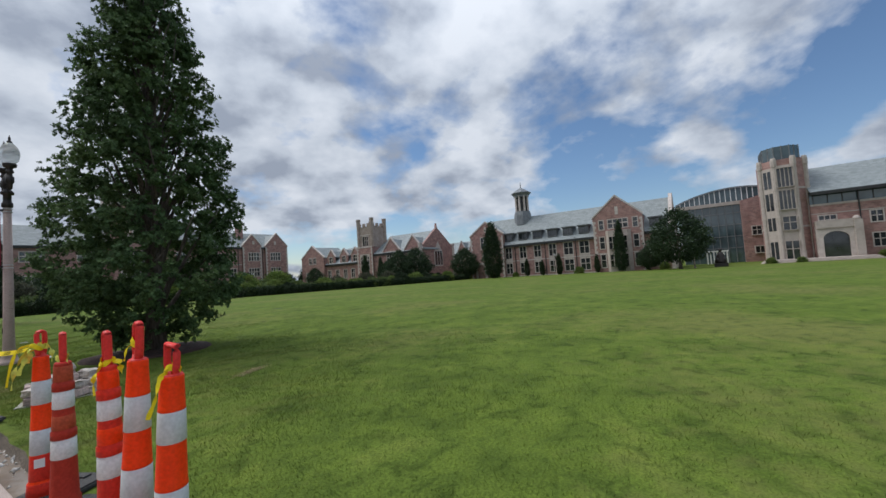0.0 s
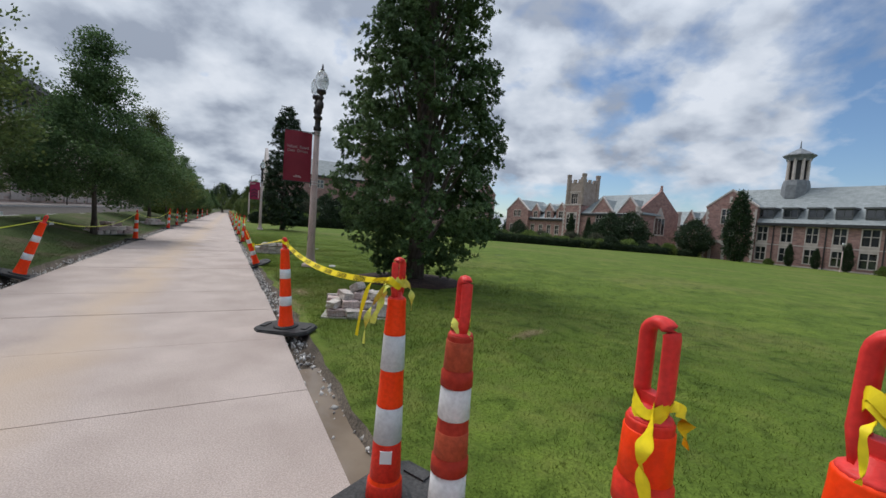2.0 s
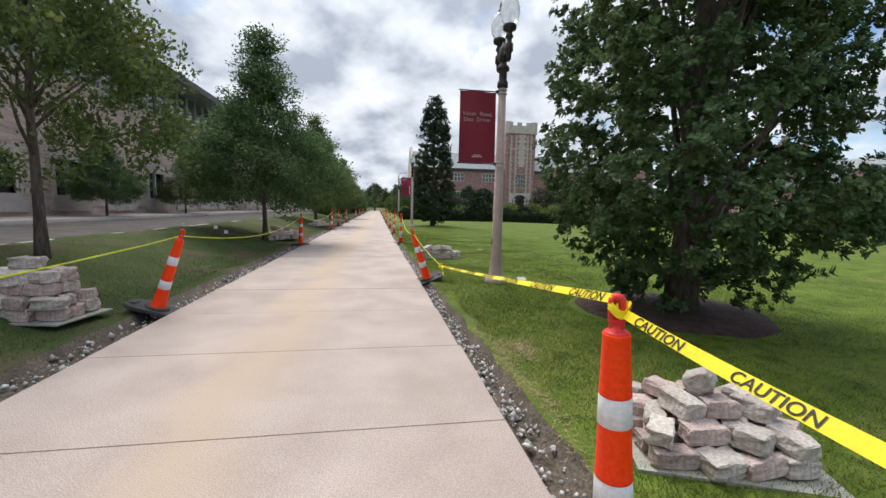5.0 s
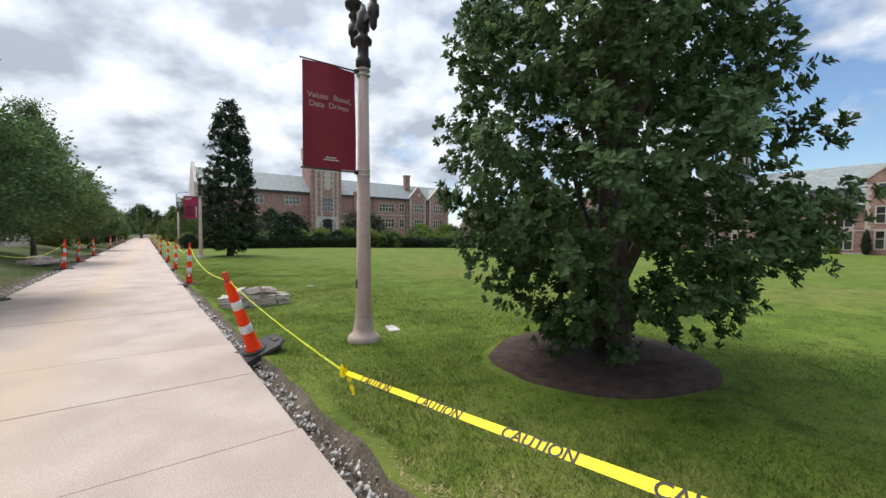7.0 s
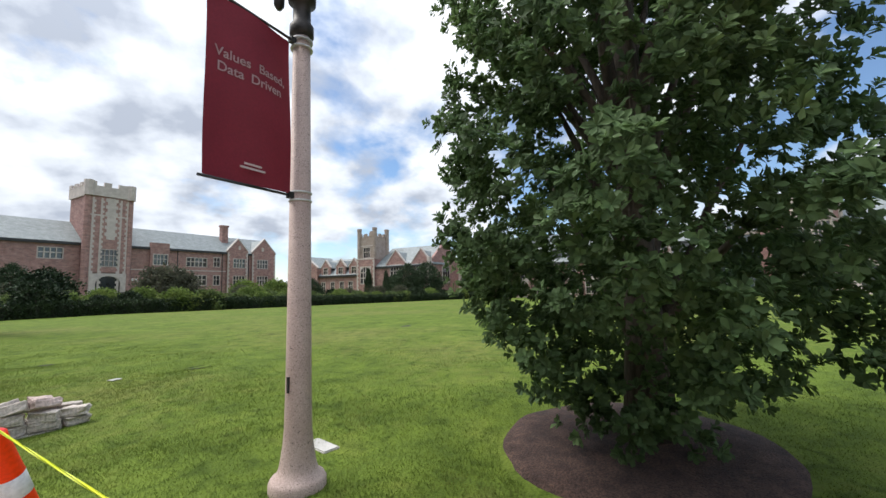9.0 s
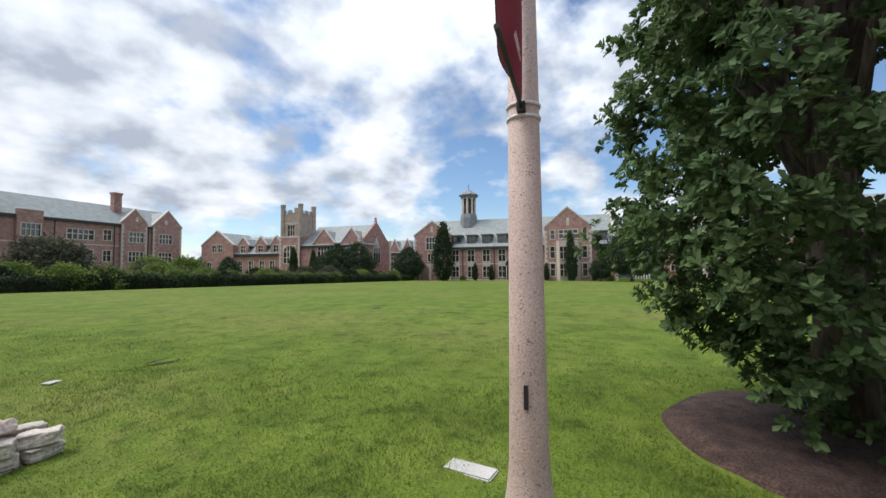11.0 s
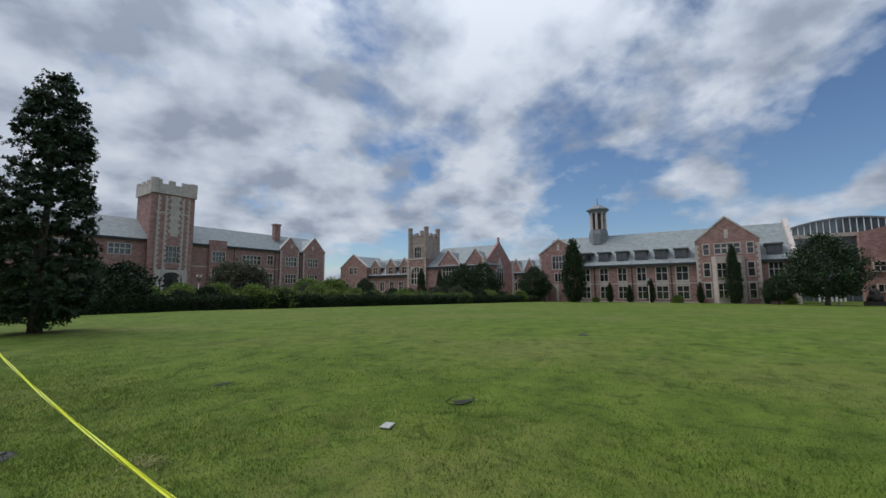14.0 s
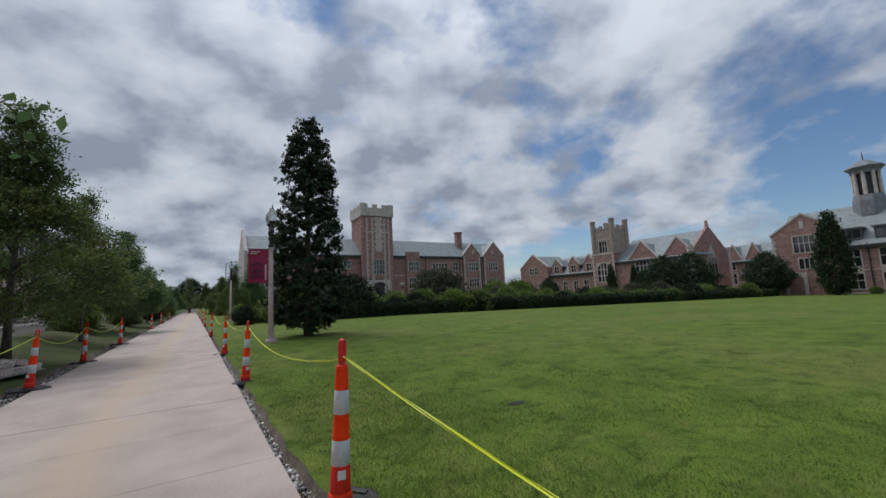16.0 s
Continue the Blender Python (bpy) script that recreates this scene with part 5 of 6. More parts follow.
for k, (x, y, s) in enumerate(((2.6, 70, 0.8), (5.0, 77, 0.95), (2.4, 96, 0.9), (6.5, 92, 0.85), (3.0, 110, 1), (0.5, 128, 1), (-3, 134, 1.1), (5.0, 122, 1.0), (-6.5, 128, 0.9))):
    copy_thing(verge[k % 3], pose(x, y, -0.1, 0, 0, 33 * k) @ Matrix.Scale(s, 4))


def shrub(label, r, h, mat, tufts, seed, size, name="shrub"):
    s = thing(name, label, "shrub", pose(0, 0, 0), "shrub border")
    rng = random.Random(seed)
    bm = bmesh.new()
    for _ in range(9):
        t, q = rng.uniform(0, 6.28), rng.uniform(0.3, 0.8)
        tube(bm, [(0.05 * math.cos(t), 0.05 * math.sin(t), -0.3), (q * r * 0.5 * math.cos(t), q * r * 0.5 * math.sin(t), h * 0.4), (q * r * math.cos(t), q * r * math.sin(t), h * 0.8)], [0.04, 0.03, 0.01], 5)
    part("stems", bm, M["bark"], s)
    c, d = crown_points([(0.0, r * 0.75), (h * 0.3, r), (h * 0.7, r * 0.85), (h * 0.92, r * 0.45), (h, 0.1)], tufts, seed, 0.4, 0.2, 0.05)
    part("foliage", leaf_cloud("foliage", c, d, 16, size, 0.2, mat, seed), None, s)
    return s


kinds = [shrub("loose green shrub behind the clipped hedge", 1.7, 2.4, M["shrub"], 300, 31, 0.22),
         shrub("dull purple-brown shrub behind the clipped hedge", 2.1, 3.4, M["purple_leaf"], 380, 32, 0.22),
         shrub("dark evergreen shrub behind the clipped hedge", 1.5, 2.7, M["hedge"], 300, 33, 0.2),
         shrub("yellow-green leafy shrub behind the clipped hedge", 1.6, 1.9, M["leaf_light"], 280, 34, 0.22)]


def hedge_y(x):
    return 49.5 - 0.085 * (x - 8)


placed = [False] * 4
rng = random.Random(8)
for row, (gap_y, lo, hi) in enumerate(((2.0, 0.55, 0.85), (4.6, 0.6, 0.95), (8.5, 0.6, 0.85))):
    x = 5.0
    while x < 80 - row * 6:
        k = rng.choice((0, 0, 0, 2, 3, 3) if row < 2 else (0, 1, 3, 2, 0, 0))
        s = rng.uniform(lo, hi)
        m = pose(x, hedge_y(x) + gap_y + rng.uniform(-0.9, 0.9), lawn_z(x, 0) - 0.05, 0, 0, rng.uniform(0, 360))
        if placed[k]:
            copy_thing(kinds[k], m @ Matrix.Scale(s, 4))
        else:
            kinds[k].matrix_world, placed[k] = m, True
        x += rng.uniform(2.2, 3.6) * (1 + 0.25 * row)


for x, y, k, sc in ((21.6, 56, 1, 1.35), (23.4, 57.2, 1, 1.15), (13.9, 62, 2, 1.5), (34.0, 61, 0, 1.35), (46.0, 70, 0, 1.6), (48.5, 71, 2, 1.3), (39.5, 64, 3, 1.2)):
    copy_thing(kinds[k], pose(x, y, lawn_z(x, y) - 0.05, 0, 0, 61 * x) @ Matrix.Scale(sc, 4))


def build_hedge():
    h = thing("hedge", "low dark clipped hedge along the lawn's far edge", "hedge", pose(0, 0, 0))
    # solid near-black boxes behind the leaves, painting the shade inside the hedge
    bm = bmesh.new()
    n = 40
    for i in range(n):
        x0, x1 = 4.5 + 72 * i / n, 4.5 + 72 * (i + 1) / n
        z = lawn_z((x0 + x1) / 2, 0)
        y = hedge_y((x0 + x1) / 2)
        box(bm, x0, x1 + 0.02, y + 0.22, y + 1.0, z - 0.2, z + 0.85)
    part("twig_mass", bm, M["painted_shade"], h)
    rng = np.random.default_rng(5)
    c, d = [], []
    for _ in range(7000):
        x = rng.uniform(4.5, 76.5)
        f = rng.uniform()
        y0, z0 = hedge_y(x), lawn_z(x, 0)
        if f < 0.62:
            c.append((x, y0 + rng.uniform(0.05, 0.25), z0 + rng.uniform(0.0, 1.0)))
            d.append((0, -0.9, 0.3))
        else:
            c.append((x, y0 + rng.uniform(0.1, 1.1), z0 + rng.uniform(0.8, 1.08)))
            d.append((0, 0, 1))
    part("foliage", leaf_cloud("foliage", c, d, 7, 0.15, 0.13, M["hedge"], 6), None, h)


build_hedge()

for k, (x, y, s) in enumerate(((-6.5, 47, 0.6), (-7.5, 52, 0.7), (-5.8, 58, 0.5), (-6.8, 64, 0.7), (-5.5, 75, 0.6), (-6.5, 86, 0.8), (-5.5, 97, 0.8), (2.0, 52, 0.5), (3.2, 54, 0.6), (2.6, 64, 0.6), (5.5, 58, 0.8), (2.2, 88, 0.7), (2.0, 104, 0.8))):
    copy_thing(kinds[(0, 2, 3)[k % 3]], pose(x, y, lawn_z(x, y) - 0.05, 0, 0, 53 * k) @ Matrix.Scale(s, 4))

# trees and evergreens in front of the far halls
cyp = tree("cypress", "tall dark green upright evergreen before the brick hall", "tree",
           [(0.1, 0.7), (1.5, 1.65), (4.0, 1.95), (7.0, 1.55), (9.5, 0.9), (11.2, 0.35), (11.8, 0.1)], 620, 18, 0.3, 0.24, M["leaf_dark"],
           wood("trunk", 10, 0.2, forks(10, 1, 8, 1.2, 1.0, 4), 4), 41, pose(74, 36.4, -1.1), "evergreens", lump=0.25, inner=0.4)
copy_thing(cyp, pose(77.5, 12.15, -1.15) @ Matrix.Diagonal((0.52, 0.52, 0.80, 1)))
for x, y, sx, sz in ((79.6, 31.2, 0.3, 0.31), (79.6, 27.8, 0.28, 0.27), (79.6, 24.3, 0.36, 0.36), (79.4, 16.8, 0.25, 0.3), (79.3, 8.0, 0.25, 0.32), (66.5, 66.0, 0.45, 0.6), (67.5, 62.0, 0.4, 0.55)):
    copy_thing(cyp, pose(x, y, -1.1, 0, 0, 40 * x) @ Matrix.Diagonal((sx, sx, sz, 1)))
rnd = tree("shade_tree", "rounded dark green shade tree near the halls", "tree",
           [(1.3, 1.6), (2.2, 3.4), (4.0, 4.2), (6.0, 3.6), (8.0, 2.0), (9.2, 0.4)], 720, 18, 0.32, 0.36, M["leaf_dark"],
           wood("trunk", 7.5, 0.25, forks(16, 1.4, 6, 3, 1.8, 6), 6), 42, pose(71.5, 2.6, -1.0), "shade trees", lump=0.35, inner=0.3)
for x, y, s in ((67.5, 56.5, 0.78), (68.5, 52.5, 0.8), (68, 60.5, 0.55), (77.5, 45.3, 0.75), (70, -24.5, 0.7), (71, -32, 0.75), (74.5, 7.2, 0.45), (75.5, 98, 0.75), (60, 76, 0.5), (40, 70, 0.4), (23, 92, 0.6), (14, 72, 0.55), (9.5, 66, 0.5), (-3, 150, 1.0), (8, 150, 1.0), (4, 142, 0.8)):
    copy_thing(rnd, pose(x, y, lawn_z(x, y), 0, 0, 77 * x) @ Matrix.Scale(s, 4))
for x, y, s in ((79.3, 20.2, 0.55), (79.4, 33.8, 0.4), (79.0, 5.3, 0.5), (80.2, 38.5, 0.35), (77, -9, 0.4), (77, -12.5, 0.35), (80, -22, 0.5), (80, -26, 0.5)):
    copy_thing(kinds[0], pose(x, y, -1.15, 0, 0, 31 * y) @ Matrix.Scale(s, 4))


# ---- street furniture ----
def globe_lamp(label, banner_kind, m, scale=1.0, heads_turn=90.0):
    """A tapered concrete post with a bronze two-armed head, acorn globes and a banner."""
    lamp = thing("street_lamp", label, "street lamp", m @ Matrix.Scale(scale, 4), "path lamps")
    bm = bmesh.new()
    lathe(bm, [(0.215, -0.15), (0.215, 0.07), (0.198, 0.10), (0.155, 0.13), (0.135, 0.20), (0.115, 0.33), (0.105, 0.45), (0.098, 0.8), (0.07, 3.7)], 28)
    part("post", bm, M["pole"], lamp, "speckled pinkish concrete post")
    bm = bmesh.new()
    lathe(bm, [(0.074, 3.68), (0.10, 3.70), (0.10, 3.78), (0.075, 3.82), (0.072, 3.98), (0.115, 4.0), (0.118, 4.05), (0.07, 4.10), (0.06, 4.14), (0.085, 4.18), (0.085, 4.38), (0.05, 4.42), (0.03, 4.50)], 20)
    turn = Matrix.Rotation(radians(heads_turn), 4, "Z")
    for s in (-1, 1):
        box(bm, min(0.05 * s, 0.30 * s), max(0.05 * s, 0.30 * s), -0.035, 0.035, 4.23, 4.33, turn)
        lathe(bm, [(0.02, 4.06), (0.045, 4.10), (0.05, 4.20), (0.075, 4.24), (0.075, 4.36), (0.05, 4.38), (0.045, 4.44), (0.07, 4.47), (0.07, 4.50), (0.05, 4.53), (0.055, 4.57), (0.115, 4.60), (0.125, 4.66), (0.11, 4.68)], 16, 0.30 * s, 0, turn)
    part("head", bm, M["bronze"], lamp, "dark bronze two-armed head")
    for s in (-1, 1):
        bm = bmesh.new()
        lathe(bm, [(0.095, 4.68), (0.15, 4.76), (0.175, 4.87), (0.17, 4.97), (0.13, 5.08), (0.07, 5.15), (0.04, 5.18)], 24, 0.30 * s, 0, turn)
        g = part("globe", bm, M["globe"], lamp, "clear acorn globe")
        bm = bmesh.new()
        lathe(bm, [(0.05, 5.17), (0.05, 5.20), (0.02, 5.23), (0.028, 5.27), (0.004, 5.36)], 10, 0.30 * s, 0, turn)
        part("finial", bm, M["bronze"], g)
    if banner_kind:
        banner(lamp, banner_kind)
    bm = bmesh.new()
    box(bm, -0.108, -0.088, -0.011, 0.011, 0.74, 0.86)
    part("number_plate", bm, M["ink"], lamp)
    return lamp


def text_mesh(words, size, mat, bend=None):
    """Words in the built-in font as a flat mesh, centred."""
    cu = bpy.data.curves.new("words", "FONT")
    cu.body, cu.size, cu.align_x, cu.extrude, cu.offset = words, size, "CENTER", 0.0012, size * 0.014
    ob = bpy.data.objects.new("words", cu)
    scene.collection.objects.link(ob)
    me = bpy.data.meshes.new_from_object(ob.evaluated_get(bpy.context.evaluated_depsgraph_get()))
    bpy.data.objects.remove(ob)
    me.materials.clear()
    me.materials.append(mat)
    if bend:
        for v in me.vertices:
            v.co = bend(v.co)
    return me


def cloth_y(x, z):
    return 0.018 * math.sin(9 * (x + 0.35) + 1.6 * z) + 0.012 * math.sin(4.1 * z + 3 * x)


def banner(lamp, banner_kind):
    """A cloth banner between two rods on the path side of the post."""
    x0, x1, z0, z1 = -0.80, -0.11, 2.30, 3.60
    nx, nz = 16, 28
    bm = bmesh.new()
    sides = []
    for th in (-0.002, 0.002):
        sides.append([[bm.verts.new((x0 + (x1 - x0) * i / nx, cloth_y(x0 + (x1 - x0) * i / nx, z0 + (z1 - z0) * j / nz) + th, z0 + (z1 - z0) * j / nz)) for i in range(nx + 1)] for j in range(nz + 1)])
    for g in sides:
        for j in range(nz):
            for i in range(nx):
                bm.faces.new((g[j][i], g[j][i + 1], g[j + 1][i + 1], g[j + 1][i])).smooth = True
    b = part("banner", bm, M["banner"] if banner_kind == 1 else M["pink_banner"], lamp, "maroon cloth banner" if banner_kind == 1 else "crimson printed cloth banner")
    for z in (z0 - 0.012, z1 + 0.012):
        bm = bmesh.new()
        tube(bm, [(-0.07, 0, z), (-0.45, 0, z), (x0 - 0.03, 0, z)], 0.011, 8)
        box(bm, -0.125, -0.075, -0.022, 0.022, z - 0.024, z + 0.024)
        rod = part("banner_rod", bm, M["dark_metal"], lamp)
        for dz in (-0.034, 0.034):
            bm = bmesh.new()
            lathe(bm, [(0.088, z + dz - 0.008), (0.093, z + dz - 0.006), (0.093, z + dz + 0.006), (0.088, z + dz + 0.008)], 20)
            part("strap", bm, M["sheeting"], rod, "steel strap")

    def lay(dx, dz, side=-1):
        return lambda c: Vector((c.x + dx, cloth_y(c.x + dx, c.y + dz) + side * 0.006, c.y + dz))
    if banner_kind == 1:
        for word, dx, dz in (("Values", -0.615, 3.16), ("Based,", -0.30, 3.16), ("Data", -0.63, 3.055), ("Driven", -0.35, 3.055)):
            part("lettering", text_mesh(word, 0.098, M["lettering"], lay(dx, dz)), None, b)
        for dx, w, z in ((0.0, 0.14, 2.43), (0.0, 0.20, 2.40)):
            bm = bmesh.new()
            box(bm, -0.455 - w / 2, -0.455 + w / 2, -0.03, -0.026, z, z + 0.014)
            part("small_print", bm, M["lettering"], b)
    else:
        for k in range(3):
            bm = bmesh.new()
            prism(bm, [(-0.72, 2.42 + 0.22 * k), (-0.5, 2.55 + 0.22 * k), (-0.28, 2.42 + 0.22 * k), (-0.28, 2.54 + 0.22 * k), (-0.5, 2.67 + 0.22 * k), (-0.72, 2.54 + 0.22 * k)], -0.036, -0.032)
            part("chevron", bm, M["banner_dark"], b)
        for k in range(2):
            bm = bmesh.new()
            box(bm, -0.74, -0.40 - 0.1 * k, -0.036, -0.032, 3.48 - 0.07 * k, 3.51 - 0.07 * k)
            part("small_print", bm, M["lettering"], b)
        bm = bmesh.new()
        box(bm, -0.22, -0.17, -0.036, -0.032, 2.4, 3.0)
        part("small_print", bm, M["lettering"], b)


globe_lamp("concrete lamp post with clear acorn globes and maroon banner", 1, pose(1.36, 12.62, 0))
globe_lamp("concrete lamp post with acorn globes and crimson banner", 2, pose(1.42, 34.97, 0))
globe_lamp("concrete lamp post with acorn globes farther along the path", 0, pose(1.4, 57.3, 0))
for x, y in ((78.0, 48.9), (78.0, 24.4), (75, 0.8), (28.8, 80), (47, 80), (74, -21.5)):
    globe_lamp("distant lamp post with acorn globes near the halls", 0, pose(x, y, lawn_z(x, y)), 0.82, 0)


def light_pole(m):
    """A tall plain road light at the far end of the path."""
    t = thing("road_light", "tall dark road light at the end of the path", "street light", m)
    bm = bmesh.new()
    lathe(bm, [(0.16, -0.2), (0.16, 0.2), (0.09, 0.3), (0.06, 9.4)], 12)
    part("pole", bm, M["dark_metal"], t)
    bm = bmesh.new()
    tube(bm, [(0, 0, 9.3), (0.7, 0, 9.75), (1.6, 0, 9.8)], 0.04, 8)
    box(bm, 1.4, 2.0, -0.12, 0.12, 9.74, 9.86)
    part("arm", bm, M["dark_metal"], t)


light_pole(pose(3.3, 103, -0.1))


def channelizer(kind, m, group="traffic channelizers"):
    """A slim grabber-style cone: stacked tapered sections, sheeting sleeves, a loop handle and a rubber base."""
    label = {0: "bright orange traffic channelizer with grey reflective bands on rubber base",
             1: "faded red-orange ribbed channelizer with white bands on a rubber base",
             2: "brown weathered orange channelizer with white bands on a rubber base",
             3: "scuffed orange channelizer with dirty bands and a bent handle",
             4: "slim orange channelizer with two white bands on a rubber base"}[kind]
    c = thing("traffic_channelizer", label, "traffic cone", m, group)
    main = {0: M["orange"], 1: M["red_orange"], 2: M["brick_red"], 3: M["orange"], 4: M["orange"]}[kind]
    sleeve = M["white_band"] if kind in (1, 2, 4) else M["sheeting"]
    # section heights: top of foot, lower band, upper band, shoulder, tip
    foot, b0, b1, b2, b3, top, tip = {0: (0.17, 0.355, 0.53, 0.71, 0.88, 1.055, 1.24), 3: (0.17, 0.40, 0.55, 0.77, 0.92, 1.09, 1.24),
                                      4: (0.13, 0.305, 0.415, 0.625, 0.735, 0.965, 1.095)}.get(kind, (0.2, 0.455, 0.575, 0.77, 0.88, 1.06, 1.25))

    def rad(z):
        return 0.075 - 0.030 * (z - 0.1) / 0.95 if kind != 3 else 0.080 - 0.026 * (z - 0.1) / 0.95
    prof = [(0.104, 0.03), (0.104, 0.05), (rad(0.07) + 0.012, 0.065), (rad(foot) + 0.010, foot - 0.012), (rad(foot) + 0.002, foot), (rad(b0), b0 - 0.004)]
    for z0, z1 in ((b0, b1), (b2, b3)):
        if kind in (1, 2):
            prof += [(rad(z0), z0), (rad(z1), z1), (rad(z1) + 0.006, z1 + 0.004), (rad(z1) + 0.005, z1 + 0.05), (rad(z1) - 0.001, z1 + 0.055)]
        else:
            prof += [(rad(z0), z0), (rad(z1), z1), (rad(z1) + 0.003, z1 + 0.004), (rad(z1) + 0.001, z1 + 0.012)]
    prof += [(rad(top), top - 0.03), (rad(top), top - 0.006), (rad(top) - 0.001, top - 0.003), (rad(top) - 0.004, top)]
    bm = bmesh.new()
    lathe(bm, prof, 28)
    part("body", bm, main, c)
    for z0, z1 in ((b0, b1), (b2, b3)):
        bm = bmesh.new()
        lathe(bm, [(rad(z0) + 0.0004, z0), (rad(z0) + 0.0025, z0 + 0.002), (rad(z1) + 0.0025, z1 - 0.002), (rad(z1) + 0.0004, z1)], 28)
        part("band", bm, sleeve, c, "reflective sleeve")
    if kind in (1, 2):
        for z0, z1 in ((b1 + 0.062, b2 - 0.045), (b3 + 0.062, top - 0.02)):
            bm = bmesh.new()
            lathe(bm, [(rad(z0) + 0.0004, z0), (rad(z0) + 0.002, z0 + 0.002), (rad(z1) + 0.002, z1 - 0.002), (rad(z1) + 0.0004, z1)], 28)
            part("sleeve", bm, M["orange"] if kind == 1 else M["old_orange"], c, "lighter orange sleeve")
    if kind in (0, 3):
        bm = bmesh.new()
        lathe(bm, [(rad(0.07) + 0.0125, 0.068), (rad(0.07) + 0.0145, 0.071), (rad(foot) + 0.0125, foot - 0.016), (rad(foot) + 0.010, foot - 0.013)], 28)
        lathe(bm, [(rad(foot) + 0.0025, foot + 0.004), (rad(foot) + 0.003, foot + 0.006), (rad(b0) + 0.002, b0 - 0.008), (rad(b0) + 0.0005, b0 - 0.006)], 28)
        part("foot_sleeve", bm, M["red_orange"], c, "red lower section")
        bm = bmesh.new()
        box(bm, -rad(0.3) - 0.006, -rad(0.3) + 0.008, -0.028, 0.028, 0.27, 0.33, Matrix.Rotation(radians(40), 4, "Z"))
        part("sticker", bm, M["white"], c, "white sticker")
    bm = bmesh.new()
    w = {3: 0.036, 4: 0.017}.get(kind, 0.026)
    lo = top - 0.005
    loop = [(-w * 0.55, 0, lo), (-w, 0, lo + 0.06), (-w, 0, tip - w)]
    loop += [(-w * math.cos(math.pi * i / 8), 0, tip - w + w * math.sin(math.pi * i / 8)) for i in range(1, 8)] if kind != 3 else [(-w, 0, tip - 0.008), (w, 0, tip)]
    loop += [(w, 0, tip - w), (w, 0, lo + 0.06), (w * 0.55, 0, lo)]
    tube(bm, loop, 0.013, 8)
    bmesh.ops.scale(bm, vec=(1, 1.5, 1), verts=bm.verts[:])
    box(bm, -w, w, -0.015, 0.015, lo, lo + 0.055)
    lathe(bm, [(rad(top) - 0.003, top - 0.004), (rad(top) - 0.004, top + 0.003), (rad(top) - 0.008, top + 0.006), (0.026, top + 0.010), (0.022, top + 0.03)], 20)
    part("handle", bm, M["handle_red"], c, "red loop handle")
    bm = bmesh.new()
    out = [(-0.34, -0.12), (-0.24, -0.21), (0.24, -0.21), (0.34, -0.12), (0.34, 0.12), (0.24, 0.21), (-0.24, 0.21), (-0.34, 0.12)]
    prism(bm, out, 0.0, 0.045, "z")
    bmesh.ops.bevel(bm, geom=[e for e in bm.edges if abs(e.verts[0].co.z - e.verts[1].co.z) < 0.001], offset=0.012, segments=2, affect="EDGES")
    lathe(bm, [(0.14, 0.044), (0.135, 0.062), (0.113, 0.066)], 20)
    for s in (-1, 1):
        box(bm, s * 0.26 - 0.03, s * 0.26 + 0.03, -0.07, 0.07, 0.046, 0.058)
    part("base", bm, M["rubber"], c, "black rubber base")
    return c


cones = {}
for kind, rows in {
    0: [(0.122, 3.215, 0, 0, 26, 1.008), (-0.08, 21.28, 1, 1.5, 40, 0.985), (-0.16, 27.15, -1, 2, 70, 0.96), (-0.25, 32.6, 2, 1, 10, 0.96), (0.18, 1.66, 2, 1, 85, 1.062),
        (-3.8, 29.5, 2, 4, 20, 0.95), (-3.86, 34.2, 1, 2, 50, 0.95), (-3.9, 41, 0, 2, 0, 0.95), (-0.4, 42, 1, 2, 33, 0.95), (-0.5, 54, -2, 1, 60, 0.95), (-4.0, 55.7, 0, 3, 10, 0.95),
        (-0.6, 66, 2, 1, 20, 0.95), (-4.2, 68, 1, 1, 70, 0.95), (-0.8, 80, 1, 2, 10, 0.95), (-4.3, 84, 1, 0, 10, 0.95)],
    4: [(0.05, 6.54, 1, -3.5, -38, 1.035), (0.06, 12.93, 9, -19, 8, 0.965), (-3.8, 10.88, -2, 18, 4, 1), (-3.74, 20.1, 0, 2, 60, 1), (-4.1, 0.6, 0, 0, 5, 1)],
    1: [(0.172, 1.94, 1, -1, 85, 1.02)], 2: [(0.107, 2.605, 1, 0, 78, 1.005)], 3: [(0.19, 1.27, 2, 1, 100, 0.99)]}.items():
    for x, y, tx, ty, spin, s in rows:
        m = pose(x, y, (0.0 if y < 14 else -0.05) if x > -3 else -0.01, tx, ty, 0) @ pose(0, 0, 0, 0, 0, spin)
        if kind in cones:
            copy_thing(cones[kind], m @ Matrix.Scale(s, 4))
        else:
            cones[kind] = channelizer(kind, m @ Matrix.Scale(s, 4))


def sag(a, b, drop, n):
    a, b = Vector(a), Vector(b)
    return [a.lerp(b, i / n) - Vector((0, 0, drop * 4 * (i / n) * (1 - i / n))) for i in range(n + 1)]


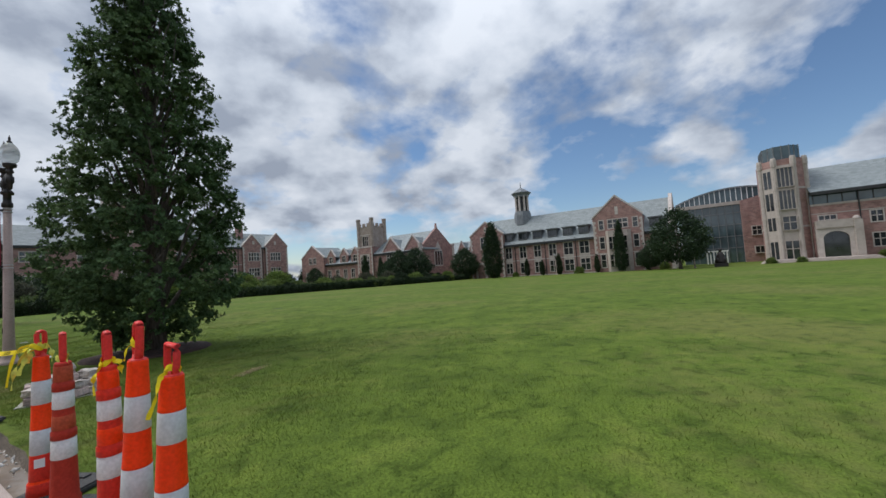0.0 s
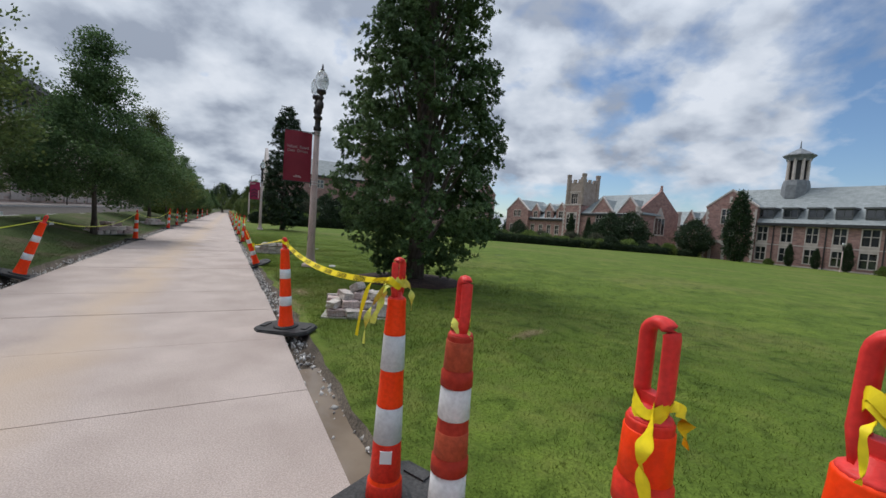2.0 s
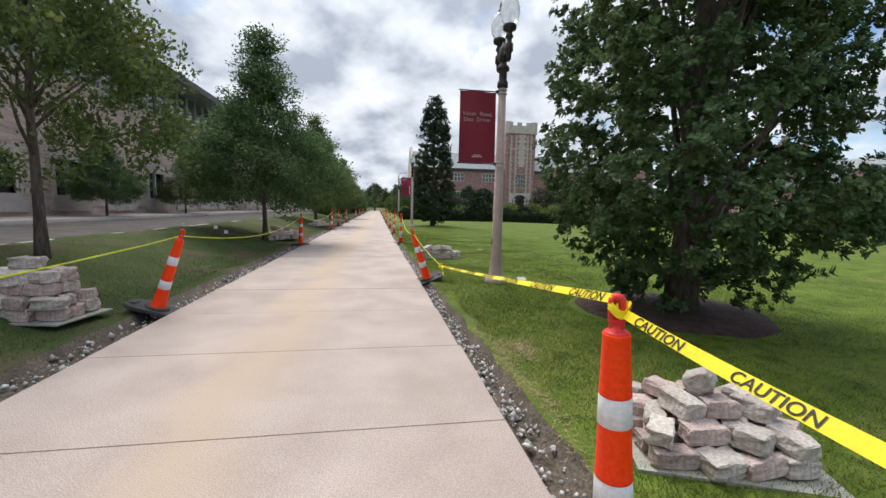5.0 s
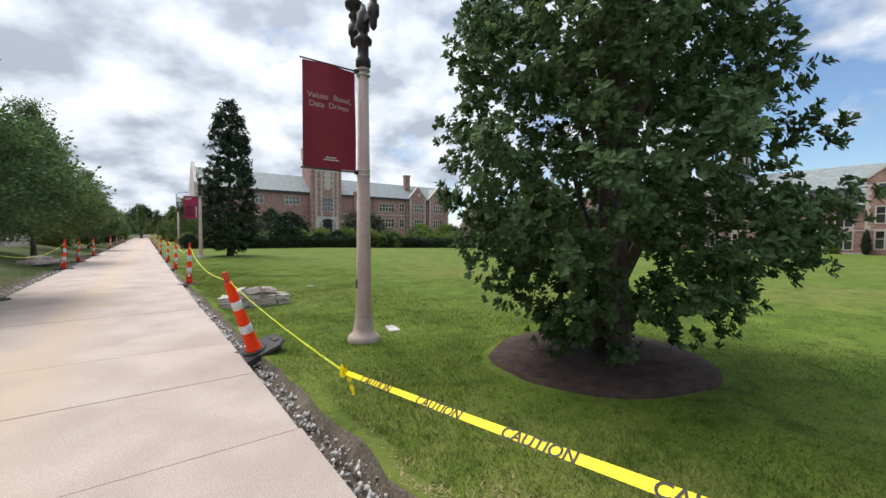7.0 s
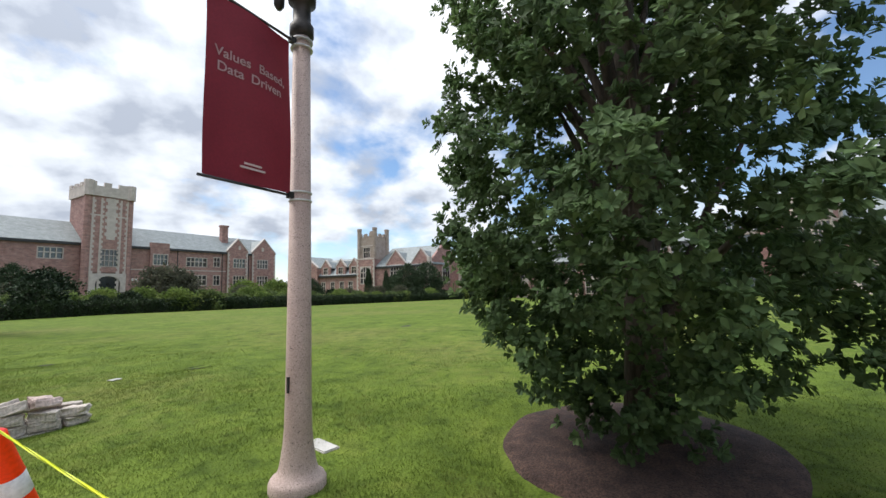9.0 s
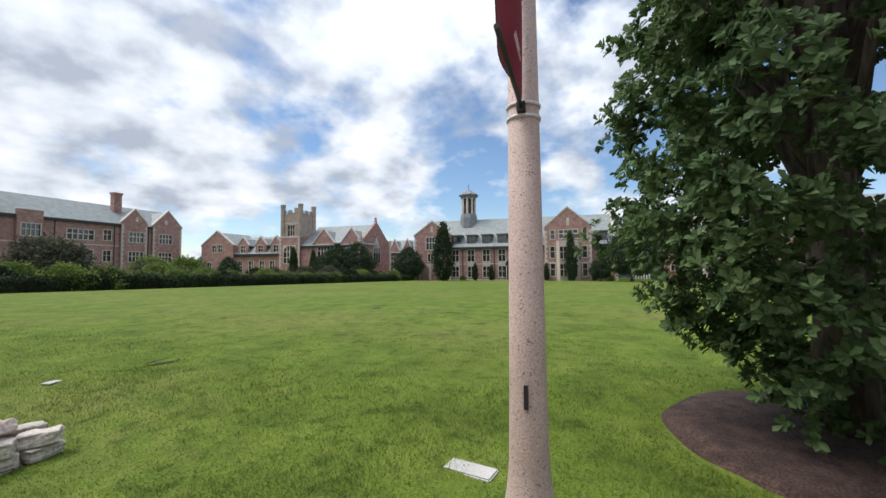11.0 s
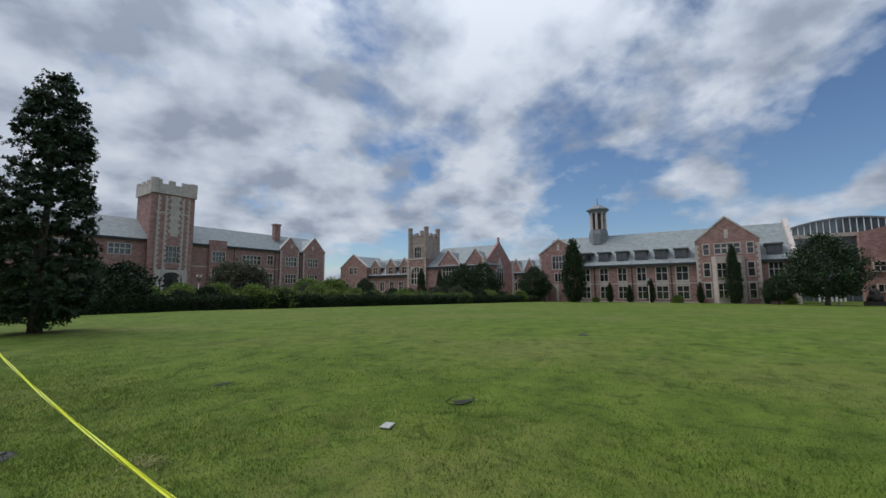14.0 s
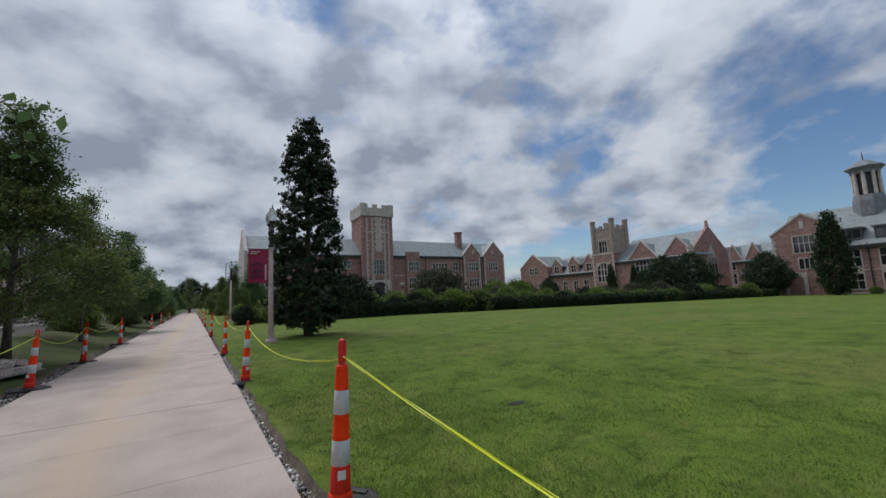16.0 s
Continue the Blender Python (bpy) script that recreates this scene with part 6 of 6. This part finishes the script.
def ribbon(bm, pts, width, twist=lambda f: 0.0):
    """A thin flat strip along pts; twist turns it about its run, in radians (0: flat face to the side)."""
    rows = []
    for i, p in enumerate(pts):
        d = (pts[min(i + 1, len(pts) - 1)] - pts[max(i - 1, 0)]).normalized()
        side = d.cross(Vector((0, 0, 1))).normalized()
        up = side.cross(d)
        t = twist(i / (len(pts) - 1))
        w = width(i / (len(pts) - 1)) if callable(width) else width
        across, nrm = math.cos(t) * up + math.sin(t) * side, -math.sin(t) * up + math.cos(t) * side
        rows.append([[bm.verts.new(p + across * w * s + nrm * q) for s in (-0.5, 0.5)] for q in (-0.0006, 0.0006)])
    for r0, r1 in zip(rows, rows[1:]):
        for q in (0, 1):
            bm.faces.new((r0[q][0], r0[q][1], r1[q][1], r1[q][0])).smooth = True


def caution_tape(a, b, drop, twist, words_at, turn=1, n=60, width=0.044, letter=0.052, label="yellow caution tape with black lettering strung between channelizers"):
    pts = sag(a, b, drop, n)
    t = thing("caution_tape", label, "caution tape", None, "tapes")
    bm = bmesh.new()
    ribbon(bm, pts, width, twist)
    part("strip", bm, M["tape"], t)
    length = sum((q - p).length for p, q in zip(pts, pts[1:]))

    def place(f0, s):
        def bend(c):
            f = min(max(f0 + s * c.x / length, 0.0), 0.999)
            i = int(f * n)
            p = pts[i].lerp(pts[i + 1], f * n - i)
            d = (pts[i + 1] - pts[i]).normalized()
            side = d.cross(Vector((0, 0, 1))).normalized()
            up = side.cross(d)
            tw = twist(f)
            across, nrm = math.cos(tw) * up + math.sin(tw) * side, -math.sin(tw) * up + math.cos(tw) * side
            return p + across * s * (c.y - 0.36 * letter) + nrm * 0.0022
        return bend
    for f0 in words_at:
        part("lettering", text_mesh("CAUTION", letter, M["ink"], place(f0, turn)), None, t)


def lime_line(a, b, drop, width=0.016):
    pts = sag(a, b, drop, 40)
    t = thing("barrier_tape", "twisted lime-yellow barrier tape strung between channelizers", "barrier tape", None, "tapes")
    bm = bmesh.new()
    ribbon(bm, pts, width, lambda f: 14 * f)
    ribbon(bm, pts, width, lambda f: 14 * f + 1.57)
    part("strip", bm, M["lime_tape"], t)


G1, C1, C2, C3, C4, C5 = (0.122, 3.215, 1.145), (-0.01, 6.52, 1.08), (-0.245, 12.79, 0.93), (-0.04, 21.26, 1.04), (-0.11, 27.16, 1.03), (-0.22, 32.56, 1.03)
TIE = (-0.21, 9.5, 0.80)
caution_tape(C1, G1, 0.11, lambda f: -0.6 - 0.25 * math.sin(5 * f), [0.06, 0.17, 0.28, 0.39, 0.50, 0.61, 0.72, 0.83, 0.94], 1,
             width=lambda f: 0.034 + 0.016 * math.sin(math.pi * f) - 0.010 * f * f, letter=0.046)
caution_tape(TIE, (C1[0], C1[1], 1.12), 0.01, lambda f: -0.75 - 0.3 * math.sin(3.5 * f), [0.10, 0.24, 0.38, 0.52, 0.66, 0.80, 0.93], width=lambda f: 0.022 + 0.020 * f, letter=0.054)
lime_line(C2, TIE, 0.03, 0.010)
lime_line((C3[0], C3[1], 1.06), C2, 0.19)
lime_line(C4, C3, 0.22)
lime_line(C5, C4, 0.16)
lime_line((-0.25, 42, 1.0), C5, 0.25)
LC = [(-4.1, 0.6, 1.02), (-3.53, 11.05, 0.98), (-3.70, 20.1, 1.02), (-3.73, 29.46, 1.04), (-3.82, 34.18, 1.04), (-3.86, 41, 1.04)]
for p, q in zip(LC, LC[1:]):
    lime_line(p, q, 0.2 if q[1] < 12 else 0.28)


def tape_knot(at, tails, seed, mat, wide=0.034, r=0.036):
    """A knot of tape with loose ends."""
    rng = random.Random(seed)
    t = thing("tape_knot", "knotted tape with loose hanging ends on a handle", "caution tape", None, "tapes")
    bm = bmesh.new()
    x, y, z = at
    for dz in (0.0, 0.012):
        loop = [Vector((x + r * math.cos(a), y + r * math.sin(a), z + dz + 0.015 * math.sin(2 * a + seed))) for a in (2 * math.pi * i / 20 for i in range(21))]
        ribbon(bm, loop, 0.02, lambda f: 0.5 * math.sin(9 * f))
    part("knot", bm, mat, t)
    for ln, ang, rise in tails:
        ph = rng.uniform(0, 6)
        pts = []
        for f in (i / 24 for i in range(25)):
            out = ln * f * (0.55 - 0.2 * f) + r * min(1, 4 * f)
            sway = 0.07 * ln * f * math.sin(6 * f + ph)
            pts.append(Vector((x + math.cos(ang) * out - math.sin(ang) * sway, y + math.sin(ang) * out + math.cos(ang) * sway,
                               z + rise * math.sin(2.6 * f) - ln * 0.85 * f ** 1.5 + 0.03 * ln * math.sin(9 * f + ph))))
        bm = bmesh.new()
        ribbon(bm, pts, lambda f: wide * (1 - 0.3 * f) * (1 + 0.25 * math.sin(17 * f + ph)), lambda f: ph + 1.6 * math.sin(3.5 * f + ph))
        part("tail", bm, mat, t)


tape_knot(G1, [(0.34, 3.1, 0.0), (0.24, -2.9, 0.0), (0.16, -1.0, 0.01), (0.15, 2.2, 0.01)], 1, M["lime_film"], 0.036)
tape_knot((G1[0] - 0.02, G1[1], G1[2] - 0.012), [(0.36, 2.5, 0.10)], 7, M["tape"], 0.022, 0.038)
tape_knot(C1, [(0.1, 1.0, 0.02)], 2, M["tape"])
tape_knot(TIE, [(0.12, -1.2, 0.0)], 3, M["tape"], 0.022, 0.016)
tape_knot((0.105, 2.59, 1.085), [(0.05, -1.2, 0.0)], 8, M["lime_film"], 0.012, 0.03)
tape_knot((0.2, 1.62, 1.22), [(0.10, 3.0, 0.0)], 9, M["tape"], 0.012, 0.026)
tape_knot((0.152, 1.92, 1.10), [(0.18, -2.6, 0.0), (0.10, -0.7, 0.03)], 4, M["tape"], 0.036, 0.034)
tape_knot((0.21, 1.23, 1.10), [(0.24, -2.8, 0.0)], 6, M["tape"], 0.024, 0.034)


# ---- salvaged stone piles ----
def block_mesh(seed):
    """A hand-dressed paving block with chipped, rounded edges."""
    rng = random.Random(seed)
    bm = bmesh.new()
    box(bm, -0.15, 0.15, -0.085, 0.085, 0.0, 0.14)
    bmesh.ops.subdivide_edges(bm, edges=bm.edges[:], cuts=2, use_grid_fill=True)
    for v in bm.verts:
        v.co += Vector((rng.uniform(-1, 1) * 0.011, rng.uniform(-1, 1) * 0.010, rng.uniform(-1, 1) * 0.007))
    bmesh.ops.bevel(bm, geom=[e for e in bm.edges if e.calc_face_angle(0) > 0.9], offset=0.011, segments=1, affect="EDGES")
    return mesh_of("paving_block", bm, M["block"] if seed % 3 else M["pink_block"])


BLOCKS = [block_mesh(k) for k in range(7)]


def stone_pile(cx, cy, z, spin, plan, seed, label, jumble=0.3, low=1.0, size=1.0):
    """Blocks laid in courses on a board. plan: blocks along and across in each course."""
    rng = random.Random(seed)
    o = pose(cx, cy, z, 0, 0, spin)
    w, d = plan[0][0] * 0.155 * size + 0.05, plan[0][1] * 0.11 * size + 0.05
    bm = bmesh.new()
    box(bm, -w, w, -d, d, 0.0, 0.018)
    solid("board", bm, M["plywood"], "weathered plywood sheet under a stone pile", "board", o @ pose(0.02, 0.03, 0.0, 0, 0, rng.uniform(-6, 6)))
    zc = 0.02
    for k, (nx, ny) in enumerate(plan):
        h = 0.142 * low * size
        for i in range(nx):
            for j in range(ny):
                x, y = (i - (nx - 1) / 2) * 0.305 * size + rng.uniform(-0.03, 0.03), (j - (ny - 1) / 2) * 0.22 * size + rng.uniform(-0.025, 0.025)
                loose = k == len(plan) - 1
                m = o @ pose(x, y, zc + rng.uniform(0, 0.008) + (0.02 if loose else 0), rng.uniform(-1, 1) * ((8 + 26 * jumble) if loose else 2 + 5 * jumble), rng.uniform(-1, 1) * ((8 + 26 * jumble) if loose else 2 + 6 * jumble),
                             rng.uniform(-1, 1) * (12 + 60 * jumble if loose or k else 10 + 12 * jumble))
                m = m @ Matrix.Diagonal((rng.uniform(0.85, 1.1), rng.uniform(0.85, 1.25), rng.uniform(0.95, 1.12) * low, 1)) @ Matrix.Scale(size, 4)
                solid("paving_block", BLOCKS[rng.randrange(7)], None, label, "stone block", m, "salvaged blocks")
        zc += h


stone_pile(1.2, 7.35, lawn_at(1.2, 7.35) - 0.005, -16, [(4, 5), (4, 4), (3, 2), (1, 1)], 1, "rough salvaged grey-pink stone block in a heap", 1.0, 0.95, 0.76)
stone_pile(0.76, 16.62, lawn_at(0.76, 16.62) - 0.005, -10, [(5, 2), (5, 2), (3, 2)], 2, "rough salvaged pale stone block in a low heap", 0.6, 0.88, 0.86)
stone_pile(-4.85, 10.35, 0.08, -7, [(4, 3), (4, 3), (3, 2), (3, 2), (1, 1)], 3, "rough salvaged stone block in a stepped heap", 0.5, 1.0, 0.92)
stone_pile(-4.75, 21.3, 0.10, 62, [(6, 3), (5, 3), (2, 2)], 4, "rough salvaged stone block in a low heap")
stone_pile(-4.8, 31.5, 0.12, 70, [(5, 3), (3, 2)], 5, "rough salvaged stone block in a low heap")


# ---- small things on the ground ----
def ground_sheet(name, cx, cy, rx, ry, mat, label, category, seed, height=0.02, dome=0.05, rag=0.06):
    bm = bmesh.new()
    rings = []
    mid = bm.verts.new((cx, cy, height + dome))
    for q in (0.35, 0.7, 0.93, 1.0):
        ring = []
        for i in range(48):
            t = 2 * math.pi * i / 48
            r = q * (1 + rag * noise.noise((math.cos(t) * 2, math.sin(t) * 2, seed)))
            z = height + dome * (1 - q * q) + (0.012 if rag < 0.1 else 0.004) * noise.noise((q * 9 * math.cos(t), q * 9 * math.sin(t), seed + 2)) if q < 1 else -0.05
            ring.append(bm.verts.new((cx + rx * r * math.cos(t), cy + ry * r * math.sin(t), z)))
        rings.append(ring)
    for i in range(48):
        bm.faces.new((mid, rings[0][i], rings[0][(i + 1) % 48])).smooth = True
        for a, b in zip(rings, rings[1:]):
            bm.faces.new((a[i], b[i], b[(i + 1) % 48], a[(i + 1) % 48])).smooth = True
    return solid(name, bm, mat, label, category, kind="structure")


ground_sheet("mulch_ring", 3.32, 10.36, 1.36, 1.26, M["mulch"], "dark bark mulch ring round the oak", "mulch", 3.0, 0.03, 0.07)
# thin near-black sheets stand in for the shade down in the holes
for x, y, rx, ry, seed in ((4.10, 18.85, 0.25, 0.17, 7.0), (12.75, 19.3, 0.5, 0.2, 9.0), (2.78, 22.6, 0.15, 0.08, 5.0)):
    ground_sheet("sunken_spot", x, y, rx, ry, M["painted_shade"], "near-black sheet painting the shade of a sunken hole in the mown lawn", "hole", seed, lawn_at(x, y) + 0.008, -0.006, 0.16)
bm = bmesh.new()
box(bm, -0.09, 0.09, -0.19, 0.19, 0.0, 0.035)
bmesh.ops.bevel(bm, geom=bm.edges[:], offset=0.01, segments=2, affect="EDGES")
solid("valve_cover", bm, M["kerb"], "pale rectangular valve cover set in the lawn", "valve cover", pose(2.08, 13.12, lawn_at(2.08, 13.12) - 0.022, 0, 0, -12))
bm = bmesh.new()
box(bm, -0.10, 0.10, -0.06, 0.06, 0.0, 0.014)
bmesh.ops.bevel(bm, geom=bm.edges[:], offset=0.005, segments=2, affect="EDGES")
solid("marker_stone", bm, M["kerb"], "small flat white marker plate in the lawn", "marker", pose(2.66, 18.93, lawn_at(2.66, 18.93) + 0.004, 2, 2, 20))
for x, y in ((-6.4, 17.3), (-5.9, 18.2), (-5.5, 17.9)):
    f = thing("marker_flag", "small white utility marker flag in the grass", "marker flag", pose(x, y, lawn_z(x, y)), "marker flags")
    bm = bmesh.new()
    tube(bm, [(0, 0, -0.05), (0, 0, 0.14), (0.003, 0, 0.3)], 0.004, 6)
    part("wire", bm, M["dark_metal"], f)
    bm = bmesh.new()
    box(bm, 0.0, 0.11, -0.002, 0.002, 0.2, 0.3)
    part("flag", bm, M["white"], f)


def scatter_gravel():
    rng = np.random.default_rng(9)
    n = 7000
    y = rng.uniform(-2, 34, n)
    right = rng.uniform(size=n) < 0.72
    f = rng.uniform(size=n)
    draw = np.clip(y - 8, 0, 15)
    x = np.where(right, -0.010 * draw + f * (0.30 - 0.008 * draw), -3.9 + 0.28 * f)
    keep = ~(right & (y < 5.4) & (x < 0.19) & (rng.uniform(size=n) < 0.9))
    x, y = x[keep], y[keep]
    n = len(x)
    s = 0.007 + 0.027 * rng.uniform(size=n) ** 2
    unit = np.array([[1, 0, 0], [-1, 0, 0], [0, 1, 0], [0, -1, 0], [0, 0, 1], [0, 0, -1]], float)
    v = unit[None] * (s[:, None] * rng.uniform(0.6, 1.3, (n, 3)))[:, None, :]
    v += rng.normal(0, 0.2, (n, 6, 3)) * s[:, None, None]
    x = x - 0.009 * (y - 6.2)
    v += np.stack([x, y, -0.115 + rng.uniform(0, 0.05, n)], 1)[:, None]
    tri = np.array([[0, 2, 4], [2, 1, 4], [1, 3, 4], [3, 0, 4], [2, 0, 5], [1, 2, 5], [3, 1, 5], [0, 3, 5]])
    f = (np.arange(n)[:, None, None] * 6 + tri[None]).reshape(-1, 3)
    tagged(new("gravel", quick_mesh("gravel", v.reshape(-1, 3), f, M["gravel"])), "broken grey gravel in the dug edge of the path", "gravel", kind="stuff")


scatter_gravel()
bm = bmesh.new()
g = [[bm.verts.new((0.04 + 0.2 * i / 4 + 0.03 * noise.noise((i, j * 0.3, 5)), -2 + 7.4 * j / 40, -0.085 + 0.008 * noise.noise((i, j * 0.5, 1)))) for i in range(5)] for j in range(41)]
for a, b in zip(g, g[1:]):
    for i in range(4):
        bm.faces.new((a[i], a[i + 1], b[i + 1], b[i])).smooth = True
solid("mud", bm, M["mud"], "wet tan mud in the trench beside the path", "mud", kind="structure")


def scatter_grass():
    """Mown blades on the near lawn and the verge."""
    rng = np.random.default_rng(17)
    n = 460000
    x = 0.28 + rng.exponential(3.4, n)
    y = rng.triangular(-4, 9, 44, n)
    far = np.hypot(x - 0.3, np.maximum(0, np.abs(y - 10) - 9))
    ok = (x < 15) & (rng.uniform(size=n) < np.clip(1.25 - far / 13, 0, 1))
    xv, yv = -3.9 - rng.exponential(1.3, 70000), rng.triangular(2, 9, 34, 70000)
    kv = xv > -7.1
    x, y = np.concatenate([x[ok], xv[kv]]), np.concatenate([y[ok], yv[kv]])
    keep = ((x - 3.32) / 1.33) ** 2 + ((y - 10.36) / 1.23) ** 2 > 1
    keep &= ((x - 4.42) / 0.24) ** 2 + ((y - 18.85) / 0.16) ** 2 > 1
    x, y = x[keep], y[keep]
    z = ground_heights(np.maximum(x, 0.4) * (x > 0) + x * (x <= 0), y)
    edge = np.clip(np.minimum(np.abs(x - 0.22), np.abs(x + 3.9)) / 0.25, 0.4, 1.0)
    n = len(x)
    h = rng.uniform(0.014, 0.04, n) * edge * (1 + 0.4 * np.sin(x * 1.7 + 2 * np.sin(y * 0.9)) * np.sin(y * 1.3))
    t = rng.uniform(0, 2 * np.pi, n)
    lean = rng.uniform(0.2, 1.1, n) * h
    w = rng.uniform(0.0022, 0.0042, n)
    a = rng.uniform(0, 2 * np.pi, n)
    x = x - 0.009 * (y - 6.2) + np.where(x > 0, -0.018 * np.clip(y - 8, 0, 15), 0)
    p = np.stack([x, y, z - 0.004], 1)
    side = np.stack([np.cos(t) * w, np.sin(t) * w, 0 * w], 1)
    tip = p + np.stack([np.cos(a) * lean, np.sin(a) * lean, h], 1)
    v = np.stack([p - side, p + side, tip], 1).reshape(-1, 3)
    lawn = np.repeat(x > -2, 3)
    for pick, mat, label in ((lawn, M["blade"], "short mown green grass beside the path"), (~lawn, M["verge_blade"], "thin dull green grass on the verge")):
        tagged(new("grass", quick_mesh("grass", v[pick], np.arange(pick.sum()).reshape(-1, 3), mat)), label, "grass", kind="stuff")
    # dry tufts in a streak on the lawn and along the dug edge
    n = 2600
    pick = rng.uniform(size=n)
    k = pick < 0.3
    a, b = rng.normal(0, 1, n), rng.normal(0, 1, n)
    x = np.where(k, 3.1 + 0.17 * a, 0.33 + 0.055 * a)
    y = np.where(k, 5.6 + 0.05 * b + 0.25 * 0.17 * a, 8.6 + 0.75 * b)
    x = x + np.where(k, 0, 0.04 * np.sin(5 * y))
    x, y = np.where(pick > 0.7, 0.58 + 0.07 * a, x), np.where(pick > 0.7, 9.0 + 0.13 * b, y)
    x, y = np.where(pick > 0.8, 0.60 + 0.10 * a, x), np.where(pick > 0.8, 9.0 + 0.17 * b, y)
    x, y = np.where(pick > 0.92, 0.80 + 0.09 * a, x), np.where(pick > 0.92, 20.05 + 0.12 * b, y)
    p = np.stack([x, y, ground_heights(np.maximum(x + 0.009 * (y - 6.2) + 0.018 * np.clip(y - 8, 0, 15), 0.4), y) + 0.012], 1)
    t, a = rng.uniform(0, 2 * np.pi, n), rng.uniform(0, 2 * np.pi, n)
    side = np.stack([np.cos(t), np.sin(t), 0 * t], 1) * 0.003
    tip = p + np.stack([np.cos(a) * 0.05, np.sin(a) * 0.05, rng.uniform(0.0, 0.03, n)], 1)
    v = np.stack([p - side, p + side, tip], 1).reshape(-1, 3)
    tagged(new("straw", quick_mesh("straw", v, np.arange(3 * n).reshape(-1, 3), M["straw"])), "dry straw-coloured grass on bare spots", "dry grass", kind="stuff")


scatter_grass()
